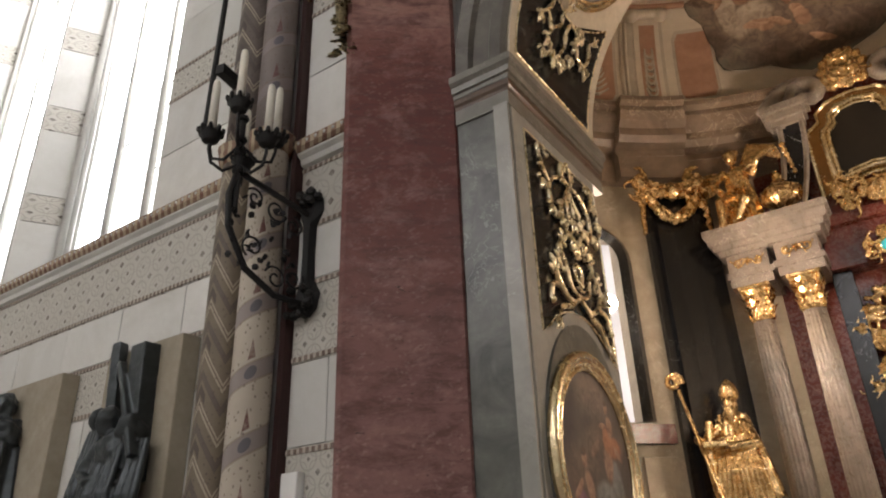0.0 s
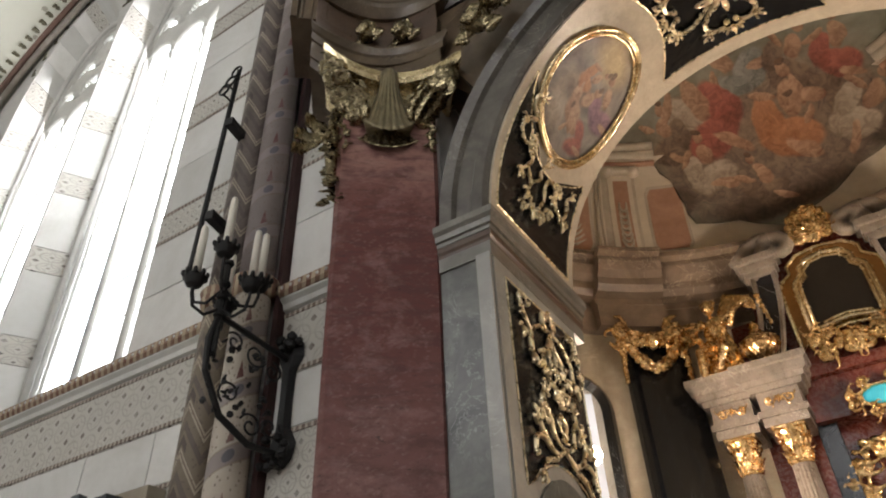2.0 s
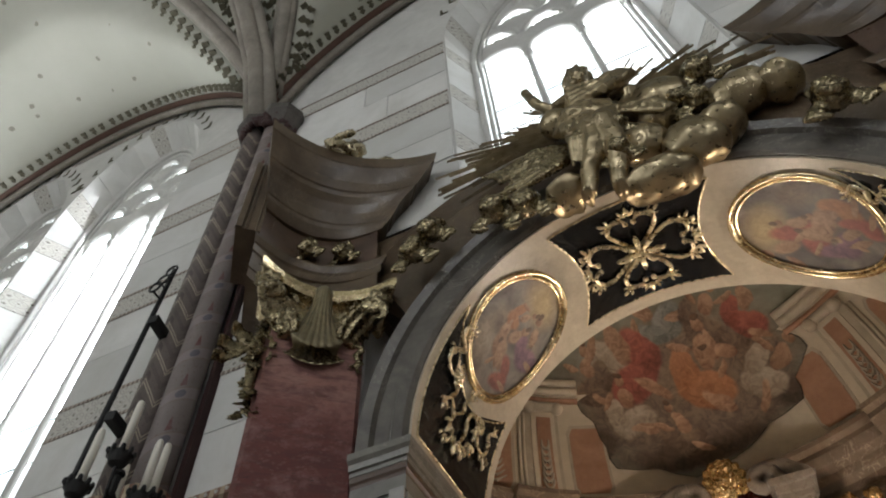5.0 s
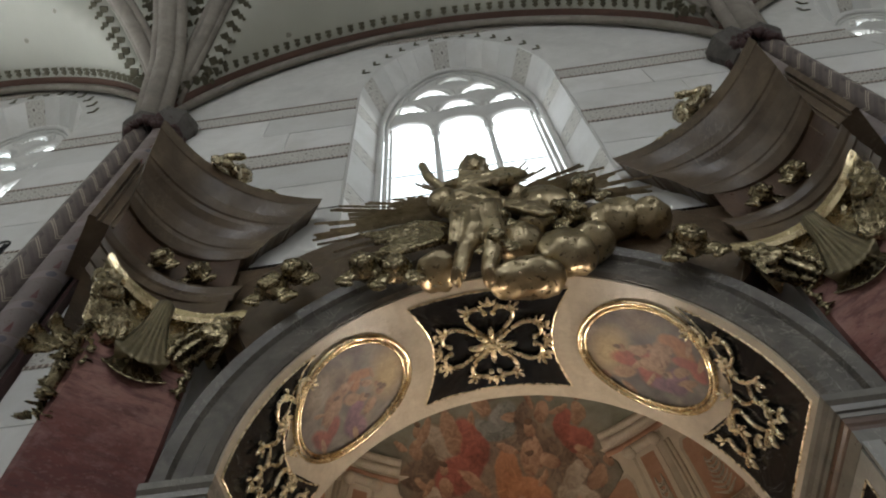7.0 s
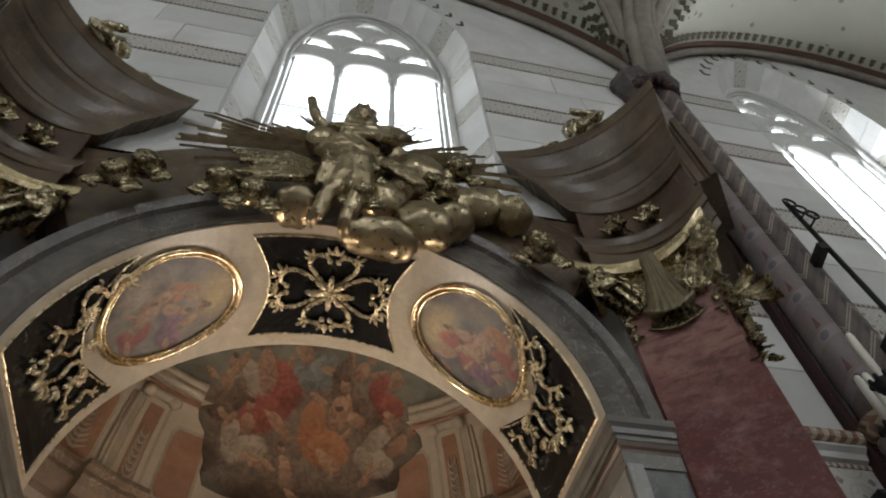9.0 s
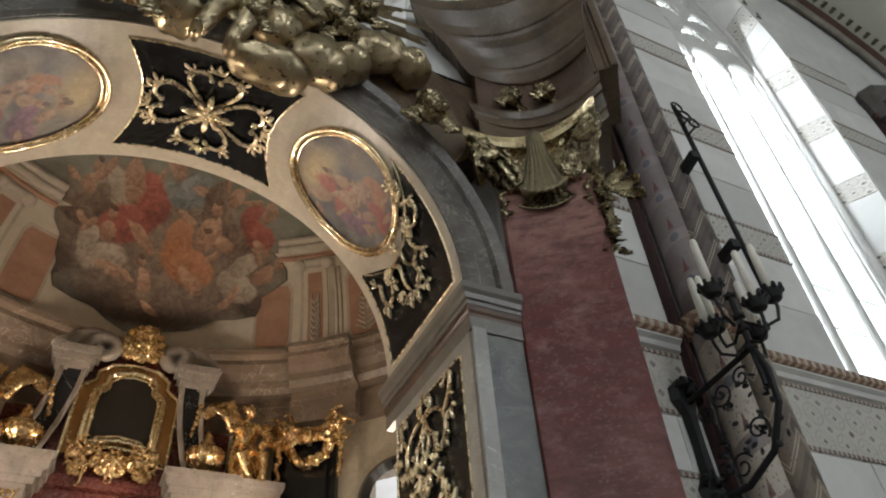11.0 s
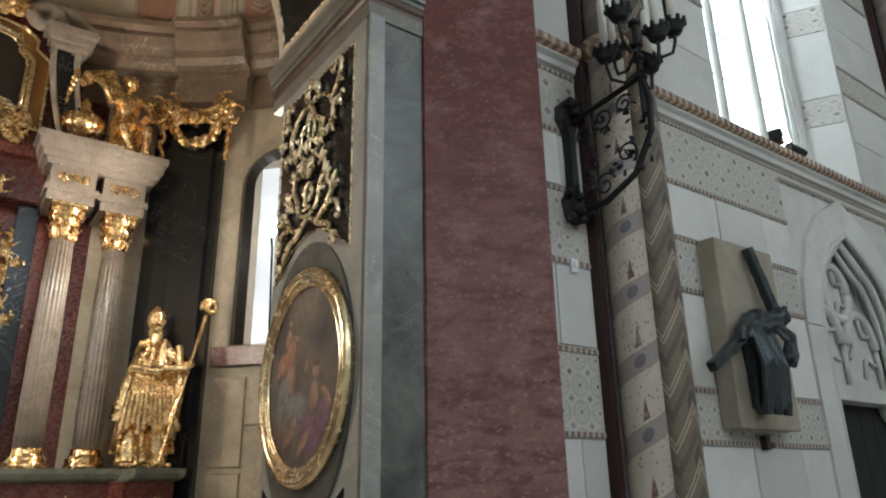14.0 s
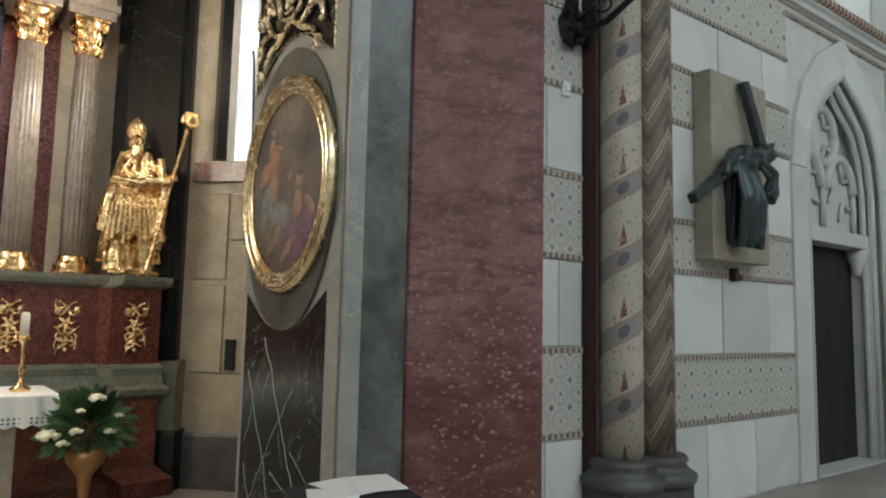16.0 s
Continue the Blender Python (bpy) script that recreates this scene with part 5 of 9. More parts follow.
def great_pilaster(s):
    pil = thing("great_pilaster", "tall red and pink limestone pilaster with a gilded capital", "pilaster", local(s, 0, 0, 0), "pilasters beside the chapel arch", "structure")
    bm = bmesh.new()
    m = 0.035
    plan = [(-0.405, -0.5), (-0.405, -m), (-0.405 + m, 0), (0.405 - m, 0), (0.405, -m), (0.405, -0.5)]
    loft(bm, [[local(s, u, n_, z) for u, n_ in plan] for z in (0.35, 6.35)])
    part("shaft", bm, RED, pil, "mottled red limestone shaft")
    bm = bmesh.new()
    for z0, z1, g in ((0, 0.18, 0.10), (0.18, 0.26, 0.07), (0.26, 0.35, 0.03)):
        loft(bm, [[local(s, u * (1 + g / 0.405), n_ + (g if n_ > -0.4 else 0), z) for u, n_ in plan] for z in (z0, z1)])
    part("base", bm, GREYGREEN, pil)
    # capital
    bm = bmesh.new()
    loft(bm, [bowed(s, -0.40, 0.40, 0.0 + g, 0.02 + g * 0.5, z, 0.4) for z, g in ((6.18, -0.01), (6.33, 0.0), (6.58, 0.02), (6.70, 0.04))])
    core = part("capital", bm, DARKGOLD, pil, "tarnished gilt capital with shell and volutes")
    bm = bmesh.new()
    loft(bm, [bowed(s, -0.57 - g, 0.53 + g, 0.33 + g, 0.27, z, 0.3) for z, g in ((6.64, 0.0), (6.68, 0.03), (6.75, 0.03), (6.78, 0.0))])
    part("abacus", bm, FRAMEGOLD, core, "bright gilt concave abacus")
    out, along, upz = local(s, 0, 1, 0) - local(s, 0, 0, 0), local(s, 1, 0, 0) - local(s, 0, 0, 0), Vector((0, 0, 1))
    bm = bmesh.new()
    r2 = random.Random(11)
    for hand in (-1, 1):
        # big leaf that swells up to the horn of the abacus, with a scroll under it
        way = lambda t: local(s, hand * (0.24 + 0.30 * t ** 1.5), 0.05 + 0.24 * t ** 2.2, 6.14 + 0.47 * t)
        rows = []
        for i in range(12):
            t = i / 11
            w = 0.06 + 0.10 * math.sin(math.pi * (0.15 + 0.75 * t)) + 0.012 * (-1) ** i
            d = along * hand * 0.8 - out * 0.5
            rows.append([way(t) + d * w * j + out * (0.05 * (1 - j * j) + 0.018 * math.cos(9 * j)) for j in (-1, -0.66, -0.33, 0, 0.33, 0.66, 1)] + [way(t) - out * 0.05])
        loft(bm, rows)
        for k in range(2):
            where = lambda p, q, h, hand=hand: local(s, hand * p, 0.12 + h + 0.5 * max(0, p - 0.2), q)
            gilt(bm, spiral(0.42, 6.46, 0.12 - 0.04 * k, 90, 1.3, -1, 0.8, 24), where, 0.034, 0.04, 2, r2)
        for k in range(14):      # ragged leaf tips round the bell
            u, z = hand * r2.uniform(0.14, 0.42), r2.uniform(6.20, 6.52)
            acanthus(bm, local(s, u, 0.03 + 0.2 * max(0, z - 6.2), z), (upz * r2.uniform(-0.9, 0.9) + along * hand * r2.uniform(0.2, 0.9)).normalized(), out, along, r2.uniform(0.10, 0.17))
        for k in range(8):       # short leafy drop at the shaft's edge
            acanthus(bm, local(s, hand * (0.37 + r2.uniform(-0.03, 0.03)), 0.0, 6.24 - 0.045 * k), (-upz + along * r2.uniform(-0.7, 0.7)).normalized(), out, along, 0.11)
    carve(part("volutes", bm, DARKGOLD, core, "carved scrolls and acanthus leaves", smooth=True), 0.011)
    # central shell: a narrow neck under the abacus that flares to a scalloped rim, with a second rim below
    for name, top, reach, neck, wide, out0 in (("shell_rim", 6.24, 0.38, 0.16, 0.265, 0.02), ("shell", 6.72, 0.74, 0.075, 0.22, 0.10)):
        bm = bmesh.new()
        rows = []
        for i in range(16):
            t = i / 15
            w = neck + (wide - neck) * t ** 1.7
            front = []
            for k in range(41):
                j = -1 + k / 20
                lobe = abs(math.cos(3.5 * math.pi * j))
                drop = reach * t * (1 + 0.06 * lobe * t) - 0.17 * t * t * j * j
                flare = (0.02 if name == "shell_rim" else 0.03) * t ** 4 - 0.05 * math.sin(0.5 * math.pi * t)
                front.append(local(s, w * j, out0 + 0.06 * (1 - j * j) + flare + 0.016 * lobe * (0.3 + t), top - drop))
            rows.append(front + [local(s, w * 0.7, -0.02, front[20].z + 0.06), local(s, -w * 0.7, -0.02, front[20].z + 0.06)])
        loft(bm, rows)
        part(name, bm, SHELLGOLD if name == "shell" else DARKGOLD, core, "ribbed scallop shell" if name == "shell" else "lobed rim below the shell", smooth=True)
    bm = bmesh.new()
    r3 = random.Random(6)
    for k in range(34):
        z = 6.36 - 0.03 * k
        wide = 0.09 * math.sin(math.pi * min(1, (k + 4) / 34)) + 0.015
        acanthus(bm, local(s, 0.44 + 0.02 * math.sin(k) + r3.uniform(-wide, wide) * 0.6, -0.06 + r3.uniform(-wide, wide), z), (-upz + along * r3.uniform(-1, 1)).normalized(), out * r3.choice((1, 0.6)), along, r3.uniform(0.11, 0.16))
    for k in range(3):
        acanthus(bm, local(s, 0.47 + 0.04 * k, 0.0, 5.98 - 0.05 * k), (along * 0.8 + upz * 0.5 - upz * 0.5 * k).normalized(), out, (upz - along * 0.5).normalized(), 0.26)
    tube(bm, [local(s, 0.43, -0.04, 6.4), local(s, 0.47, -0.05, 6.05), local(s, 0.44, -0.05, 5.5)], 0.06, 8, lambda t: 0.5 + 0.7 * math.sin(math.pi * t))
    part("side_garland", bm, DARKGOLD, core, "gilt leafy garland hanging beside the shaft", smooth=True)
    # concave entablature
    ent = thing("concave_entablature", "brown marble entablature with a concave front on the pilaster", "entablature", local(s, 0, 0, 7.0), "entablatures above the pilasters", "structure")
    steps = [("architrave", [(6.785, 0.08, 0.44), (6.90, 0.08, 0.44), (6.905, 0.10, 0.46), (7.12, 0.10, 0.46), (7.125, 0.125, 0.485), (7.22, 0.125, 0.485), (7.24, 0.145, 0.50), (7.31, 0.17, 0.53), (7.34, 0.17, 0.53), (7.38, 0.10, 0.48)], BROWNGREY),
             ("frieze", [(7.385, 0.04, 0.44), (7.6, 0.05, 0.45), (7.9, 0.04, 0.44)], BROWNRED),
             ("cornice", [(7.905, 0.08, 0.48), (7.93, 0.10, 0.50), (8.0, 0.15, 0.55), (8.05, 0.165, 0.565), (8.06, 0.18, 0.58), (8.20, 0.225, 0.625), (8.30, 0.285, 0.685), (8.37, 0.345, 0.75), (8.42, 0.365, 0.77), (8.43, 0.385, 0.79), (8.55, 0.425, 0.84), (8.66, 0.485, 0.90), (8.74, 0.525, 0.94), (8.75, 0.54, 0.955), (8.90, 0.56, 0.98)], BROWNGREY)]
    for name, prof, material in steps:
        bm = bmesh.new()
        loft(bm, [bowed(s, -half, 0.70 + 0.25 * (half - 0.46), off, 0.26, z, 0.8, 28) for z, off, half in prof])
        part(name, bm, material, ent)
    bm = bmesh.new()        # flat outer wing beside the hollow front, with an upright frame
    loft(bm, [[local(s, u, n0, z) for u, n0 in ((0.60, -0.03), (0.95, -0.03), (0.95, -0.75), (0.60, -0.75))] for z in (7.62, 8.86)])
    wing = part("outer_wing", bm, BROWNGREY, ent)
    for u0, u1, proud in ((0.875, 0.955, 0.04), (0.83, 0.865, 0.02), (0.74, 0.76, 0.012)):
        bm = bmesh.new()
        loft(bm, [[local(s, u, n0, z) for u, n0 in ((u0, -0.028), (u0 + 0.01, -0.028 + proud), (u1 - 0.01, -0.028 + proud), (u1, -0.028))] for z in (7.60, 8.87)])
        part("wing_moulding", bm, BROWNGREY, wing)
    bm = bmesh.new()        # raised frame on the outer return
    for n0 in (-0.10, -0.62):
        loft(bm, [[local(s, u, n0 + d, z) for u, d in ((0.66, 0), (0.735, 0), (0.735, -0.07), (0.66, -0.07))] for z in (7.42, 7.88)])
    part("side_moulding", bm, BROWNGREY, ent)
    for u, sag in ((-0.12, 0.22), (0.22, 0.25)):
        cherub(local(s, u, 0.06 - sag + 0.10, 7.56), 0.95, "tarnished gilt winged cherub head on the frieze")


for s in (-1, 1):
    great_pilaster(s)

# ---- chapel ----


def cyl(phi, r, z):
    a = radians(phi)
    return Vector((r * math.sin(a), CENTRE.y + r * math.cos(a), z))


def band(bm, p0, p1, prof, step=3.0):
    """A ring segment: a closed profile of (inset, z) carried round the chapel."""
    k = max(2, int(abs(p1 - p0) / step) + 1)
    return loft(bm, [[cyl(p0 + (p1 - p0) * i / k, ROUND - d, z) for d, z in prof] for i in range(k + 1)])


chapel = thing("chapel_wall", "curved beige stone wall of the side chapel", "wall", (0, CENTRE.y, 0), kind="structure")
WIN0, WIN1, WZ0, WZ1 = 45.5, 57.5, 3.33, 5.75
for p0, p1, z0, z1 in ((-105, -WIN1, -0.4, 7.6), (-WIN0, WIN0, -0.4, 7.6), (WIN1, 105, -0.4, 7.6), (WIN0, WIN1, -0.4, WZ0), (-WIN1, -WIN0, -0.4, WZ0), (WIN0, WIN1, WZ1, 7.6), (-WIN1, -WIN0, WZ1, 7.6)):
    bm = bmesh.new()
    band(bm, p0, p1, [(0, z0), (0, z1), (-0.35, z1), (-0.35, z0)])
    part("wall_segment", bm, BEIGE, chapel)
for s in (-1, 1):
    bm = bmesh.new()
    mid = s * (WIN0 + WIN1) / 2
    arc = [cyl(mid + s * 6.0 * -math.cos(math.pi * i / 12), ROUND - 0.03, WZ1 - 0.42 + 0.42 * math.sin(math.pi * i / 12)) for i in range(13)]
    tube(bm, [cyl(s * WIN0, ROUND - 0.03, WZ0)] + arc + [cyl(s * WIN1, ROUND - 0.03, WZ0)], 0.085, 4)
    frame_ = part("window_surround", bm, BLACKPLAIN, chapel, "black marble window surround")
    bm = bmesh.new()       # spandrels that round the window's head
    for h2 in (0, 1):
        edge = s * (WIN0 if h2 == 0 else WIN1)
        fan = [cyl(edge, ROUND - 0.01, WZ1 + 0.02)] + (arc[:7] if (h2 == 0) else arc[6:])
        back_ = [Vector((q.x * 1.03, CENTRE.y + (q.y - CENTRE.y) * 1.03, q.z)) for q in fan]
        loft(bm, [fan, back_])
    part("window_head", bm, BEIGE, chapel)
    bm = bmesh.new()
    box(bm, cyl(mid, ROUND + 0.9, 5.4), (3.4, 0.04, 6.4), -mid)
    whole("backdrop", bm, DIMSKY, "grey daylight outside the chapel window", "sky", "structure")
    # black pilaster with base, stone strips, red string course
    bm = bmesh.new()
    band(bm, s * 28.2, s * 40.5, [(0, 1.05), (0, 6.42), (0.10, 6.42), (0.10, 1.05)])
    band(bm, s * 30.5, s * 39, [(0.10, 1.1), (0.10, 6.40), (0.17, 6.40), (0.17, 1.1)])
    part("black_pilaster", bm, BLACKPLAIN, chapel, "black marble wall pilaster")
    bm = bmesh.new()
    band(bm, s * 27.4, s * 41.5, [(0, 0.30), (0, 1.05), (0.16, 1.03), (0.22, 0.92), (0.22, 0.30)])
    part("pilaster_base", bm, GREENMARBLE, chapel)
    bm = bmesh.new()
    band(bm, s * 27.0, s * 42.0, [(0, -0.36), (0, 0.297), (0.24, 0.297), (0.26, 0.24), (0.26, -0.36)])
    part("pilaster_plinth", bm, BLACKPLAIN, chapel, "black marble plinth")
    bm = bmesh.new()
    band(bm, s * 42.05, s * 72, [(0, -0.36), (0, 0.26), (0.04, 0.26), (0.06, 0.22), (0.06, -0.36)])
    part("skirting", bm, GREYBASE, chapel, "dark stone skirting")
    bm = bmesh.new()
    band(bm, s * 41.5, s * 70, [(0, 3.08), (0, 3.30), (0.07, 3.30), (0.07, 3.08)])
    part("string_course", bm, DARKRED, chapel, "brick red stone string course")
    for z0, z1, p0, p1 in ((0.9, 1.9, 42, 47.5), (1.95, 2.95, 42, 47.5), (0.9, 2.35, 48, 58), (2.4, 2.95, 48, 58)):
        bm = bmesh.new()
        band(bm, s * p0, s * p1, [(0, z0), (0, z1), (0.035, z1 - 0.02), (0.035, z0 + 0.02)])
        part("stone_panel", bm, BEIGE, chapel)
bm = bmesh.new()
for s in (-1, 1):
    box(bm, (s * 3.25, 4.69, 3.8), (1.65, 0.36, 7.6))
box(bm, (0, 4.69, 10.2), (8.6, 0.36, 5.4))
whole("chapel_front", bm, BEIGE, "inner side of the chapel's front wall", "wall", "structure")

cornice = thing("chapel_cornice", "heavy pinkish marble cornice round the chapel", "cornice", (0, CENTRE.y, 6.45), kind="structure")
PROF = [(0, 6.45), (0.10, 6.47), (0.10, 6.80), (0.04, 6.84), (0.04, 6.93), (0.18, 6.96), (0.24, 7.04), (0.25, 7.14), (0.33, 7.22), (0.38, 7.34), (0.36, 7.42), (0.44, 7.46), (0.44, 7.53), (0, 7.56)]
for p0, p1, out in ((-105, -45, 0), (-45, -31, 0.14), (-31, 31, 0), (31, 45, 0.14), (45, 105, 0)):
    bm = bmesh.new()
    band(bm, p0 + 0.01, p1 - 0.01, [(d + (out if d else 0), z) for d, z in PROF], 2.0)
    part("cornice_section", bm, PINKGREY, cornice)

# dome and its painted decoration
DR, DZ = 4.0, 7.55


def dome_at(phi, el, h=0.0):
    a, b = radians(phi), radians(el)
    r = DR - h
    return Vector((r * math.cos(b) * math.sin(a), CENTRE.y + r * math.cos(b) * math.cos(a), DZ + r * math.sin(b)))


dome = thing("dome", "frescoed half dome of the chapel", "dome", (0, CENTRE.y, DZ), kind="structure")
for name, e0, e1, material in (("dome_foot", -4, 26, STUCCO), ("dome_crown", 26, 90, STUCCO)):
    bm = bmesh.new()
    rows = []
    for i in range(15):
        el = e0 + (e1 - e0) * i / 14
        rows.append([dome_at(-100 + 200 * j / 48, min(el, 89.9)) for j in range(49)])
    loft(bm, rows, False)
    part(name, bm, material, dome, smooth=True, recalc=False)
for el, r, h, material in ((26.6, 0.075, 0.02, STUCCOSHADE), (28.4, 0.07, 0.02, STUCCOSHADE), (24.4, 0.05, 0.02, TERRA), (0.8, 0.10, 0.04, STUCCOSHADE)):
    for s in (-1, 1):
        bm = bmesh.new()
        p0 = 26 if el > 2 else 0.1
        tube(bm, [dome_at(s * (p0 + (98 - p0) * j / 30), el, h) for j in range(31)], r, 6)
        part("ring_moulding", bm, material, dome, smooth=True)
on_dome = lambda p, q, h: dome_at(p, q, h)


def rect(p0, p1, q0, q1, cut=0.0, k=6):
    pts = []
    for (a, b), (c, d) in (((p0, q0), (p1, q0)), ((p1, q0), (p1, q1)), ((p1, q1), (p0, q1)), ((p0, q1), (p0, q0))):
        pts += [(a + (c - a) * (cut + (1 - 2 * cut) * i / k), b + (d - b) * (cut + (1 - 2 * cut) * i / k)) for i in range(k + 1)]
    return pts


for s in (-1, 1):
    for p0, p1, q0, q1, cut, material, h, name in ((31.2, 39.8, 1.6, 23.5, 0, STUCCOSHADE, 0.012, "painted_pilaster"), (32.0, 37.6, 2.0, 22, 0, STUCCO, 0.03, "pilaster_face"),
                                                    (33.0, 36.4, 3, 20.5, 0.0, TERRA, 0.036, "pilaster_panel"), (41.8, 51, 3, 19.5, 0.1, STUCCOSHADE, 0.01, "panel_border"), (42.5, 50.4, 3.6, 18.8, 0.1, TERRA, 0.018, "terracotta_panel"),
                                                    (54, 62, 1.6, 23.5, 0, STUCCOSHADE, 0.012, "painted_pilaster"), (21, 29.4, 3, 19, 0.1, STUCCOSHADE, 0.01, "panel_border"), (21.6, 28.8, 3.6, 18.2, 0.1, TERRA, 0.018, "terracotta_panel")):
        bm = bmesh.new()
        patch(bm, rect(s * p0, s * p1, q0, q1, cut), on_dome, h)
        part(name, bm, material, dome)
    bm = bmesh.new()
    for k in range(7):
        for h2 in (-1, 1):
            tube(bm, [dome_at(s * 34.7 + h2 * d, 4 + 1.5 * k + e, 0.05) for d, e in ((0.1, 0), (0.8, 0.9), (1.25 - 0.08 * k, 2.3))], 0.028, 5, lambda t: 1.1 - 0.7 * t)
            tube(bm, [dome_at(s * 46.5 + h2 * d, 4.5 + 1.2 * k + e, 0.03) for d, e in ((0.1, 0), (1.2, 0.7), (2.6 - 0.28 * k, 1.6))], 0.024, 5, lambda t: 1.1 - 0.7 * t)
    part("leaf_relief", bm, STUCCOSHADE, dome, "painted acanthus leaves")
    bm = bmesh.new()
    tube(bm, [dome_at(s * p, 22.6, 0.08) for p in (31.4, 33, 35, 37, 38.4)], 0.075, 8)
    for p in (31.6, 38.2):
        blob(bm, dome_at(s * p, 22.2, 0.1), (0.1, 0.1, 0.1), level=2)
    part("volute_capital", bm, STUCCOSHADE, dome, smooth=True)
    for p in (39.6, 40.6):
        bm = bmesh.new()
        tube(bm, [dome_at(s * p, e, 0.02) for e in (1.6, 8, 15, 21)], 0.028, 5)
        part("fillet", bm, STUCCO, dome, smooth=True)

# the fresco itself: clouds and a heavenly company, brushed on the dome's crown and its lower middle
fr = random.Random(21)
dome_u = lambda n: n.math("DEGREES", n.math("ARCTAN2", n.xyz(n.world())[0], n.math("SUBTRACT", n.xyz(n.world())[1], CENTRE.y)))
dome_v = lambda n: n.math("DEGREES", n.math("ARCSINE", n.math("DIVIDE", n.math("SUBTRACT", n.xyz(n.world())[2], DZ), DR)))
def fresco(name, company, low, high):
    b = Brush(name, dome_u, dome_v, [(0.3, (0.11, 0.10, 0.075)), (0.5, (0.20, 0.205, 0.165)), (0.7, (0.26, 0.29, 0.25))], 1.7, 4.6)
    b.soft = 0.12
    b.stroke(0, 22, 42, 26, 0, (0.075, 0.046, 0.032), (0.25, 0.175, 0.125), 0.3, 0.92)
    for k in range(9):
        b.stroke(fr.uniform(-24, 24), fr.uniform(low, high), fr.uniform(5, 10), fr.uniform(3, 5.5), fr.uniform(-30, 30), *ROBES[fr.choice(("cloud", "pale", "brown", "brown"))], 0.16, 0.92)
    for cp, cq, ru, rv, lean in ((-2, 9, 22, 5, 0), (-22, 14, 6, 5, 40), (22, 12, 7, 5, -40)):      # dark underside of the clouds
        b.stroke(cp, cq, ru, rv, lean, (0.026, 0.016, 0.011), (0.11, 0.072, 0.050), 0.3, 0.9)
    for cp, cq, size, lean, robe in company:
        b.figure(cp, cq, size * 1.45, lean, robe, fr)
    return b.done(0.6)


FRESCO = fresco("dome_fresco", ((-22, 30, 6, 10, "brown"), (22, 34, 6, -20, "red"), (-2, 41, 7, 60, "blue"), (13, 37, 7, -40, "brown"), (-13, 34, 9.5, 20, "red"), (6, 27, 8, -15, "orange"), (-14, 22, 6, 15, "pale"), (13, 26, 5.5, 60, "brown"), (20, 20, 6.5, -60, "pale"), (-4, 15, 5, 20, "brown")), 9, 46)
for ob in dome.children:
    if ob.name.startswith("dome_crown"):
        ob.data.materials[0] = FRESCO
pts = []
for k in range(40):
    a = 2 * math.pi * k / 40
    w = 1 + 0.08 * math.sin(3 * a + 1) + 0.06 * math.sin(7 * a) + 0.04 * math.sin(11 * a + 2)
    pts.append((25.5 * w * math.cos(a), 19.5 + 14 * w * math.sin(a)))
bm = bmesh.new()
patch(bm, pts, lambda p, q, h: dome_at(p, q, 0.003 + (h - 0.003) * max(0.0, min(1.0, (25.5 - q) / 2))), 0.002, 0.036)
part("fresco_clouds", bm, FRESCO, dome, "brown painted clouds with flying figures", smooth=True)

# ---- nave wall: shafts, courses, ledge ----


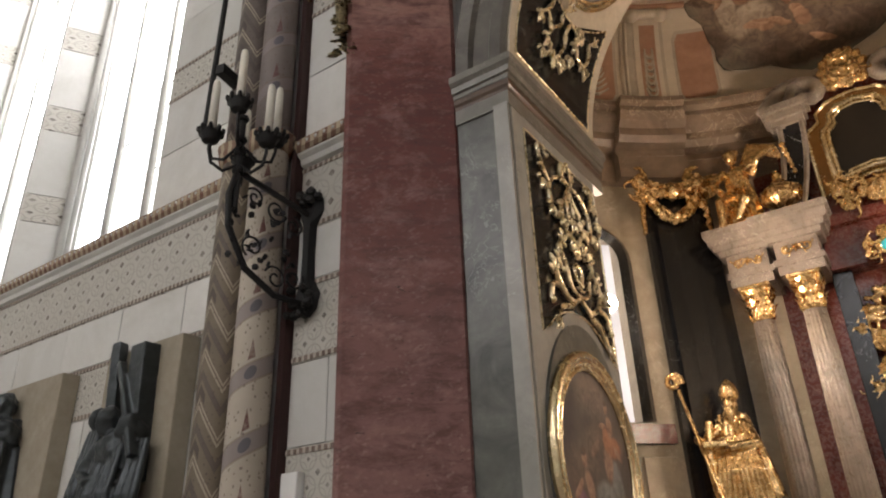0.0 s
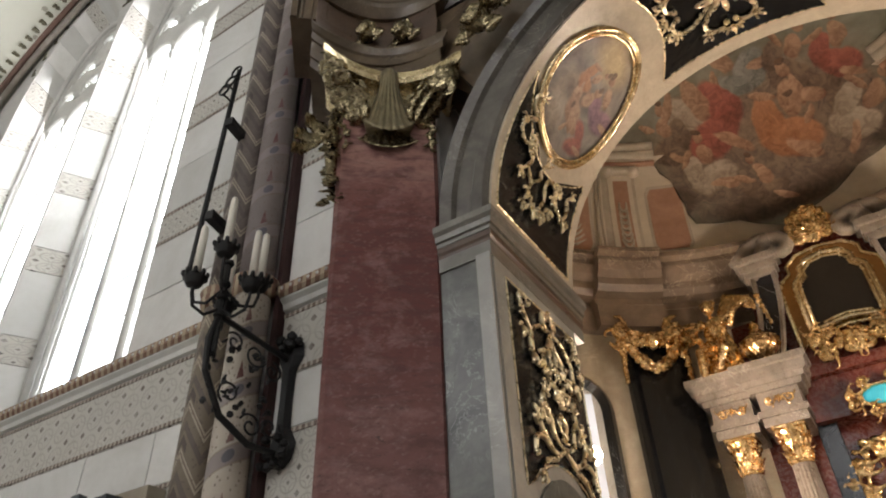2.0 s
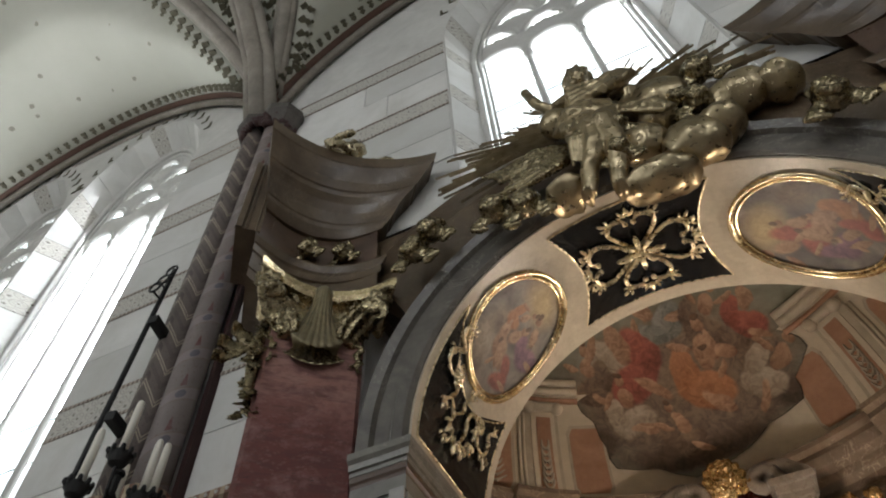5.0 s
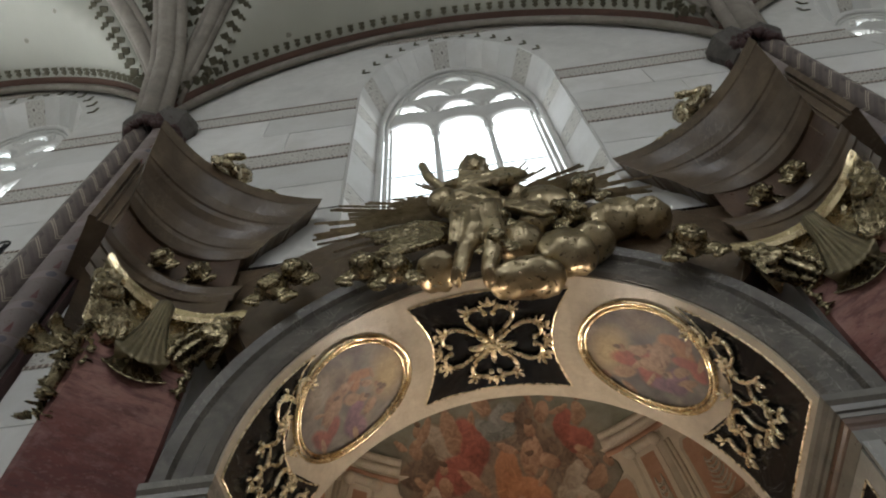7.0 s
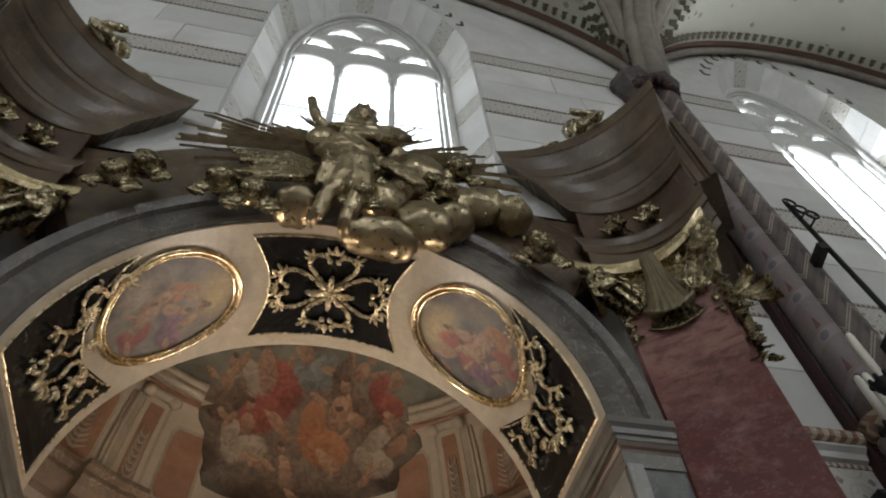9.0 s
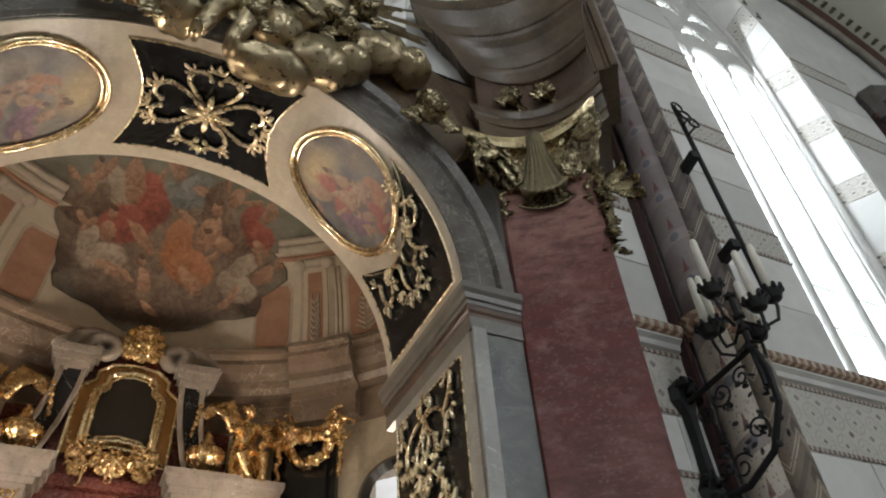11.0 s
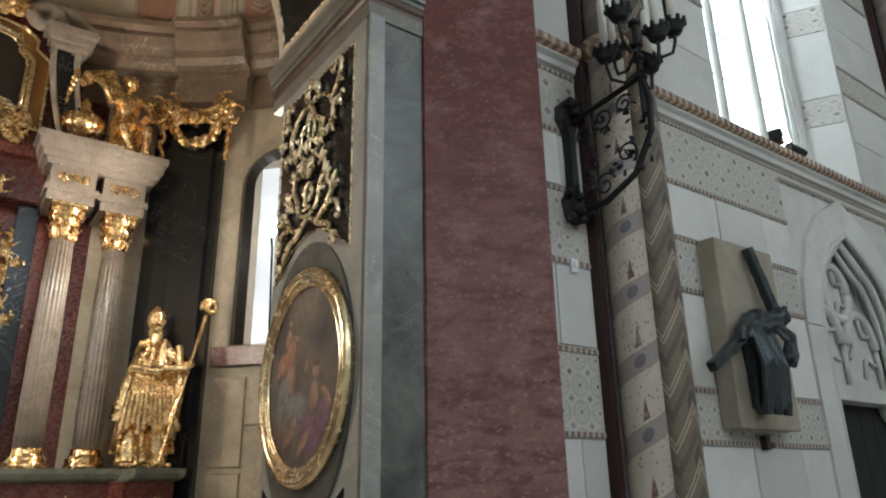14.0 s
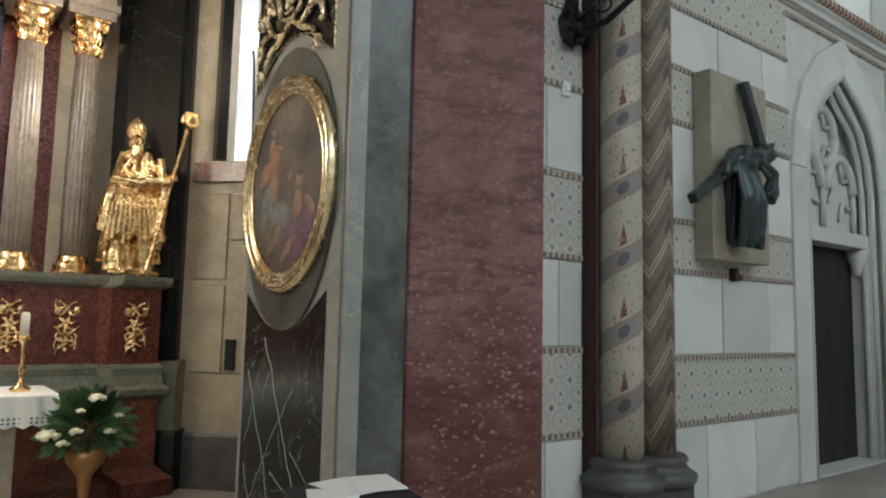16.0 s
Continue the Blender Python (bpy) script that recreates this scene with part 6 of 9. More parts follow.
def shaft_pair(x0, s):
    """Two painted shafts side by side on one grey base, with ring and capital."""
    pair = thing("wall_shafts", "pair of slender painted wall shafts on a grey stone base", "column", (x0, 3.3, 0), "wall shafts", "structure")
    for off, r, material, words in ((-0.185, 0.155, FLOWERSHAFT, "cream shaft painted with flowers and spirals"), (0.18, 0.168, LOZENGESHAFT, "brown shaft painted with lozenges")):
        bm = bmesh.new()
        lathe(bm, [(r, 0.58 + 4.6 * i / 6) for i in range(7)], (x0 + s * off, 3.32, 0), 24)
        part("shaft", bm, material, pair, words, True, at=(x0 + s * off, 3.32, 0))
        bm = bmesh.new()
        lathe(bm, [(r, 5.3 + 6.9 * i / 8) for i in range(9)], (x0 + s * off, 3.32, 0), 24)
        part("upper_shaft", bm, UPPERFLOWER if material is FLOWERSHAFT else UPPERZIGZAG, pair, "mauve-grey painted upper shaft", True, at=(x0 + s * off, 3.32, 0))
        bm = bmesh.new()
        lathe(bm, [(r + 0.13, 0.39), (r + 0.15, 0.42), (r + 0.15, 0.46), (r + 0.10, 0.49), (r + 0.07, 0.53), (r + 0.09, 0.56), (r + 0.07, 0.59), (r, 0.60)], (x0 + s * off, 3.32, 0), 20)
        part("base", bm, GREYBASE, pair, smooth=True)
        bm = bmesh.new()
        lathe(bm, [(r, 5.14), (r + 0.03, 5.16), (r + 0.05, 5.22), (r + 0.03, 5.27), (r + 0.06, 5.31), (r, 5.35)], (x0 + s * off, 3.32, 0), 20)
        part("ring", bm, LEDGE, pair, "red and gold shaft ring", True)
    bm = bmesh.new()
    box(bm, (x0, 3.36, 0.195), (0.80, 0.50, 0.39), 0, 0.02)
    part("plinth", bm, GREYBASE, pair)
    bm = bmesh.new()
    box(bm, (x0 - s * 0.355, 3.485, 6.2), (0.055, 0.10, 12.2))
    part("fillet", bm, MAROON, pair, "dark maroon painted fillet")
    # dark strip between the shafts, in place of the shadow in their gap
    bm = bmesh.new()
    box(bm, (x0 + s * 0.005, 3.43, 6.2), (0.1, 0.24, 12.2))
    part("inner_fillet", bm, MAROON, pair)
    bm = bmesh.new()
    rr = random.Random(3)
    for k in range(46):
        a = rr.uniform(math.pi * 0.95, math.pi * 2.05)
        blob(bm, (x0 + 0.42 * math.cos(a), 3.42 + 0.33 * math.sin(a), rr.uniform(11.75, 12.15)), (0.075, 0.075, 0.06), (rr.uniform(0, 90),) * 3, 0.6, 1, k)
    part("capital_leaves", bm, MAROON, pair, "dark red carved capital leaves", True)
    bm = bmesh.new()
    for off in (-0.22, 0.22):
        lathe(bm, [(0.20, 11.7), (0.24, 11.9), (0.33, 12.15), (0.36, 12.2), (0.36, 12.36), (0.30, 12.45)], (x0 + off, 3.40, 0), 8)
    part("capital", bm, CAPSTONE, pair)


for x0, s in ((-4.52, -1), (4.52, 1), (-13.6, -1), (11.55, 1)):
    shaft_pair(x0, s)

rw = random.Random(9)
unit = bpy.data.meshes.new("stone_block")
bm = bmesh.new()
box(bm, (0, 0, 0), (1, 1, 1))
bmesh.ops.bevel(bm, geom=[e for e in bm.edges if all(v.co.y < 0 for v in e.verts)], offset=0.012, segments=1, affect="EDGES")
bm.to_mesh(unit)
bm.free()
unit.materials.append(BLOCK)
courses = thing("wall_facing", "pale ashlar blocks and painted bands facing the nave wall", "wall", (0, WALL, 0), kind="structure")


def block(x0, x1, z0, z1):
    ob = new("stone_block", unit)
    ob.parent = courses
    ob.location = ((x0 + x1) / 2, -0.006 + rw.uniform(-0.003, 0.003), (z0 + z1) / 2)
    ob.scale = (x1 - x0 - 0.012, 0.03, z1 - z0 - 0.012)


def row_of_blocks(x0, x1, z0, z1, width, shift):
    k = max(1, round((x1 - x0) / width))
    cuts = [x0] + [x0 + (x1 - x0) * (i + (shift if k > 1 else 0)) / k for i in range(1, k)] + [x1]
    for a, b in zip(cuts, cuts[1:]):
        block(a, b, z0, z1)


def painted_band(x0, x1, z0, z1, material=None):
    bm = bmesh.new()
    box(bm, ((x0 + x1) / 2, WALL - 0.008, (z0 + z1) / 2), (x1 - x0, 0.024, z1 - z0 - 0.004))
    strip = part("painted_band", bm, material or FRIEZE, courses, "stone band painted with ornament")
    for z in (z0 + 0.03, z1 - 0.03):
        bm = bmesh.new()
        box(bm, ((x0 + x1) / 2, WALL - 0.024, z), (x1 - x0, 0.012, 0.038))
        part("dotted_border", bm, BORDER, strip)


LOWER = [(0.02, 0.70, 0), (0.70, 1.30, 1), (1.30, 1.98, 0), (1.98, 2.46, 1), (2.46, 3.28, 0), (3.28, 3.82, 1), (3.82, 4.33, 0), (4.33, 5.02, 2)]
STRIP = [(0.02, 0.72, 0), (0.72, 1.38, 1), (1.38, 2.0, 0), (2.0, 2.66, 1), (2.66, 3.28, 0), (3.28, 3.94, 1), (3.94, 4.4, 0), (4.4, 5.02, 2)]
for x0, x1, table in ((4.93, 7.33, LOWER), (9.92, 11.2, LOWER), (-12.9, -4.93, LOWER), (3.35, 4.12, STRIP), (-4.12, -3.35, STRIP)):
    for k, (z0, z1, kind_) in enumerate(table):
        if kind_:
            painted_band(x0, x1, z0, z1, FRIEZEWIDE if kind_ == 2 else FRIEZE)
        else:
            row_of_blocks(x0, x1, z0, z1, 0.95 if table is LOWER else 0.4, 0.35 if k % 4 else 0.0)
for x0, x1 in ((7.33, 9.92),):
    painted_band(x0, x1, 4.86, 5.02, FRIEZEWIDE)
UP = [5.30]
while UP[-1] < 14.6:
    UP += [UP[-1] + 1.42, UP[-1] + 1.90]
for x0, x1, base in ((4.93, 6.36, 5.3), (9.58, 11.1, 5.3), (-6.36, -4.93, 5.3), (3.35, 4.12, 5.3), (-4.12, -3.35, 5.3), (-4.2, -1.49, 8.9), (1.73, 4.2, 8.9)):
    for i, (z0, z1) in enumerate(zip(UP, UP[1:])):
        if z0 < base or z1 > (9.2 if abs(x0 + x1) < 8 and base < 6 else 14.2):
            continue
        if i % 2:
            painted_band(x0, x1, z0, z1)
        else:
            row_of_blocks(x0, x1, z0, (z0 + z1) / 2, 1.1, 0.3)
            row_of_blocks(x0, x1, (z0 + z1) / 2, z1, 1.1, 0.0)
# courses above the windows, up to the vault
for x0, x1 in ((-4.2, 4.2), (-12.9, -5.0), (5.0, 11.0)):
    for z in (15.98,):
        painted_band(x0 + 1.2 * (z - 14), x1 - 1.2 * (z - 14), z, z + 0.2)
# painted tongues round the window heads
for cx in list(WINDOWS.values()) + [CWIN]:
    bm = bmesh.new()
    ring = arch_outline(WHALF + 0.14, WSPRING, WAPEX + 0.16, 18)
    for i, (u, z) in enumerate(ring[3:-3]):
        box(bm, (cx + u * 1.06, WALL - 0.012, z + 0.08), (0.05, 0.012, 0.22), 0)
        box(bm, (cx + u * 1.02, WALL - 0.012, z - 0.02), (0.12, 0.012, 0.05), 0)
    tagged(part("painted_tongues", bm, LEAFPAINT, courses), kind="stuff")

# ledge at the window sills, red and gold
for x0, x1 in ((-12.9, -4.93), (4.93, 11.2), (3.35, 4.12), (-4.12, -3.35)):
    ledge = thing("ledge", "moulded sill ledge with a red and gold beaded edge", "ledge", ((x0 + x1) / 2, WALL, 5.02), "sill ledges", "structure")
    bm = bmesh.new()
    sweep(bm, [(x0, WALL, 5.02), (x1, WALL, 5.02)], [(0.0, 0.0), (0.05, 0.02), (0.06, 0.07), (0.10, 0.10), (0.10, 0.12), (0.0, 0.12)])
    part("moulding", bm, ASHLAR, ledge)
    bm = bmesh.new()
    sweep(bm, [(x0, WALL, 5.14), (x1, WALL, 5.14)], [(0.0, 0.0), (0.11, 0.0), (0.14, 0.03), (0.14, 0.10), (0.10, 0.13), (0.0, 0.14)])
    part("painted_edge", bm, LEDGE, ledge, "red and gold painted edge")
    bm = bmesh.new()
    x = x0
    while x < x1 - 0.05:
        blob(bm, (x + 0.05, WALL - 0.142, 5.205), (0.016, 0.012, 0.02), level=1)
        x += 0.1
    tagged(part("beads", bm, ASHLAR, ledge), kind="stuff")

# ---- Gothic door in the right bay ----
door = thing("door_1", "dark oak door under a blind-traceried stone arch", "door", (DOOR, WALL, 0), kind="structure")
OUT = [(1.30, 0.0), (1.30, 3.25), (1.20, 3.75), (0.98, 4.22), (0.62, 4.60), (0.0, 4.92)]
INN = [(0.98, 0.0), (0.98, 3.25), (0.90, 3.65), (0.72, 4.0), (0.42, 4.28), (0.0, 4.50)]
for s in (-1, 1):
    for i in range(5):
        bm = bmesh.new()
        quad = [OUT[i], OUT[i + 1], INN[i + 1], INN[i]]
        c = (sum(q[0] for q in quad) / 4, sum(q[1] for q in quad) / 4)
        quad = [(c[0] + (q[0] - c[0]) * 0.992, c[1] + (q[1] - c[1]) * 0.992) for q in quad]
        loft(bm, [[(DOOR + s * u, y, z) for u, z in quad] for y in (WALL - 0.05, WALL + 0.12)])
        part("arch_stone", bm, BLOCK, door)
    for k, (inset, y, r) in enumerate(((0.03, WALL - 0.03, 0.035), (0.10, WALL + 0.06, 0.045), (0.17, WALL + 0.13, 0.035))):
        bm = bmesh.new()
        tube(bm, [(DOOR + s * max(0, u - inset), y, z - inset * (1 if i > 3 else 0.5)) for i, (u, z) in enumerate(INN)], r, 8)
        part("arch_moulding", bm, ASHLAR, door, smooth=True)
bm = bmesh.new()
loft(bm, [[(DOOR + u, y, z) for u, z in [(-0.9, 2.66), (0.9, 2.66), (0.9, 3.3), (0.82, 3.65), (0.62, 3.98), (0.36, 4.2), (0, 4.42), (-0.36, 4.2), (-0.62, 3.98), (-0.82, 3.65), (-0.9, 3.3)]] for y in (WALL + 0.26, WALL + 0.34)])
part("tympanum", bm, ASHLAR, door, "pale stone tympanum with blind tracery")
bm = bmesh.new()
for cx, cz, r in ((0, 3.82, 0.30), (-0.42, 3.2, 0.36), (0.42, 3.2, 0.36)):
    pts = [(DOOR + cx + r * math.cos(a), WALL + 0.22, cz + r * 1.1 * math.sin(a)) for a in [2 * math.pi * i / 20 for i in range(21)]]
    tube(bm, pts if cz > 3.5 else pts[:11], 0.06, 8)
    for a in (0.5, 2.6, 4.7):
        tube(bm, [(DOOR + cx + r * math.cos(a), WALL + 0.23, cz + r * math.sin(a)), (DOOR + cx + r * 0.45 * math.cos(a + 0.5), WALL + 0.23, cz + r * 0.45 * math.sin(a + 0.5)), (DOOR + cx + r * math.cos(a + 1.0), WALL + 0.23, cz + r * math.sin(a + 1.0))], 0.028, 6)
for u in (-0.82, -0.03, 0.78):
    tube(bm, [(DOOR + u, WALL + 0.22, 2.7), (DOOR + u, WALL + 0.22, 3.25)], 0.035, 6)
part("blind_tracery", bm, ASHLAR, door, smooth=True)
bm = bmesh.new()
box(bm, (DOOR, WALL + 0.2, 2.60), (1.9, 0.24, 0.17), 0, 0.015)
part("lintel", bm, ASHLAR, door)
for s in (-1, 1):
    bm = bmesh.new()
    box(bm, (DOOR + s * 0.90, WALL + 0.2, 1.26), (0.14, 0.26, 2.5), 0, 0.02)
    part("door_jamb", bm, ASHLAR, door)
    bm = bmesh.new()
    lathe(bm, [(0.03, 2.20), (0.06, 2.25), (0.07, 2.33), (0.12, 2.42), (0.14, 2.51)], (DOOR + s * 0.78, WALL + 0.2, 0), 10)
    part("corbel", bm, ASHLAR, door, "small carved corbel", True)
for k in range(5):
    bm = bmesh.new()
    box(bm, (DOOR - 0.66 + 0.33 * k, WALL + 0.32, 1.26), (0.322, 0.06, 2.5), 0, 0.006)
    part("door_plank", bm, WOOD, door)
bm = bmesh.new()
tube(bm, [(DOOR - 0.45, WALL + 0.27, 1.16), (DOOR - 0.45, WALL + 0.23, 1.16), (DOOR - 0.30, WALL + 0.23, 1.16)], 0.012, 8)
box(bm, (DOOR - 0.45, WALL + 0.285, 1.16), (0.05, 0.01, 0.2))
part("door_handle", bm, IRON, door, "black iron handle")
bm = bmesh.new()
box(bm, (DOOR, WALL + 0.6, 1.6), (2.1, 0.1, 3.2))
box(bm, (DOOR, WALL + 0.6, 3.9), (2.1, 0.1, 1.4))
part("door_backing", bm, ASHLAR, door)

# ---- bronze reliefs on sandstone panels ----


def relief_panel(x0, x1, z0, z1, label):
    bm = bmesh.new()
    box(bm, ((x0 + x1) / 2, WALL - 0.115, (z0 + z1) / 2), (x1 - x0, 0.18, z1 - z0), 0, 0.012)
    return whole("relief_panel", bm, SANDSTONE, label, "panel", group="sandstone panels of the reliefs", at=((x0 + x1) / 2, WALL - 0.1, z0))


def drape(bm, top, bottom, w0, w1, folds, depth, seed):
    """A hanging robe: a flattened tube with deep uneven folds."""
    rows = []
    top, bottom = Vector(top), Vector(bottom)
    for i in range(12):
        t = i / 11
        c = top.lerp(bottom, t)
        w = w0 + (w1 - w0) * t
        rows.append([c + Vector((w * math.cos(a) * (1 + 0.16 * math.sin(folds * a + seed + 2 * t)), depth * math.sin(a) * (1 + 0.35 * math.sin(folds * a + seed * 2 + 3 * t)), 0.03 * math.sin(3 * a + seed))) for a in [2 * math.pi * j / 26 for j in range(26)]])
    return loft(bm, rows)


def beam(bm, a, b, w=0.09):
    a, b = Vector(a), Vector(b)
    d = (b - a).normalized()
    m = Matrix.Translation((a + b) / 2) @ d.to_track_quat("Z", "Y").to_matrix().to_4x4() @ Matrix.Diagonal((w, w, (b - a).length, 1))
    made = bmesh.ops.create_cube(bm, size=1.0, matrix=m)
    return made


def folds(bm, tops, bottoms, y, r, seed):
    """Hanging folds of bronze cloth from one row of places to another, as (x, z)."""
    rf = random.Random(seed)
    for (x0, z0), (x1, z1) in zip(tops, bottoms):
        xm, zm = (x0 + x1) / 2 + rf.uniform(-0.03, 0.03), (z0 + z1) / 2
        tube(bm, [(x0, y, z0), (xm, y - 0.06 - rf.uniform(0, 0.05), zm), (x1, y - rf.uniform(0.0, 0.06), z1)], r, 7, lambda t: 0.65 + 0.55 * t)


relief_panel(5.58, 6.52, 2.12, 3.80, "sandstone panel behind a bronze relief")
bm = bmesh.new()
Y = WALL - 0.26
beam(bm, (5.98, Y - 0.02, 3.74), (6.22, Y - 0.06, 3.10), 0.085)
beam(bm, (5.10, Y - 0.06, 2.56), (5.86, Y - 0.05, 3.02), 0.085)
blob(bm, (5.92, Y - 0.03, 3.00), (0.30, 0.13, 0.14), (0, -18, 0), 0.35, 3, 1)
blob(bm, (6.22, Y - 0.08, 3.10), (0.085, 0.09, 0.10), (20, 10, 0), 0.25, 2, 4)
for k in range(9):          # ragged crown and hair
    blob(bm, (6.22 + 0.085 * math.cos(k), Y - 0.08 + 0.05 * math.sin(k), 3.14 + 0.02 * (k % 3)), (0.032,) * 3, rough=0.5, level=1, seed=k)
drape(bm, (5.88, Y, 3.0), (5.88, Y, 2.26), 0.13, 0.13, 5, 0.09, 1.0)
folds(bm, [(5.70 + 0.05 * k, 3.02) for k in range(7)], [(5.74 + 0.045 * k, 2.22 + 0.05 * (k % 3)) for k in range(7)], Y - 0.08, 0.034, 3)
folds(bm, [(6.10, 3.02), (6.16, 3.04), (6.22, 3.02)], [(6.20, 2.72), (6.25, 2.66), (6.30, 2.74)], Y - 0.06, 0.03, 8)
tube(bm, [(6.08, Y - 0.06, 3.06), (6.30, Y - 0.12, 2.92), (6.30, Y - 0.12, 2.74), (6.20, Y - 0.14, 2.70)], 0.045, 7, lambda t: 1.2 - 0.5 * t)
tube(bm, [(5.72, Y - 0.06, 3.04), (5.50, Y - 0.12, 2.90), (5.46, Y - 0.14, 2.80)], 0.05, 7, lambda t: 1.2 - 0.5 * t)
blob(bm, (6.31, Y - 0.08, 2.74), (0.055, 0.06, 0.09), rough=0.4, level=2)
carve(whole("bronze_relief", bm, BRONZE, "dark bronze relief of a draped figure under a cross", "relief", group="bronze reliefs", smooth=False, at=(5.9, WALL - 0.2, 2.2)), 0.012, 1.2)
relief_panel(-6.35, -5.26, 2.1, 3.75, "sandstone panel behind a bronze group with beams")
bm = bmesh.new()
beam(bm, (-5.66, Y, 3.70), (-5.60, Y, 2.55), 0.20)
beam(bm, (-5.86, Y - 0.1, 3.56), (-5.44, Y - 0.14, 2.72), 0.07)
beam(bm, (-6.02, Y - 0.05, 3.78), (-5.94, Y - 0.03, 2.75), 0.10)
blob(bm, (-5.84, Y - 0.14, 3.06), (0.10, 0.11, 0.13), rough=0.3, level=2)
blob(bm, (-5.82, Y - 0.06, 2.84), (0.19, 0.13, 0.16), rough=0.3, level=3, seed=5)
blob(bm, (-5.60, Y - 0.08, 2.98), (0.11, 0.12, 0.13), rough=0.4, level=2, seed=3)
blob(bm, (-6.18, Y - 0.04, 3.14), (0.075, 0.085, 0.10), rough=0.3, level=2)
drape(bm, (-5.84, Y - 0.02, 2.95), (-5.82, Y - 0.02, 1.98), 0.15, 0.22, 5, 0.10, 2.4)
folds(bm, [(-6.02 + 0.055 * k, 2.92) for k in range(8)], [(-6.06 + 0.065 * k, 1.98 + 0.04 * (k % 2)) for k in range(8)], Y - 0.10, 0.036, 4)
folds(bm, [(-6.25 + 0.05 * k, 3.04) for k in range(4)], [(-6.30 + 0.06 * k, 1.98) for k in range(4)], Y - 0.04, 0.042, 5)
folds(bm, [(-5.56 + 0.05 * k, 2.88) for k in range(4)], [(-5.58 + 0.06 * k, 2.0) for k in range(4)], Y - 0.04, 0.042, 6)
tube(bm, [(-5.98, Y - 0.10, 2.90), (-6.10, Y - 0.16, 2.66), (-5.90, Y - 0.20, 2.56)], 0.05, 7)
carve(whole("bronze_relief", bm, BRONZE, "dark bronze relief of draped figures and a raised beam", "relief", group="bronze reliefs", at=(-5.8, WALL - 0.2, 2.0)), 0.013, 1.2)
relief_panel(-8.25, -7.14, 2.1, 3.75, "sandstone panel behind a bronze figure group")
bm = bmesh.new()
drape(bm, (-7.85, Y, 3.1), (-7.8, Y, 2.0), 0.17, 0.26, 5, 0.13, 5.1)
folds(bm, [(-8.02 + 0.055 * k, 3.12) for k in range(7)], [(-8.06 + 0.08 * k, 2.0) for k in range(7)], Y - 0.10, 0.04, 7)
blob(bm, (-7.9, Y - 0.08, 3.50), (0.11, 0.12, 0.14), rough=0.3, level=3, seed=8)
blob(bm, (-7.84, Y - 0.05, 3.22), (0.20, 0.14, 0.18), rough=0.4, level=3, seed=9)
tube(bm, [(-7.95, Y - 0.1, 3.2), (-7.75, Y - 0.2, 2.9), (-7.62, Y - 0.16, 2.6)], 0.05, 7)
beam(bm, (-8.02, Y - 0.1, 2.9), (-7.72, Y - 0.16, 2.2), 0.08)
carve(whole("bronze_relief", bm, BRONZE, "dark bronze relief of a stooping draped figure", "relief", group="bronze reliefs", at=(-7.8, WALL - 0.2, 2.0)), 0.013, 1.2)
bm = bmesh.new()
box(bm, (6.16, WALL - 0.05, 2.02), (0.06, 0.07, 0.12), 0, 0.005)
box(bm, (6.16, WALL - 0.08, 2.0), (0.12, 0.04, 0.05), 0, 0.005)
whole("candle_bracket", bm, MAROON, "small dark red bracket on the wall below the panel", "bracket", at=(6.16, WALL, 2.0))

# ---- wall chandeliers ----


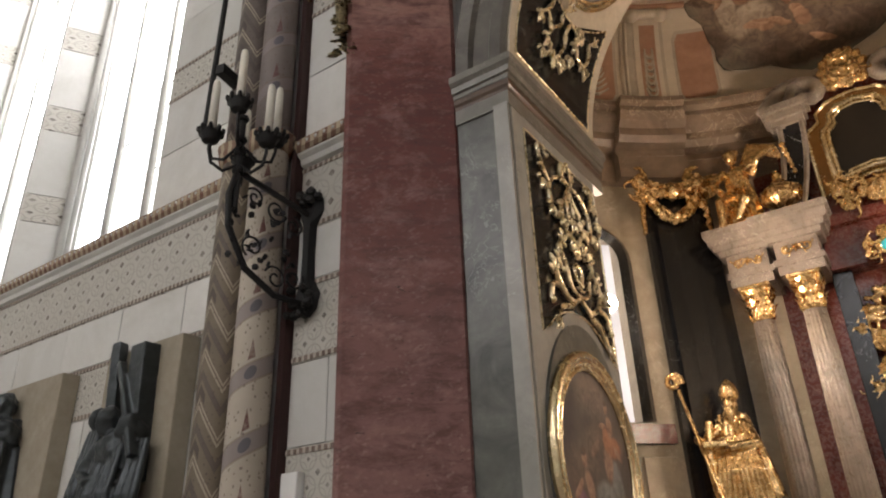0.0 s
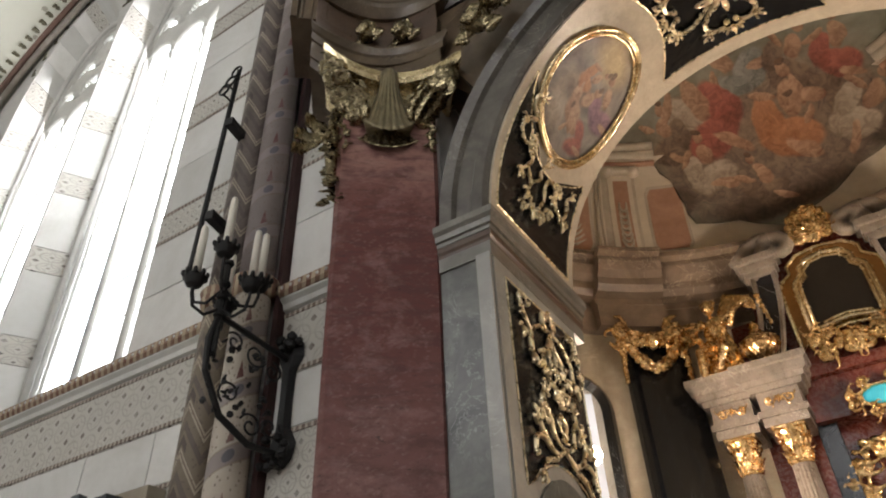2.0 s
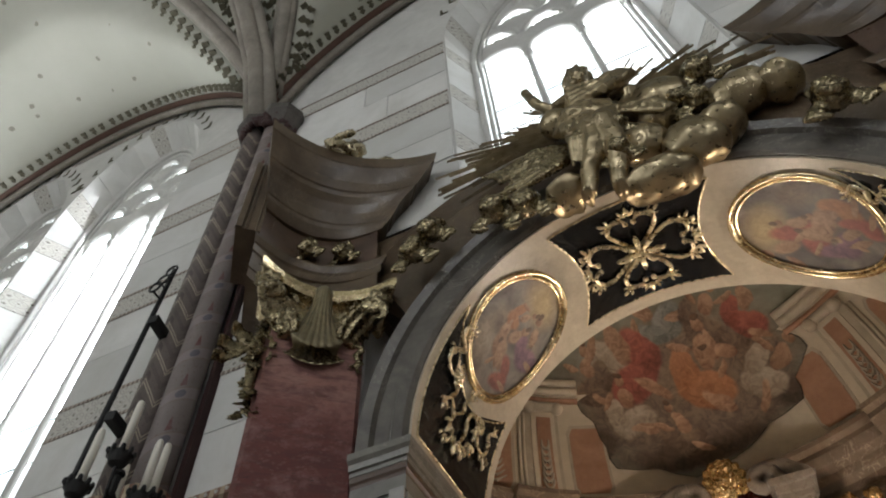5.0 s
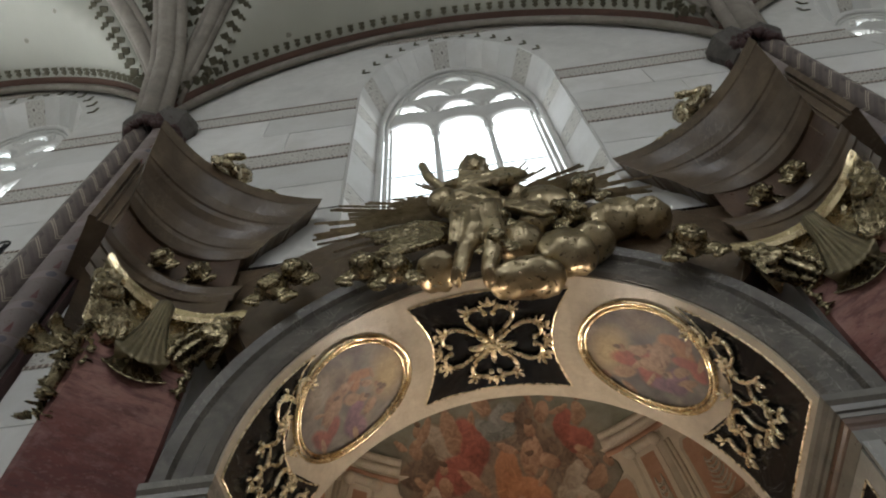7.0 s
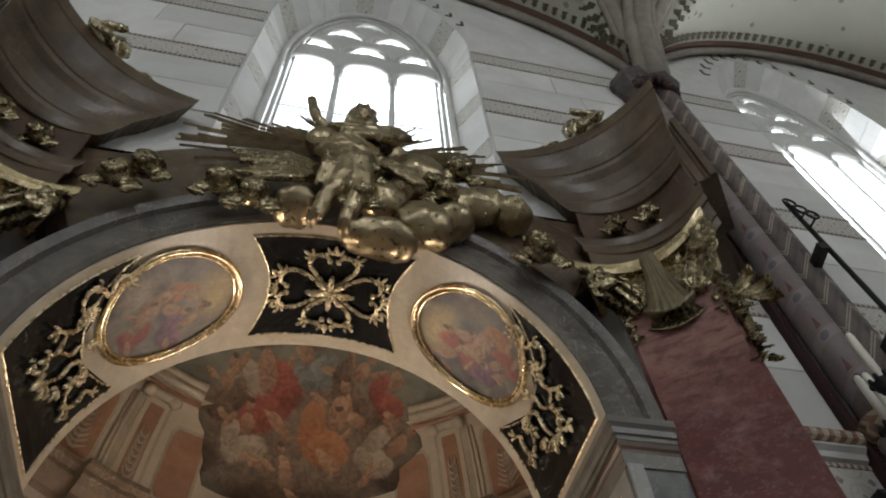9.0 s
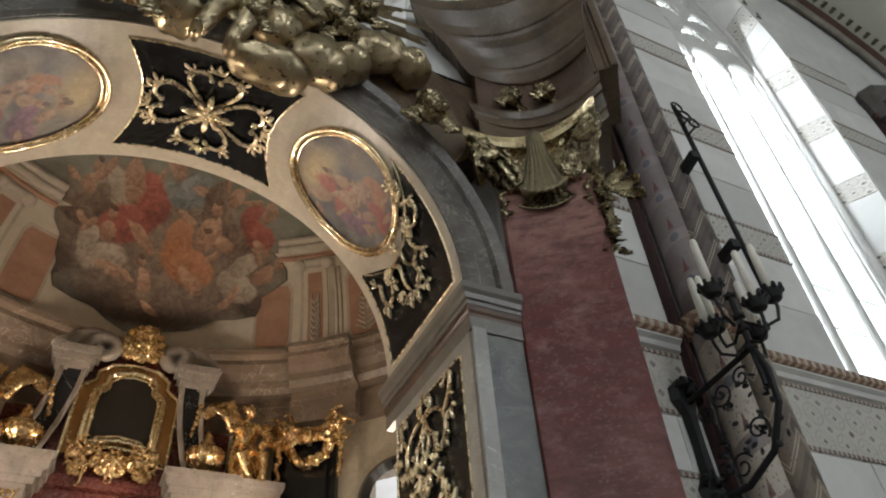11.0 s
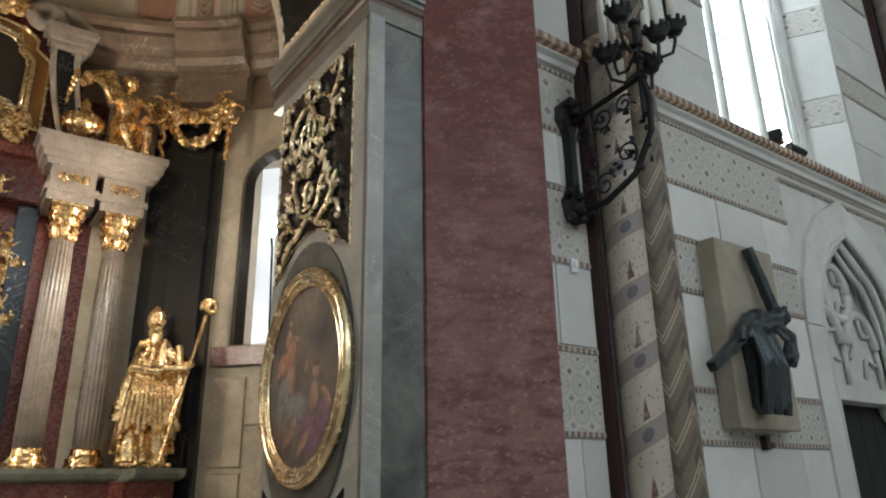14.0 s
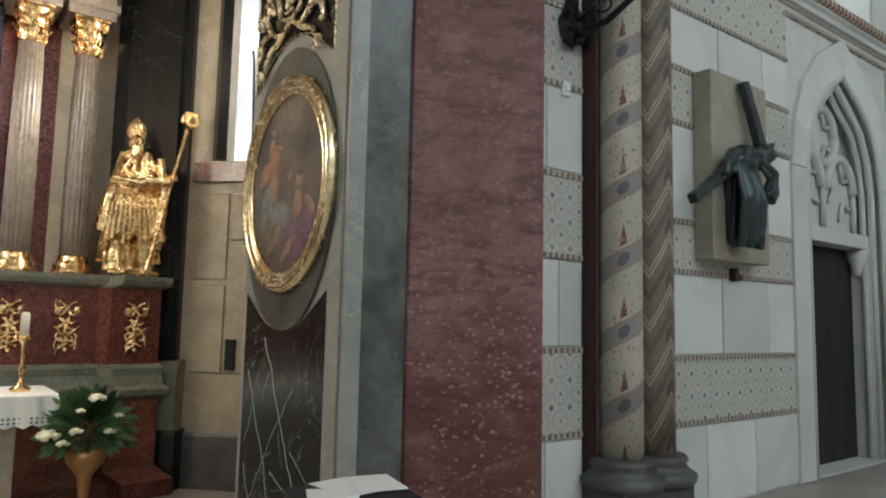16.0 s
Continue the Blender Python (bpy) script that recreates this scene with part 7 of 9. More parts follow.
def chandelier(s):
    ch = thing("wall_chandelier", "black wrought-iron wall bracket with six candles", "chandelier", (s * 3.97, WALL - 0.03, 4.2), "wall chandeliers")
    bm = bmesh.new()
    rows = []
    for z, w in ((3.62, 0.03), (3.68, 0.10), (3.80, 0.13), (3.92, 0.06), (4.15, 0.05), (4.40, 0.06), (4.52, 0.13), (4.64, 0.12), (4.72, 0.03)):
        rows.append([(s * 3.97 - w, WALL - 0.03, z), (s * 3.97 - w * 0.6, WALL - 0.09, z), (s * 3.97 + w * 0.6, WALL - 0.09, z), (s * 3.97 + w, WALL - 0.03, z)])
    loft(bm, rows)
    r5 = random.Random(2)
    for k in range(26):
        z = r5.choice((r5.uniform(3.64, 3.86), r5.uniform(4.46, 4.70)))
        blob(bm, (s * 3.97 + r5.uniform(-0.13, 0.13), WALL - 0.09 - r5.uniform(0, 0.06), z), (0.04,) * 3, rough=0.6, level=1, seed=k)
    part("back_plate", bm, IRON, ch, "leafy black back plate")
    c = Vector((s * 4.05, 2.78, 0))
    a = Vector((s * 3.97, WALL - 0.08, 0))
    up = Vector((0, 0, 1))
    bm = bmesh.new()
    tube(bm, [a + up * 4.50, c + up * 4.62], 0.024, 6)
    part("arm", bm, IRON, ch)
    bm = bmesh.new()
    tube(bm, [a + up * 3.72, a.lerp(c, 0.4) + up * 3.72, a.lerp(c, 0.8) + up * 3.86, a.lerp(c, 1.05) + up * 4.15, a.lerp(c, 1.08) + up * 4.40, c + up * 4.62], 0.026, 7)
    part("curved_arm", bm, IRON, ch)
    bm = bmesh.new()
    for t, z, r, st in ((0.2, 4.34, 0.09, 90), (0.45, 4.42, 0.10, 200), (0.40, 3.86, 0.10, 20), (0.72, 4.05, 0.10, 300), (0.15, 3.90, 0.09, 150), (0.75, 4.46, 0.08, 40)):
        m = a.lerp(c, t)
        d = (c - a).normalized()
        pts = [m + d * u + up * (z + v) for u, v in spiral(0, 0, r, st, 1.35, 1, 0.8, 20)]
        tube(bm, pts, 0.0095, 5)
    for k in range(40):
        m = a.lerp(c, r5.uniform(0.15, 1.05))
        blob(bm, m + up * r5.uniform(3.85, 4.5), (0.03, 0.03, 0.012), (r5.uniform(0, 180), r5.uniform(0, 180), 0), level=1)
    part("scrollwork", bm, IRON, ch, "curled iron scrollwork")
    bm = bmesh.new()
    tube(bm, [c + up * z for z in (4.3, 4.6, 4.9, 5.12)], 0.026, 7)
    for z in (4.62, 4.78, 4.9, 5.1):
        blob(bm, c + up * z, (0.055, 0.055, 0.035), level=1)
    part("stem", bm, IRON, ch)
    for k in range(6):
        ang = 2 * math.pi * (k + 0.25) / 6
        d = Vector((math.cos(ang), math.sin(ang), 0))
        r, z = (0.29, 5.0) if k % 2 else (0.24, 4.82)
        tip = c + d * r
        bm = bmesh.new()
        tube(bm, [c + up * (z - 0.14), c + d * r * 0.5 + up * (z - 0.24), c + d * r * 0.9 + up * (z - 0.20), tip + up * (z - 0.10), tip + up * z], 0.014, 6)
        arm = part("branch", bm, IRON, ch)
        bm = bmesh.new()
        lathe(bm, [(0.02, -0.05), (0.06, -0.03), (0.085, 0.03), (0.09, 0.05), (0.05, 0.04), (0.03, 0.07)], tip + up * z, 12)
        for j in range(9):
            b = 2 * math.pi * j / 9
            blob(bm, tip + Vector((0.09 * math.cos(b), 0.09 * math.sin(b), z + 0.06)), (0.02, 0.02, 0.035), level=1)
        carve(part("cup", bm, IRON, arm, "leafy iron drip cup"), 0.007, 0.5)
        bm = bmesh.new()
        lathe(bm, [(0.034, 0.05), (0.031, 0.48), (0.024, 0.53), (0.004, 0.55)], tip + up * z, 10)
        part("candle", bm, WAX, arm, "tall white candle", True)
    # lighting pole
    pole = thing("lighting_pole", "black metal pole with two small spotlights clamped to the shafts", "spotlight pole", (s * 4.74, 2.95, 5.4), "lighting poles")
    bm = bmesh.new()
    tube(bm, [(s * 4.76, 2.93, 5.35), (s * 4.72, 2.97, 8.15)], 0.026, 8)
    part("pole", bm, IRON, pole)
    for z in (6.0, 7.25):
        bm = bmesh.new()
        box(bm, (s * 4.68, 3.07, z), (0.09, 0.30, 0.10), -s * 12, 0.006)
        part("clamp", bm, IRON, pole)
    for k, z in enumerate((8.02, 7.80, 7.62)):
        bm = bmesh.new()
        pts = [(s * 4.66 + 0.07 * math.cos(b), 2.90 - 0.05 * k, z + 0.07 * math.sin(b)) for b in [2 * math.pi * i / 14 for i in range(15)]]
        tube(bm, pts, 0.012, 6)
        tube(bm, [(s * 4.72, 2.96, z), (s * 4.66, 2.90 - 0.05 * k, z - 0.07)], 0.012, 6)
        part("spot_ring", bm, IRON, pole)


for s in (-1, 1):
    chandelier(s)

# ---- small things of the nave ----
spot = thing("ledge_spotlight", "black floodlight on the sill ledge", "spotlight", (7.48, WALL - 0.08, 5.28), "ledge spotlights")
bm = bmesh.new()
box(bm, (7.33, WALL - 0.09, 5.37), (0.20, 0.14, 0.13), 20, 0.02)
tube(bm, [(7.33, WALL - 0.09, 5.28), (7.33, WALL - 0.09, 5.34)], 0.02, 8)
part("lamp_body", bm, IRON, spot)
bm = bmesh.new()
box(bm, (7.45, WALL - 0.16, 5.37), (0.07, 0.02, 0.07), 20)
part("lamp_front", bm, BULB, spot, "lit lamp face")
spot = thing("ledge_spotlight", "black floodlight lying on the sill ledge", "spotlight", (7.74, WALL - 0.08, 5.28), "ledge spotlights")
bm = bmesh.new()
tube(bm, [(7.58, WALL - 0.09, 5.33), (7.90, WALL - 0.09, 5.33)], 0.05, 10)
part("lamp_body", bm, IRON, spot)
bm = bmesh.new()
box(bm, (3.92, WALL - 0.035, 3.28), (0.075, 0.03, 0.11), 0, 0.006)
box(bm, (3.92, WALL - 0.055, 3.28), (0.035, 0.015, 0.045), 0, 0.003)
whole("wall_switch", bm, WHITE, "white plastic switch on the painted band", "switch", at=(3.92, WALL, 3.28))
bm = bmesh.new()
box(bm, (-4.0, WALL - 0.06, 2.33), (0.16, 0.08, 0.30), 0, 0.012)
whole("loudspeaker", bm, WHITE, "small white box on the wall strip", "speaker", at=(-4.0, WALL, 2.2))
# sheets of paper on a stand before the arch
stand = thing("leaflet_stand", "low dark stand with loose white papers", "stand", (1.70, 2.66, 0), "")
bm = bmesh.new()
box(bm, (1.70, 2.66, 0.80), (0.50, 0.36, 0.03), -12, 0.008)
part("stand_top", bm, WOOD, stand)
bm = bmesh.new()
tube(bm, [(1.70, 2.66, 0), (1.70, 2.66, 0.79)], 0.03, 10)
lathe(bm, [(0.2, 0), (0.2, 0.03), (0.05, 0.06)], (1.70, 2.66, 0), 14)
part("stand_post", bm, IRON, stand)
for x, y, a, z in ((1.58, 2.60, -25, 0.820), (1.72, 2.72, 8, 0.824), (1.84, 2.70, -14, 0.828)):
    bm = bmesh.new()
    box(bm, (x, y, z), (0.21, 0.297, 0.004), a)
    whole("paper_sheet", bm, PAPER, "white sheet of paper lying on the stand", "paper", group="papers on the stand", at=(x, y, z))

# ---- high altar of the chapel ----


def stack(bm, plan, levels):
    """A stepped mass: plan points (x, y), levels of (z, swell); swell pushes the front and sides out."""
    rows = []
    for z, d in levels:
        rows.append([((x + (d if x > 0 else -d)) if abs(x) > 0.01 else x, y - (d if y < 8.5 else 0), z) for x, y in plan])
    return loft(bm, rows)


altar = thing("altar", "tall marble altar with gilded columns, statues and carved frames", "altar", (0, 8.5, 0))
FRONT = [(-2.45, 8.6), (-2.40, 7.98), (-1.88, 7.92), (-1.78, 8.12), (-0.72, 8.12), (-0.6, 8.22), (0.6, 8.22), (0.72, 8.12), (1.78, 8.12), (1.88, 7.92), (2.40, 7.98), (2.45, 8.6)]
for name, levels, material in (("lower_plinth", [(-0.352, 0.16), (-0.18, 0.16), (-0.12, 0.08), (-0.06, 0.0), (0.66, 0.0)], DARKRED),
                               ("ledge", [(0.662, 0.02), (0.70, 0.08), (0.76, 0.10), (0.80, 0.04), (0.90, 0.02), (0.98, 0.03), (1.02, 0.0)], GREENMARBLE),
                               ("pedestal_zone", [(1.022, -0.02), (1.82, -0.02)], DARKRED),
                               ("top_slab", [(1.822, 0.0), (1.85, 0.05), (1.90, 0.07), (1.95, 0.07)], GREENMARBLE)):
    bm = bmesh.new()
    stack(bm, FRONT, levels)
    part(name, bm, material, altar)
for s in (-1, 1):
    for x, y in ((0.98, 8.09), (1.48, 8.09), (2.10, 7.91)):
        bm = bmesh.new()
        where = lambda p, q, h: Vector((s * (x + 1.25 * p), y - h, 1.43 + 1.35 * q))
        rosette(bm, 0, 0, 0.07, where, 0.02, 6)
        for hand in (-1, 1):
            gilt(bm, spiral(hand * 0.06, 0.11, 0.06, 90, 1.0, hand), where, 0.014, 0.02, 3, rng)
            gilt(bm, spiral(hand * 0.05, -0.10, 0.06, 270, 1.0, -hand), where, 0.014, 0.02, 3, rng)
        gilt(bm, [(0, -0.05 - 0.02 * i) for i in range(8)], where, 0.018, 0.02, 3, rng)
        carve(part("gilt_mount", bm, GOLD, altar, "gilt ornament", True), 0.008, 0.8)
# back panels between the columns
bm = bmesh.new()
box(bm, (0, 8.98, 4.3), (4.5, 0.12, 4.8))
part("back_panel", bm, DARKRED, altar, "dark red marble reredos")
for s in (-1, 1):
    bm = bmesh.new()
    box(bm, (s * 2.05, 8.86, 3.9), (0.34, 0.2, 3.9), 0, 0.01)
    part("side_pier", bm, ALTARGREY, altar)
    bm = bmesh.new()
    box(bm, (s * 0.66, 8.82, 3.4), (0.22, 0.22, 2.9), 0, 0.01)
    part("inner_pier", bm, BLACK, altar)
    for x, y in ((1.0, 8.36), (1.55, 8.42)):
        bm = bmesh.new()
        flute = lambda a, z: 1 - 0.085 * max(0.0, math.cos(18 * a)) ** 0.6
        lathe(bm, [(0.135, 2.14), (0.138, 2.6), (0.137, 3.2), (0.130, 3.9), (0.118, 4.36)], (s * x, y, 0), 108, flute)
        shaft = part("column", bm, ALTARGREY, altar, "fluted grey marble column", True)
        bm = bmesh.new()
        lathe(bm, [(0.20, 1.952), (0.20, 2.0), (0.185, 2.01), (0.19, 2.05), (0.165, 2.08), (0.15, 2.11), (0.155, 2.14), (0.13, 2.16)], (s * x, y, 0), 24)
        part("column_base", bm, GOLD, shaft, "gilt moulded base", True)
        bm = bmesh.new()
        lathe(bm, [(0.118, 4.36), (0.135, 4.38), (0.12, 4.40), (0.125, 4.6), (0.17, 4.74)], (s * x, y, 0), 20)
        for tier, (z, size, k) in enumerate(((4.40, 0.17, 8), (4.52, 0.18, 8))):
            for j in range(k):
                b = 2 * math.pi * (j + 0.5 * tier) / k
                d = Vector((math.cos(b), math.sin(b), 0))
                acanthus(bm, Vector((s * x, y, z)) + d * 0.115, Vector((0, 0, 1)), d, Vector((-d.y, d.x, 0)), size)
        for j in range(4):
            b = math.pi / 4 + math.pi / 2 * j
            d = Vector((math.cos(b), math.sin(b), 0))
            pts = [Vector((s * x, y, 4.69)) + d * (0.17 + u) + Vector((0, 0, v)) for u, v in spiral(0, 0, 0.055, 90, 1.2, -1, 0.8, 14)]
            tube(bm, pts, 0.02, 5)
        box(bm, (s * x, y, 4.765), (0.36, 0.36, 0.045), 0, 0.008)
        carve(part("column_capital", bm, GOLD, shaft, "gilt Corinthian capital", True), 0.009, 0.8)
        # entablature block
        half = 0.24
        bm = bmesh.new()
        rows = []
        for z, g in ((4.79, 0.0), (4.90, 0.0), (4.90, 0.03), (4.98, 0.03), (4.985, -0.01), (5.20, -0.01), (5.205, 0.05), (5.27, 0.06), (5.28, 0.10), (5.34, 0.11), (5.36, 0.15), (5.46, 0.16), (5.48, 0.19), (5.56, 0.19)):
            w, deep = half + g, 0.6 * (half + g)
            rows.append([(s * x - w, y - deep, z), (s * x + w, y - deep, z), (s * x + w, y + 0.32 + deep, z), (s * x - w, y + 0.32 + deep, z)])
        loft(bm, rows)
        part("entablature_block", bm, ALTARGREY, altar, "stepped grey marble entablature block")
        bm = bmesh.new()
        where = lambda p, q, h: Vector((s * x + p, y - 0.14 - h, 5.09 + q))
        rosette(bm, 0, 0, 0.05, where, 0.01, 6)
        for hand in (-1, 1):
            gilt(bm, spiral(hand * 0.11, 0, 0.06, 180 if hand > 0 else 0, 1.0, hand), where, 0.012, 0.01, 3, rng)
        part("gilt_mount", bm, GOLD, altar, "gilt frieze ornament", True)
bm = bmesh.new()
box(bm, (0, 8.75, 5.1), (1.5, 0.3, 0.5), 0, 0.01)
box(bm, (0, 8.70, 5.42), (1.7, 0.4, 0.14), 0, 0.01)
part("middle_entablature", bm, DARKRED, altar)

# centre: round-headed stained window in a gilt frame
bm = bmesh.new()
arc = [(0.27 * math.cos(math.pi * i / 14), 3.85 + 0.27 * math.sin(math.pi * i / 14)) for i in range(15)]
vs = [bm.verts.new((x, 8.86, z)) for x, z in [(0.27, 2.5)] + arc + [(-0.27, 2.5)]]
bm.faces.new(vs)
part("stained_pane", bm, STAINED, altar, "bright blue stained glass", recalc=False)
bm = bmesh.new()
for k in range(1, 7):
    box(bm, (0, 8.845, 2.5 + 0.22 * k), (0.54, 0.012, 0.014))
box(bm, (0, 8.845, 3.2), (0.014, 0.012, 1.6))
part("lead_bars", bm, IRON, altar)
bm = bmesh.new()
for inset, r in ((0.0, 0.035), (0.06, 0.02)):
    tube(bm, [(0.30 + inset, 8.80, 2.4)] + [(x * (1.1 + inset * 3), 8.80, 3.85 + (z - 3.85) * (1.1 + inset * 3)) for x, z in arc] + [(-0.30 - inset, 8.80, 2.4)], r, 8)
part("gilt_frame", bm, FRAMEGOLD, altar, "gilt frame of the stained window", True)
bm = bmesh.new()
where = lambda p, q, h: Vector((p, 8.80 - h, 3.6 + q))
for s in (-1, 1):
    for cx, cy, r, st, tn in ((0.50, 0.75, 0.14, 90, 1.2), (0.46, 0.42, 0.15, 200, 1.1), (0.52, 0.08, 0.14, 120, 1.2), (0.46, -0.26, 0.14, 240, 1.1), (0.50, -0.62, 0.13, 120, 1.2), (0.24, 0.88, 0.14, 30, 1.2), (0.45, -0.95, 0.12, 60, 1.1), (0.62, 0.55, 0.09, 0, 1.0), (0.62, -0.1, 0.09, 40, 1.0)):
        gilt(bm, spiral(s * cx, cy, r, st if s > 0 else 180 - st, tn, s, 0.75, 22), where, 0.032, 0.05, 7, rng)
        rosette(bm, s * cx, cy, 0.08, where, 0.06, 5)
    gilt(bm, [(s * (0.42 + 0.05 * math.sin(i)), -1.1 + 0.115 * i) for i in range(19)], where, 0.035, 0.04, 12, rng)
carve(part("gilt_carving", bm, GOLD, altar, "dense gilded scroll carving", True), 0.013, 0.8)
# turquoise cartouche
bm = bmesh.new()
blob(bm, (0, 8.50, 4.97), (0.20, 0.05, 0.10), level=3)
part("cartouche", bm, TURQUOISE, altar, "glowing turquoise oval cartouche", True)
bm = bmesh.new()
where = lambda p, q, h: Vector((p, 8.50 - h, 4.97 + q))
rope(bm, oval(0, 0, 0.225, 0.125, 24), where, 0.025, 0.0)
for s in (-1, 1):
    for cx, cy, r, st in ((0.30, 0.05, 0.08, 180), (0.30, -0.06, 0.08, 160), (0.13, 0.17, 0.08, 250), (0.13, -0.17, 0.08, 90)):
        gilt(bm, spiral(s * cx, cy, r, st if s > 0 else 180 - st, 1.1, s), where, 0.02, 0.02, 4, rng)
part("cartouche_frame", bm, GOLD, altar, "gilt scrolled cartouche frame", True)
# upper storey: arched picture in a gilt frame between scrolled piers
upper = [(0.42, 5.85)] + [(0.42, 6.55), (0.40, 6.62), (0.30, 6.70), (0.30, 6.80), (0.2, 6.9), (0, 6.94), (-0.2, 6.9), (-0.30, 6.80), (-0.30, 6.70), (-0.40, 6.62), (-0.42, 6.55)] + [(-0.42, 5.85), (-0.3, 5.95), (0, 6.0), (0.3, 5.95)]
up_at = lambda p, q, h: Vector((p, 8.62 - h, q))
bm = bmesh.new()
patch(bm, upper, up_at, 0.02)
pic = part("upper_picture", bm, OLDPAINTING, altar, "almost black old painting")
bm = bmesh.new()
patch(bm, [(p * 1.42, 6.4 + (q - 6.4) * 1.22) for p, q in upper], up_at, 0.016)
part("broad_frame", bm, BROWNGOLD, pic, "broad brown-gold border")
bm = bmesh.new()
rope(bm, [(p * 1.42, 6.4 + (q - 6.4) * 1.22) for p, q in upper], up_at, 0.03, 0.03, 8)
rope(bm, upper, up_at, 0.045, 0.04, 8)
rope(bm, [(p * 0.86, 6.4 + (q - 6.4) * 0.88) for p, q in upper], up_at, 0.025, 0.05, 6)
part("gilt_frame", bm, FRAMEGOLD, pic, "heavy gilt frame", True)
bm = bmesh.new()
box(bm, (0, 8.80, 6.35), (1.5, 0.3, 1.7), 0, 0.02)
part("upper_body", bm, DARKRED, altar)
bm = bmesh.new()
where = lambda p, q, h: Vector((p, 8.55 - h, 7.28 + q))
blob(bm, (0, 8.52, 7.34), (0.20, 0.08, 0.26), rough=0.2, level=3, seed=3)
for k in range(11):
    a = radians(-40 + 260 * k / 10)
    blob(bm, where(0.22 * math.cos(a), 0.06 + 0.27 * math.sin(a), 0.02), (0.075, 0.06, 0.075), rough=0.3, level=2, seed=k)
for s in (-1, 1):
    gilt(bm, spiral(s * 0.10, 0.0, 0.10, 90, 1.2, s), where, 0.03, 0.10, 3, rng)
    gilt(bm, spiral(s * 0.09, 0.22, 0.08, 270, 1.1, -s), where, 0.026, 0.10, 3, rng)
carve(part("gilt_crest", bm, GOLD, altar, "gilt cartouche-shaped crest", True), 0.014, 1.5)
for s in (-1, 1):
    bm = bmesh.new()
    line = [(s * 0.86, -0.46), (s * 0.78, -0.30), (s * 0.64, -0.16)] + [(s * 0.46 - s * r_ * math.cos(a_), -0.10 + r_ * math.sin(a_)) for a_, r_ in [(2.2 - 0.55 * k, 0.19 - 0.014 * k) for k in range(11)]]
    tube(bm, [Vector((p, 8.60 - 0.01 * k, 7.28 + q)) for k, (p, q) in enumerate(line)], 0.115, 10, lambda t: 1.15 - 0.6 * t)
    part("scroll_pediment", bm, ALTARGREY, altar, "rolled grey marble scroll", True)
bm = bmesh.new()
where = lambda p, q, h: Vector((p, 8.52 - h, 5.70 + q))
for s in (-1, 1):
    for cx, cy, r, st in ((0.22, 0.02, 0.13, 180), (0.42, 0.10, 0.12, 120), (0.10, -0.10, 0.12, 30), (0.36, -0.12, 0.10, 200)):
        gilt(bm, spiral(s * cx, cy, r, st if s > 0 else 180 - st, 1.2, s), where, 0.03, 0.04, 6, rng)
rosette(bm, 0, 0, 0.14, where, 0.06, 8)
carve(part("gilt_apron", bm, GOLD, altar, "gilt scrolled apron", True), 0.011, 0.8)
for s in (-1, 1):
    bm = bmesh.new()
    rows = []
    for i in range(9):
        t = i / 8
        x = 0.98 - 0.26 * math.sin(t * 1.5)
        z = 5.57 + 1.25 * t
        rows.append([(s * (x - 0.12), 8.50, z), (s * (x + 0.12), 8.50, z), (s * (x + 0.14), 8.85, z), (s * (x - 0.14), 8.85, z)])
    loft(bm, rows)
    pier = part("scroll_pier", bm, BLACK, altar, "curved dark marble pier")
    bm = bmesh.new()
    for h2 in (-1, 1):
        tube(bm, [(s * (0.98 - 0.26 * math.sin(i / 8 * 1.5) + h2 * 0.13), 8.49, 5.57 + 1.25 * i / 8) for i in range(9)], 0.035, 6)
    part("pier_edge", bm, ALTARGREY, pier)
    bm = bmesh.new()
    where = lambda p, q, h: Vector((s * (0.80 + p), 8.48 - h, 6.3 + q))
    for k in range(6):
        blob(bm, where(0.0 + 0.012 * (6 - k), 0.26 - 0.08 * k, 0.02), (0.05 - 0.004 * k, 0.03, 0.045), rough=0.4, level=1, seed=k)
    carve(part("gilt_drop", bm, GOLD, pier, "", True), 0.01, 0.8)
    bm = bmesh.new()
    for z0, z1, g in ((6.82, 6.90, 0.02), (6.90, 7.0, 0.06), (7.0, 7.10, 0.11)):
        box(bm, (s * 0.74, 8.66, (z0 + z1) / 2), (0.34 + 2 * g, 0.4 + 2 * g, z1 - z0), 0, 0.012)
    part("pier_cornice", bm, ALTARGREY, altar)
    bm = bmesh.new()
    pts = [(s * (0.62 + u), 8.60, 7.24 + v) for u, v in [(0.36, -0.12), (0.28, -0.02), (0.16, 0.10), (0.02, 0.16)] + spiral(-0.06, 0.06, 0.11, 70, 1.1, 1, 0.8, 14)]
    tube(bm, pts, 0.11, 8, lambda t: 1.15 - 0.6 * t)
    part("volute", bm, ALTARGREY, altar, "pale grey marble volute", True)

# ---- statues ----


def robe(bm, c, h, r0, r1, folds, seed, lean=0.0, flat_=0.8):
    rows = []
    for i in range(22):
        t = i / 21
        r = r1 + (r0 - r1) * (1 - t) ** 0.8 + 0.12 * r0 * math.sin(math.pi * t)
        rows.append([c + Vector((lean * h * t + r * math.cos(a) * (1 + 0.15 * (1 - 0.6 * t) * math.sin(folds * a + seed + 2.2 * math.sin(3 * t)) + 0.06 * math.sin(2 * folds * a + 5 * t)),
                                 flat_ * r * math.sin(a) * (1 + 0.15 * math.sin(folds * a + seed + 2.2 * math.sin(3 * t))), h * t + 0.02 * math.sin(4 * a + seed) * (1 - t))) for a in [2 * math.pi * j / 48 for j in range(48)]])
    return loft(bm, rows)


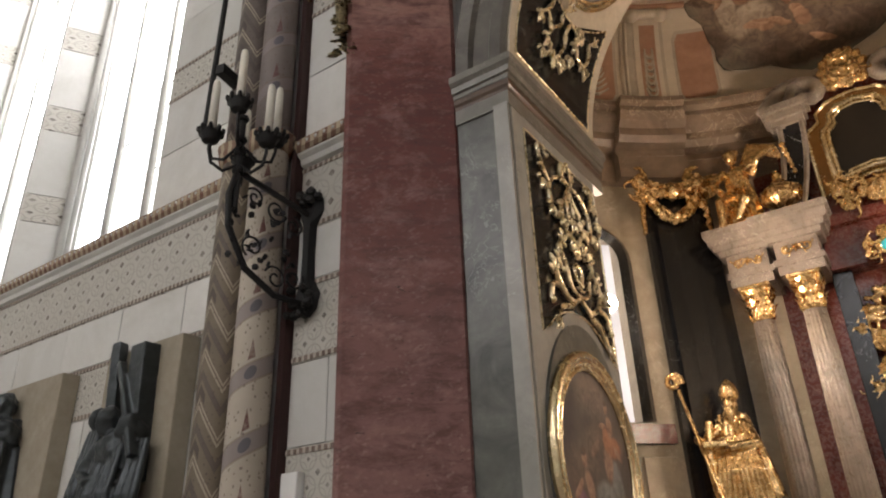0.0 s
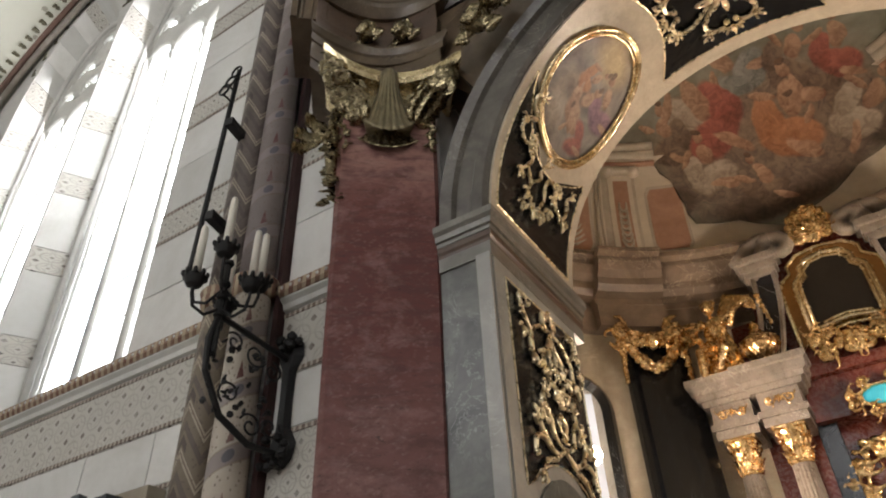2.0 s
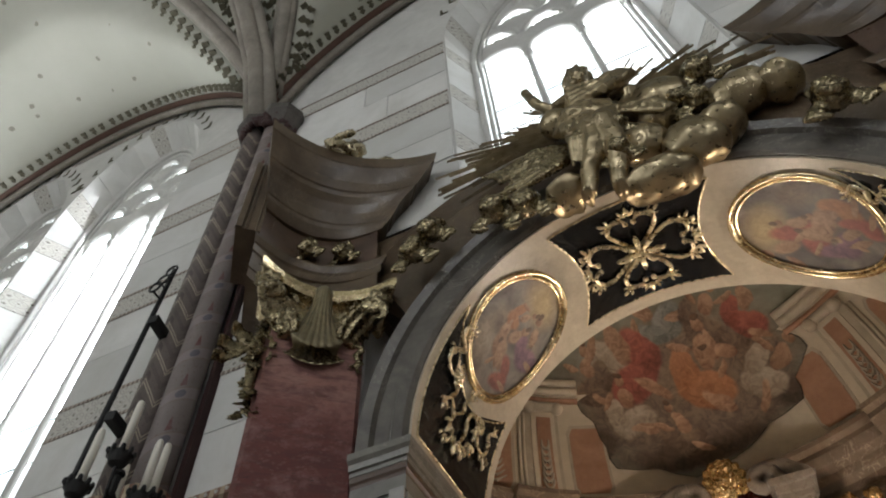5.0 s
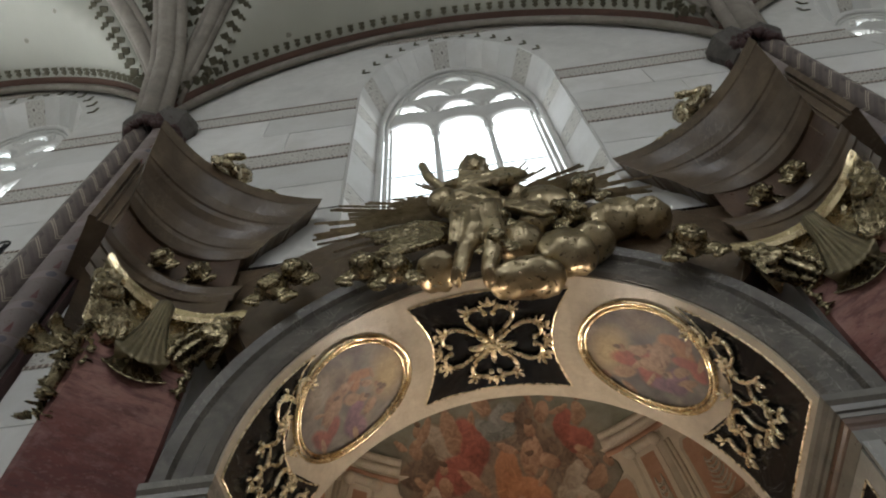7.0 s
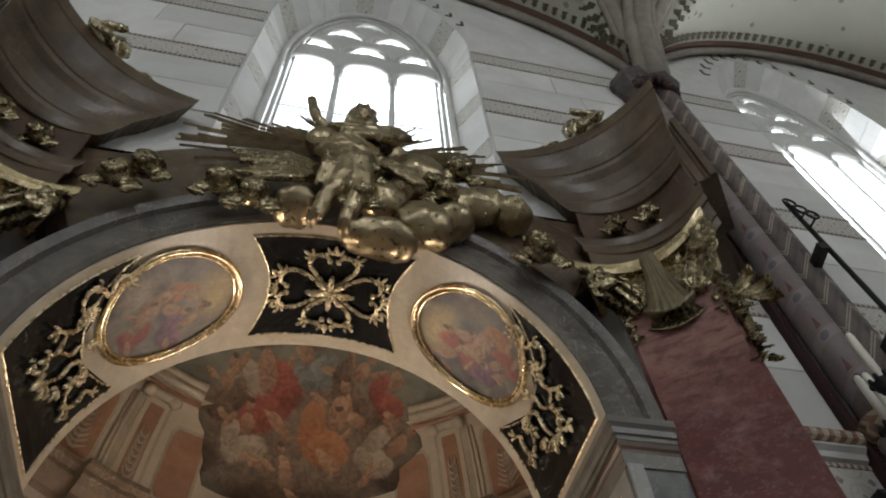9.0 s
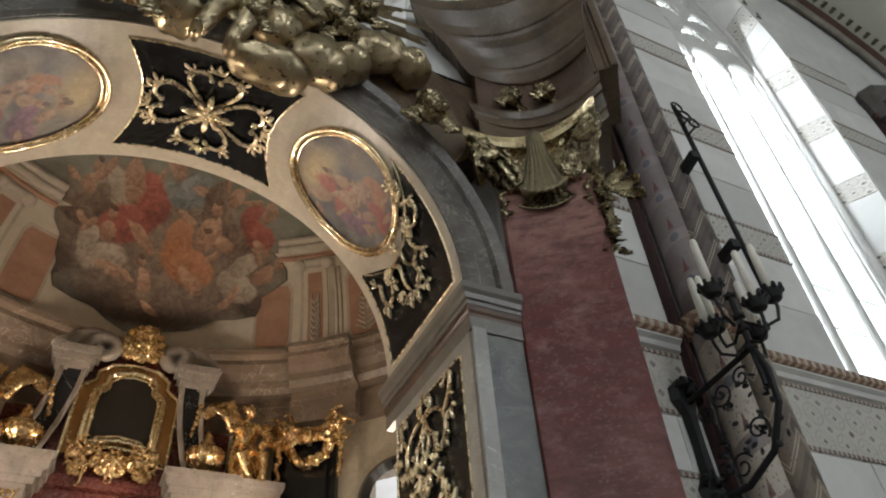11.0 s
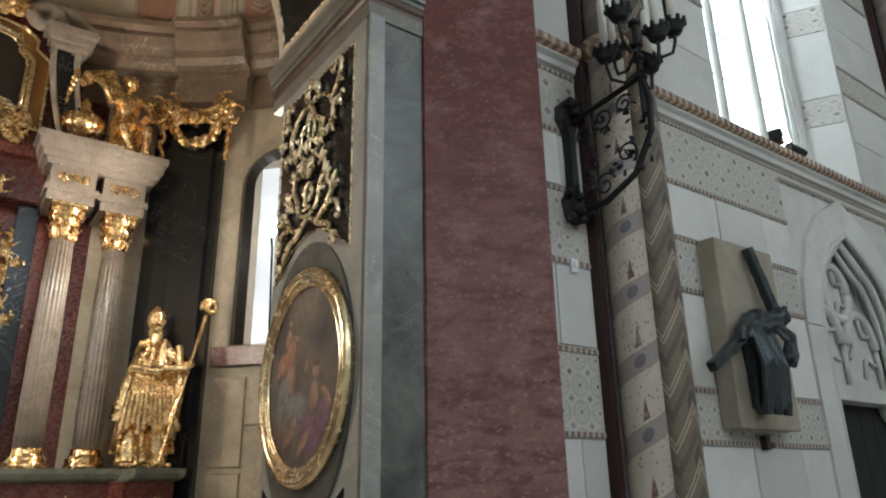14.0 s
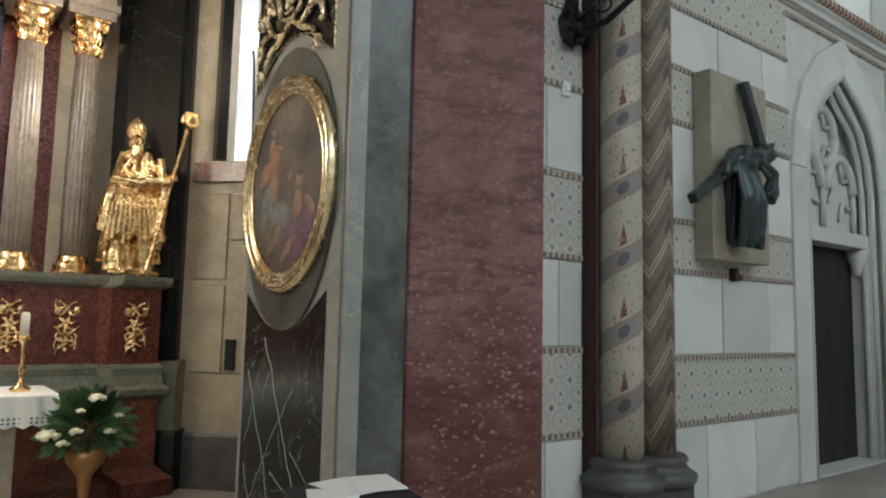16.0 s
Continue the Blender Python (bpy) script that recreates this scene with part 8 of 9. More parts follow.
def cloak(bm, c, h, r, a0, a1, seed):
    """A mantle: a wavy open sheet with thickness round part of the body."""
    rows = []
    for i in range(14):
        t = i / 13
        row, back_ = [], []
        for j in range(22):
            a = radians(a0 + (a1 - a0) * j / 21)
            q = r * (0.55 + 0.55 * (1 - t) ** 0.7) * (1 + 0.12 * math.sin(9 * a + seed + 3 * t))
            row.append(c + Vector((q * math.cos(a), q * 0.85 * math.sin(a), h * t)))
            back_.append(c + Vector((q * 0.9 * math.cos(a), q * 0.76 * math.sin(a), h * t)))
        rows.append(row + back_[::-1])
    return loft(bm, rows)


for s in (-1, 1):
    bm = bmesh.new()
    c = Vector((s * 2.07, 8.16, 1.96))
    box(bm, c + Vector((0, 0, 0.025)), (0.52, 0.34, 0.05), 0, 0.01)
    robe(bm, c + Vector((0, 0, 0.04)), 1.34, 0.245, 0.13, 7, 1.3, s * 0.01)
    cloak(bm, c + Vector((0, 0.02, 0.14)), 1.22, 0.285, 30 - 60, 150 + 60, 0.7)
    tube(bm, [c + Vector((-s * 0.10, -0.05, 1.24)), c + Vector((-s * 0.24, -0.18, 1.0)), c + Vector((s * 0.02, -0.30, 0.98))], 0.08, 9, lambda t: 1.2 - 0.5 * t)
    tube(bm, [c + Vector((s * 0.12, -0.03, 1.24)), c + Vector((s * 0.30, -0.12, 1.08)), c + Vector((s * 0.36, -0.22, 1.12))], 0.075, 9, lambda t: 1.2 - 0.5 * t)
    tube(bm, [c + Vector((s * 0.20, -0.2, 1.30)), c + Vector((s * 0.25, -0.22, 0.9)), c + Vector((s * 0.20, -0.15, 0.3))], 0.06, 8, lambda t: 0.7 + 0.7 * t)
    box(bm, c + Vector((s * 0.16, -0.30, 1.02)), (0.26, 0.18, 0.07), -s * 15, 0.01)
    blob(bm, c + Vector((-s * 0.02, -0.04, 1.46)), (0.085, 0.095, 0.115), level=2)
    blob(bm, c + Vector((-s * 0.02, -0.10, 1.37)), (0.07, 0.06, 0.12), rough=0.4, level=2)
    rows = [[c + Vector((-s * 0.02 + w * math.cos(a), -0.02 + 0.6 * w * math.sin(a), z)) for a in [2 * math.pi * j / 14 for j in range(14)]] for z, w in ((1.52, 0.095), (1.60, 0.11), (1.68, 0.085), (1.77, 0.012))]
    loft(bm, rows)
    tube(bm, [c + Vector((s * 0.08, -0.34, 0.04)), c + Vector((s * 0.33, -0.27, 1.12)), c + Vector((s * 0.46, -0.22, 1.68))], 0.022, 8)
    for k in range(11):      # deep folds of the mantle
        u = -0.30 + 0.055 * k
        tube(bm, [c + Vector((s * u * 0.55, -0.17, 1.12)), c + Vector((s * (u * 0.8 - 0.03), -0.27, 0.75)), c + Vector((s * u * 1.05, -0.24, 0.32 + 0.05 * (k % 3)))], 0.03, 6, lambda t: 0.4 + 1.0 * t)
    tube(bm, [c + Vector((-s * 0.16, -0.05, 1.22)), c + Vector((-s * 0.26, -0.10, 0.85)), c + Vector((-s * 0.31, -0.06, 0.46))], 0.075, 8, lambda t: 0.6 + 0.7 * t)
    pts = [c + Vector((s * (0.51 + u), -0.20, 1.78 + v)) for u, v in spiral(0, 0, 0.10, 200, 1.35, -1, 0.7, 26)]
    tube(bm, pts, 0.034, 8)
    blob(bm, c + Vector((s * 0.46, -0.21, 1.64)), (0.03, 0.03, 0.04), level=1)
    carve(whole("bishop_statue", bm, GOLD, "gilded statue of a bishop with mitre and crook", "statue", group="gilded bishops", smooth=True, at=c), 0.0115, 0.9)

    # seated angel with raised wing
    bm = bmesh.new()
    c = Vector((s * 1.50, 8.42, 5.57))
    robe(bm, c + Vector((0, 0, 0.0)), 0.62, 0.20, 0.12, 5, 0.4, -s * 0.06)
    blob(bm, c + Vector((-s * 0.03, -0.02, 0.66)), (0.15, 0.12, 0.20), rough=0.25, level=3)
    blob(bm, c + Vector((-s * 0.02, -0.06, 0.98)), (0.085, 0.09, 0.105), level=2)
    for k in range(9):
        a = 0.7 * k
        blob(bm, c + Vector((-s * 0.02 + 0.07 * math.cos(a), -0.02 + 0.04 * math.sin(a), 1.05)), (0.04,) * 3, level=1)
    tube(bm, [c + Vector((-s * 0.12, -0.04, 0.80)), c + Vector((-s * 0.25, -0.14, 0.62)), c + Vector((-s * 0.32, -0.16, 0.80))], 0.05, 8)
    tube(bm, [c + Vector((s * 0.10, -0.04, 0.80)), c + Vector((s * 0.24, -0.14, 0.62)), c + Vector((s * 0.16, -0.22, 0.45))], 0.05, 8)
    tube(bm, [c + Vector((0.06 * s, -0.10, 0.42)), c + Vector((s * 0.18, -0.28, 0.30)), c + Vector((s * 0.20, -0.26, -0.02))], 0.07, 8, lambda t: 1.2 - 0.5 * t)
    tube(bm, [c + Vector((-0.06 * s, -0.10, 0.42)), c + Vector((-s * 0.10, -0.28, 0.26)), c + Vector((s * 0.02, -0.26, 0.02))], 0.07, 8, lambda t: 1.2 - 0.5 * t)
    for h2, rise in ((-1, 0.32), (1, 0.05)):
        for k in range(9):
            t = k / 8
            a = c + Vector((s * h2 * 0.08, 0.10, 0.82))
            b = a + Vector((s * h2 * (0.16 + 0.30 * t), 0.04, rise * (1 - t * 0.4) + 0.06))
            tip = b + Vector((s * h2 * 0.05 * t, 0.02, -0.30 - 0.08 * t + rise * 0.5))
            tube(bm, [a, b, tip], 0.045, 6, lambda u: 1.1 - 0.6 * u)
    carve(whole("seated_angel", bm, GOLD, "gilded winged angel seated on the altar entablature", "statue", group="gilded angels", smooth=True, at=c), 0.012, 1.4)

    # urn
    urn = thing("urn", "gilded lidded urn on the altar entablature", "urn", (s * 1.02, 8.40, 5.57), "gilded urns")
    bm = bmesh.new()
    gad = lambda a, z: 1 + 0.05 * math.cos(12 * a)
    lathe(bm, [(0.10, 5.562), (0.11, 5.59), (0.06, 5.63), (0.10, 5.68), (0.20, 5.76), (0.235, 5.83), (0.22, 5.87), (0.24, 5.90)], (s * 1.02, 8.40, 0), 48, gad)
    part("bowl", bm, GOLD, urn, "", True)
    bm = bmesh.new()
    lathe(bm, [(0.23, 5.902), (0.20, 5.94), (0.10, 5.98), (0.09, 6.04), (0.05, 6.08), (0.065, 6.12), (0.02, 6.2)], (s * 1.02, 8.40, 0), 24)
    part("lid", bm, GOLD, urn, "", True)

    # swagged gilt capital of the black pilaster
    sw = thing("gilt_garland", "gilded swag with mask and drops on the black pilaster", "garland", cyl(s * 36, ROUND - 0.2, 6.3), "gilded swags")
    bm = bmesh.new()
    where = lambda p, q, h: cyl(s * (36 + p * 13.5), ROUND - 0.2 - h, 6.15 + q)
    tube(bm, [where(-0.46 + 0.92 * i / 12, 0.16 + 0.16 * (i / 6 - 1) ** 2, 0.08) for i in range(13)], 0.04, 8)
    for h2 in (-1, 1):
        gilt(bm, spiral(h2 * 0.42, 0.20, 0.10, 90, 1.2, -h2), where, 0.04, 0.08, 3, rng)
        gilt(bm, [(h2 * (0.16 + 0.04 * i), 0.05 + 0.02 * i) for i in range(7)], where, 0.06, 0.05, 4, rng)
    carve(part("concave_top", bm, GOLD, sw, "", True), 0.012, 0.8)
    bm = bmesh.new()
    for i in range(46):
        t = i / 45 * 2 - 1
        for j in range(2):
            blob(bm, where(0.36 * t + rng.uniform(-0.02, 0.02), -0.32 + 0.34 * t * t + rng.uniform(-0.05, 0.05), 0.08 + rng.uniform(-0.02, 0.04)), (0.055,) * 3, rough=0.6, level=1, seed=i + j)
    for h2 in (-1, 1):
        for k in range(14):
            blob(bm, where(h2 * 0.45 + rng.uniform(-0.03, 0.03), 0.08 - 0.045 * k, 0.06), (0.05 - 0.001 * k,) * 3, rough=0.6, level=1, seed=k)
    carve(part("flower_swag", bm, GOLD, sw, "", True), 0.013, 1.2)
    bm = bmesh.new()
    blob(bm, where(0, 0.04, 0.14), (0.11, 0.10, 0.13), rough=0.2, level=2)
    for k in range(8):
        blob(bm, where(0.12 * math.cos(k * 0.8), 0.06 + 0.10 * math.sin(k * 0.8), 0.12), (0.05,) * 3, rough=0.4, level=1, seed=k)
    carve(part("mask", bm, GOLD, sw, "", True), 0.012, 0.8)

    # floodlight in front of the chapel window
    fl = thing("floodlight", "small lit floodlight on a thin bracket by the chapel window", "floodlight", (s * 2.93, 7.12, 4.5), "chapel floodlights")
    bm = bmesh.new()
    blob(bm, (s * 2.90, 7.08, 4.53), (0.11, 0.11, 0.11), level=3)
    part("bulb", bm, BULB, fl, "glaring white lamp", True)
    bm = bmesh.new()
    tube(bm, [(s * 2.93, 7.16, 4.53), (s * 3.1, 7.5, 4.45), (s * 3.18, 7.62, 3.4)], 0.015, 6)
    part("bracket", bm, IRON, fl)

bm = bmesh.new()
box(bm, cyl(49.3, ROUND - 0.06, 1.12), (0.11, 0.05, 0.34), -49.3, 0.006)
whole("wall_socket_box", bm, IRON, "small black electrical box on the chapel wall", "box", at=cyl(49.3, ROUND - 0.03, 1.0))

# ---- altar table and flowers ----
table = thing("altar_table", "stone altar table before the high altar", "table", (0, 7.4, 0))
bm = bmesh.new()
box(bm, (0, 7.45, 0.208), (2.0, 0.6, 1.115), 0, 0.02)
part("table_body", bm, BEIGE, table)
bm = bmesh.new()
box(bm, (0, 7.42, 0.80), (2.5, 0.85, 0.07), 0, 0.015)
part("table_top", bm, BEIGE, table)
bm = bmesh.new()
rows = []
for i in range(41):
    x = -1.28 + 2.56 * i / 40
    wave = 0.012 * math.sin(i * 1.7)
    rows.append([(x, 7.86, 0.842), (x, 7.0, 0.842), (x, 6.975 + wave, 0.83), (x, 6.965 + wave * 2, 0.56 + 0.03 * (i % 2)), (x, 6.972 + wave * 2, 0.56 + 0.03 * (i % 2)), (x, 6.99 + wave, 0.838), (x, 7.0, 0.838), (x, 7.86, 0.838)])
loft(bm, rows)
for e in (-1, 1):
    loft(bm, [[(e * 1.28, y, 0.842), (e * 1.295, y, 0.80), (e * (1.30 + 0.01 * math.sin(y * 30)), y, 0.56 + 0.03 * math.sin(y * 70)), (e * 1.29, y, 0.56 + 0.03 * math.sin(y * 70)), (e * 1.28, y, 0.838)] for y in [7.0 + 0.86 * k / 14 for k in range(15)]])
cloth = whole("altar_cloth", bm, CLOTH, "white linen altar cloth with a lace hem hanging over the table", "cloth", at=(0, 7.4, 0.84))
bm = bmesh.new()
for i in range(60):
    for j in range(2):
        x = -1.25 + 2.5 * i / 59
        blob(bm, (x, 6.958, 0.61 + 0.035 * j), (0.012, 0.003, 0.012), level=1)
tagged(part("lace_holes", bm, GREYBASE, cloth, "dark lace piercings"), kind="stuff")
cs = thing("candlestick", "brass candlestick with a white candle on the altar table", "candlestick", (1.02, 7.3, 0.845))
bm = bmesh.new()
lathe(bm, [(0.08, 0.846), (0.085, 0.87), (0.03, 0.90), (0.02, 1.0), (0.035, 1.05), (0.018, 1.1), (0.018, 1.26), (0.05, 1.30), (0.055, 1.33)], (1.02, 7.3, 0), 18)
part("stick", bm, GOLD, cs, "", True)
bm = bmesh.new()
lathe(bm, [(0.036, 1.332), (0.036, 1.53), (0.02, 1.545)], (1.02, 7.3, 0), 14)
part("candle", bm, WAX, cs, "", True)
bq = thing("bouquet", "bouquet of cream roses and green leaves in a vase", "flowers", (1.50, 6.85, -0.35))
bm = bmesh.new()
lathe(bm, [(0.15, -0.349), (0.15, -0.31), (0.05, -0.26), (0.035, -0.10), (0.045, 0.0), (0.06, 0.14), (0.15, 0.26), (0.18, 0.38)], (1.50, 6.85, 0), 20)
part("vase", bm, BROWNGOLD, bq, "", True)
rb = random.Random(14)
bm = bmesh.new()
for k in range(420):
    a, e = rb.uniform(0, 6.28), rb.uniform(-0.35, 1.3)
    r = rb.uniform(0.14, 0.36)
    q = Vector((1.50 + r * 1.05 * math.cos(a) * math.cos(e), 6.85 + 0.8 * r * math.sin(a) * math.cos(e), 0.50 + r * 1.15 * math.sin(e)))
    d = (q - Vector((1.5, 6.85, 0.5))).normalized()
    side = d.orthogonal().normalized()
    w = rb.uniform(0.022, 0.045)
    v = [bm.verts.new(p_) for p_ in (q - d * 0.07, q + side * w, q + d * 0.07 + Vector((0, 0, -0.02)), q - side * w)]
    bm.faces.new((v[0], v[1], v[2])), bm.faces.new((v[0], v[2], v[3]))
tagged(part("leaves", bm, LEAF, bq, "dark green leaves", recalc=False), kind="stuff")
for x, y, z, r in ((1.53, 6.72, 0.88, 0.07), (1.28, 6.66, 0.52, 0.05), (1.36, 6.62, 0.62, 0.055), (1.63, 6.62, 0.60, 0.05), (1.18, 6.75, 0.58, 0.09), (1.72, 6.72, 0.72, 0.04), (1.40, 6.68, 0.78, 0.04)):
    bm = bmesh.new()
    for k in range(9):
        a = k * 2.4
        q = r * (0.25 + 0.08 * k)
        blob(bm, (x + q * math.cos(a), y + q * math.sin(a) * 0.7, z - 0.06 + r * 0.25 - 0.05 * r * k), (r * 0.5, r * 0.5, r * 0.32), (rb.uniform(-40, 40), rb.uniform(-40, 40), 0), 0.3, 1, k)
    part("flower", bm, PETAL, bq, "cream rose", True)

# ---- gilded glory above the arch ----


glory = thing("sunburst", "tarnished gilt sunburst of rays above the arch", "sculpture", (0, FACE - 0.05, 8.0))
for lo, hi, count, near, far in ((-4, 8, 14, 1.2, 1.75), (8, 20, 20, 0.9, 1.7), (20, 34, 14, 0.8, 1.45), (34, 62, 10, 0.7, 1.1), (172, 186, 22, 1.0, 1.75), (160, 172, 16, 0.8, 1.65), (186, 200, 20, 0.9, 1.7), (146, 160, 12, 0.7, 1.3), (118, 146, 8, 0.7, 1.0)):
    for k in range(count):
        a = radians(rg.uniform(lo, hi))
        r0, r1 = rg.uniform(0.25, 0.6), rg.uniform(near, far)
        d = Vector((math.cos(a), 0, math.sin(a)))
        side = Vector((-d.z, 0, d.x)).normalized()
        w = rg.uniform(0.0025, 0.008)
        c = Vector((0.08, FACE - 0.05 - rg.uniform(0, 0.14), 8.05))
        bm = bmesh.new()
        loft(bm, [[c + d * r0 - side * w, c + d * r0 + side * w, c + d * r0 + Vector((0, -0.02, 0))], [c + d * r1 - side * w * 1.2, c + d * r1 + side * w * 1.2, c + d * r1 + Vector((0, -0.025, 0))]])
        part("ray", bm, RAYGOLD, glory)
bm = bmesh.new()
Y = FACE - 0.27
# seated old man: head with hair and beard, cape, raised arm, bent legs
blob(bm, (0.08, Y - 0.05, 8.66), (0.115, 0.12, 0.14), rough=0.1, level=3)
blob(bm, (0.08, Y + 0.0, 8.74), (0.16, 0.14, 0.10), rough=0.5, level=3, seed=5)
blob(bm, (0.08, Y - 0.13, 8.54), (0.085, 0.06, 0.12), rough=0.5, level=3, seed=6)
blob(bm, (0.10, Y + 0.02, 8.25), (0.24, 0.16, 0.30), rough=0.2, level=3, seed=2)
blob(bm, (0.0, Y - 0.02, 7.78), (0.34, 0.20, 0.24), (0, 25, 0), 0.3, 3, 7)
tube(bm, [(-0.06, Y, 8.38), (-0.28, Y - 0.08, 8.16), (-0.40, Y - 0.12, 8.38), (-0.46, Y - 0.10, 8.74)], 0.065, 9, lambda t: 1.25 - 0.55 * t)
tube(bm, [(0.24, Y, 8.36), (0.42, Y - 0.12, 8.08), (0.24, Y - 0.22, 7.88)], 0.07, 9, lambda t: 1.2 - 0.5 * t)
for k in range(4):          # rolled edges of the cape
    tube(bm, [(0.28 + 0.03 * k, Y - 0.05, 8.42 - 0.03 * k), (0.46 + 0.03 * k, Y - 0.12, 8.28 - 0.04 * k), (0.34, Y - 0.18, 8.12 - 0.05 * k), (0.12, Y - 0.19, 8.14 - 0.07 * k), (-0.08, Y - 0.14, 8.30 - 0.1 * k)], 0.045, 8)
tube(bm, [(0.08, Y + 0.02, 7.78), (-0.04, Y - 0.12, 7.52), (-0.02, Y - 0.10, 7.20), (-0.16, Y - 0.02, 6.95), (-0.22, Y + 0.02, 6.70)], 0.115, 10, lambda t: 1.35 - 0.85 * t)
tube(bm, [(0.16, Y + 0.02, 7.74), (0.10, Y - 0.12, 7.44), (0.14, Y - 0.08, 7.10), (0.06, Y - 0.0, 6.85), (0.02, Y + 0.04, 6.64)], 0.115, 10, lambda t: 1.35 - 0.85 * t)
for k in range(8):          # skirts that wrap the legs
    tube(bm, [(-0.22 + 0.05 * k, Y - 0.08, 7.60 - 0.02 * k), (-0.20 + 0.055 * k, Y - 0.16, 7.32), (-0.26 + 0.06 * k, Y - 0.10, 7.02 + 0.03 * (k % 3))], 0.034, 6, lambda t: 0.6 + 0.7 * math.sin(math.pi * t))
for x, z in ((-0.24, 6.60), (0.02, 6.54)):
    blob(bm, (x, Y - 0.03, z), (0.055, 0.11, 0.05), (0, 0, 0), 0.2, 2, x)
for k in range(7):          # folds across the lap and shins
    tube(bm, [(-0.26, Y - 0.10, 7.92 - 0.05 * k), (-0.02, Y - 0.17 - 0.01 * k, 7.74 - 0.06 * k), (0.26, Y - 0.12, 7.80 - 0.05 * k)], 0.03, 7)
    tube(bm, [(0.30, Y - 0.08, 7.72 - 0.02 * k), (0.44 + 0.03 * k, Y - 0.10, 7.60 - 0.05 * k), (0.60 + 0.02 * k, Y - 0.06, 7.62 - 0.04 * k)], 0.028, 6)
carve(whole("glory_figure", bm, CLOUDGOLD, "tarnished gilt bearded figure with a raised arm above the arch", "statue", smooth=True, at=(0, FACE, 7.2)), 0.0125, 2.2)
bm = bmesh.new()
blob(bm, (-0.27, Y - 0.02, 7.97), (0.17, 0.15, 0.17), level=4)
whole("gilt_globe", bm, CLOUDGOLD, "tarnished gilt globe beside the seated figure", "globe", smooth=True, at=(-0.27, FACE, 7.97))
bm = bmesh.new()
for k in range(9):          # spread wing behind the figure
    z = 7.72 - 0.055 * k
    tube(bm, [(-0.22, Y + 0.08, 7.62 - 0.02 * k), (-0.55, Y - 0.02, z - 0.10), (-0.80 - 0.05 * (k % 4), Y + 0.02, z - 0.12), (-1.12 + 0.06 * k, Y + 0.08, z + 0.02)], 0.05, 7, lambda t: 1.1 - 0.75 * t)
carve(whole("gilt_wing", bm, DARKGOLD, "tarnished gilt feathered wing on the gable", "sculpture", smooth=True, at=(-0.7, FACE, 7.4)), 0.012, 1.2)
for x, z, r, q in ((0.66, 7.84, 0.31, 0.85), (0.42, 8.02, 0.20, 0.9), (0.72, 6.98, 0.27, 0.9), (1.27, 7.42, 0.29, 0.75), (1.56, 7.36, 0.19, 0.9), (0.36, 6.66, 0.30, 0.5), (0.36, 7.22, 0.22, 1.0), (0.98, 7.08, 0.20, 0.8), (0.55, 7.48, 0.17, 0.9), (-0.40, 6.95, 0.20, 0.6)):
    bm = bmesh.new()
    blob(bm, (x, FACE - 0.16, z), (r, 0.20, r * q), (0, rg.uniform(-12, 12), 0), 0.12, 4, x)
    for k in range(3):
        a = rg.uniform(0, 6.28)
        blob(bm, (x + 0.6 * r * math.cos(a), FACE - 0.14, z + 0.5 * r * q * math.sin(a)), (r * 0.55, 0.17, r * q * 0.55), rough=0.12, level=3, seed=k + x)
    carve(whole("gilt_cloud", bm, CLOUDGOLD, "billowing tarnished gilt cloud above the arch", "sculpture", group="gilt clouds", smooth=True, at=(x, FACE, z)), 0.02, 0.35)


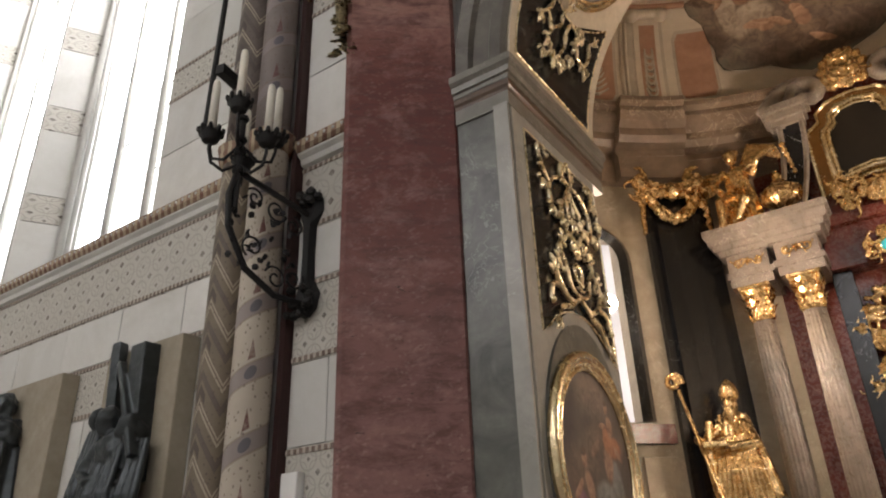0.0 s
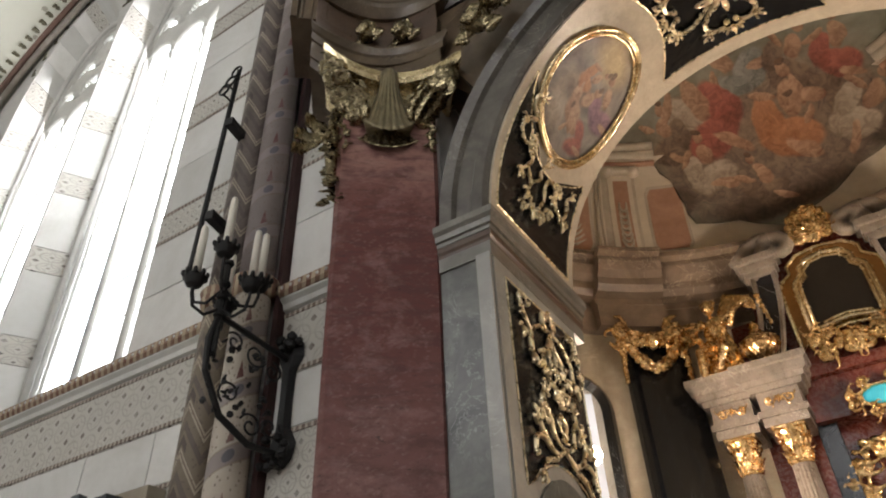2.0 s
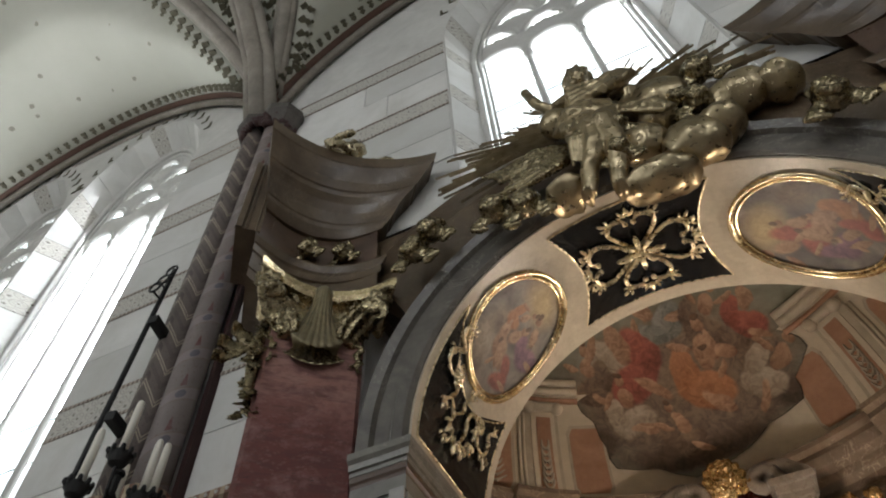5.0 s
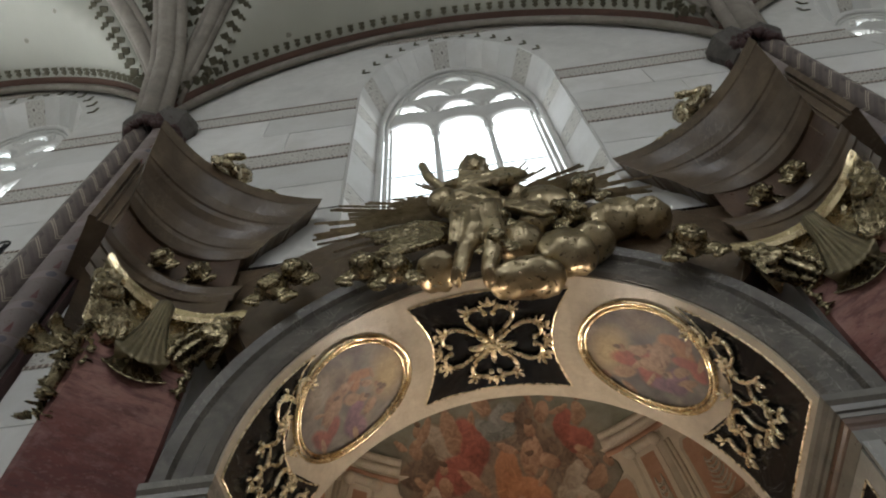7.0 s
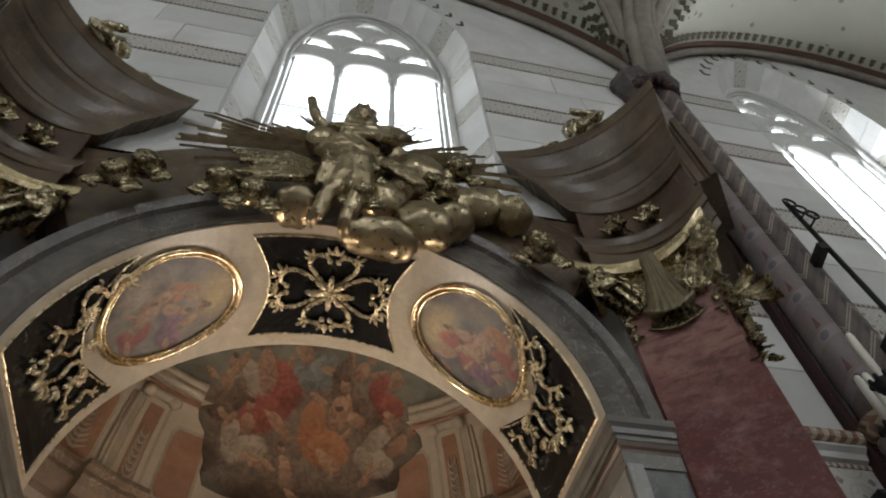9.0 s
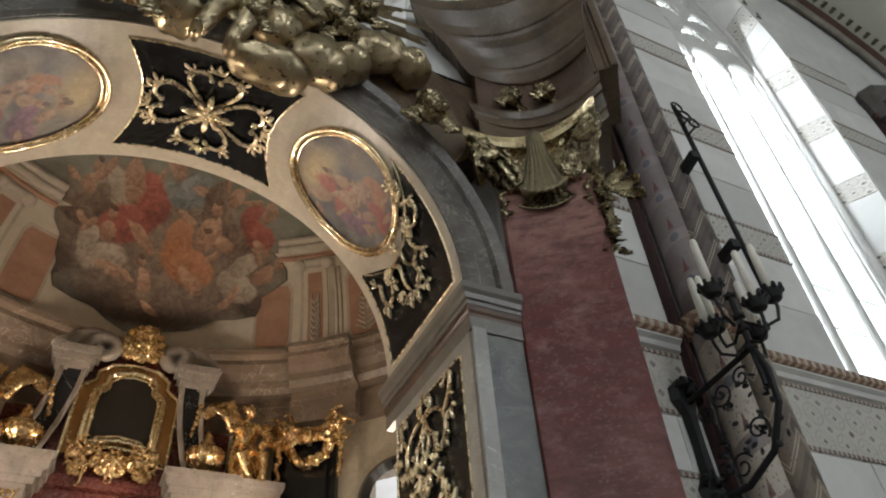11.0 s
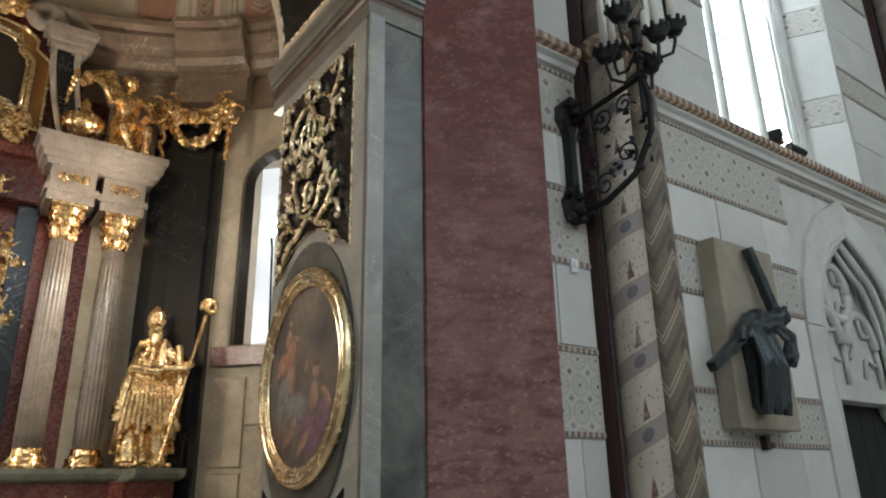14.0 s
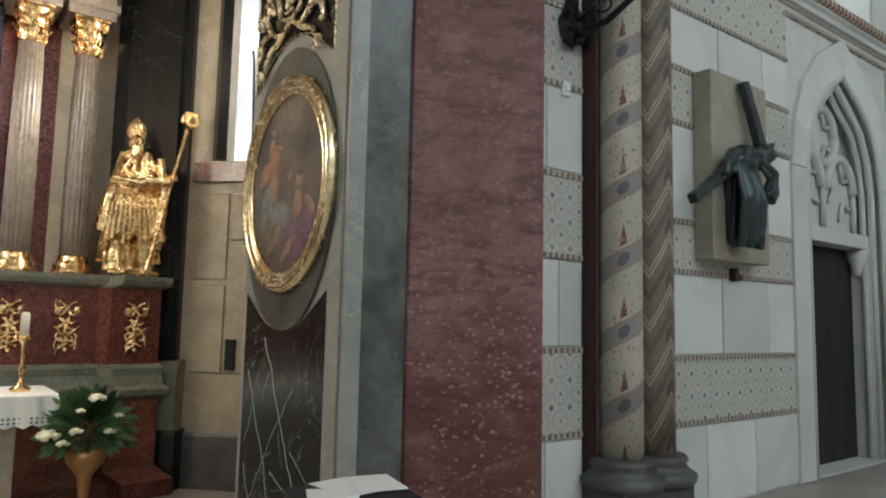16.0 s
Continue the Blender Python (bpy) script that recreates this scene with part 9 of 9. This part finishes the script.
for x, z, size in ((1.08, 7.96, 1.25), (0.92, 7.48, 1.2), (0.14, 7.04, 1.0), (0.20, 7.40, 1.0), (0.80, 7.62, 0.9), (-1.03, 7.06, 1.25), (-0.75, 6.93, 1.2), (-1.84, 6.93, 1.15), (-1.66, 7.14, 1.15), (1.72, 6.76, 1.35)):
    cherub((x, FACE - (0.34 if 0 < x < 0.5 else 0.24), z), size, "tarnished gilt winged cherub head on the gable")
for s in (-1, 1):
    bm = bmesh.new()
    c = local(s, -0.10, 0.0, 8.90)
    out = local(s, 0, 1, 0) - local(s, 0, 0, 0)
    along = local(s, 1, 0, 0) - local(s, 0, 0, 0)
    upz = Vector((0, 0, 1))
    blob(bm, c + upz * 0.22, (0.16, 0.14, 0.22), rough=0.2, level=3)
    blob(bm, c + upz * 0.52 + out * 0.10, (0.12, 0.12, 0.135), level=3)
    for k in range(10):
        blob(bm, c + upz * 0.60 + out * 0.06 + Vector((0.09 * math.cos(k), 0.09 * math.sin(k), 0.02)), (0.05,) * 3, level=1)
    tube(bm, [c + upz * 0.36 + along * 0.10, c + upz * 0.40 + along * 0.34 + out * 0.2, c + upz * 0.52 + along * 0.05 + out * 0.35], 0.065, 8, lambda t: 1.2 - 0.5 * t)
    tube(bm, [c + upz * 0.36 - along * 0.10, c + upz * 0.20 - along * 0.36 + out * 0.2, c + upz * 0.12 - along * 0.62 + out * 0.26], 0.065, 8, lambda t: 1.2 - 0.5 * t)
    tube(bm, [c + upz * 0.08, c + out * 0.35 + upz * 0.12 + along * 0.1, c + out * 0.42 - upz * 0.02 + along * 0.3], 0.085, 8, lambda t: 1.2 - 0.5 * t)
    for k in range(6):
        a = c + upz * 0.38 - out * 0.1
        tube(bm, [a, a - along * (0.15 + 0.06 * k) + upz * (0.18 - 0.04 * k), a - along * (0.3 + 0.06 * k) - upz * (0.02 + 0.03 * k)], 0.04, 6, lambda t: 1.1 - 0.6 * t)
    carve(whole("seated_putto", bm, OLDGOLD, "tarnished gilt child figure resting on the entablature", "statue", group="figures on the entablatures", smooth=True, at=c), 0.02)
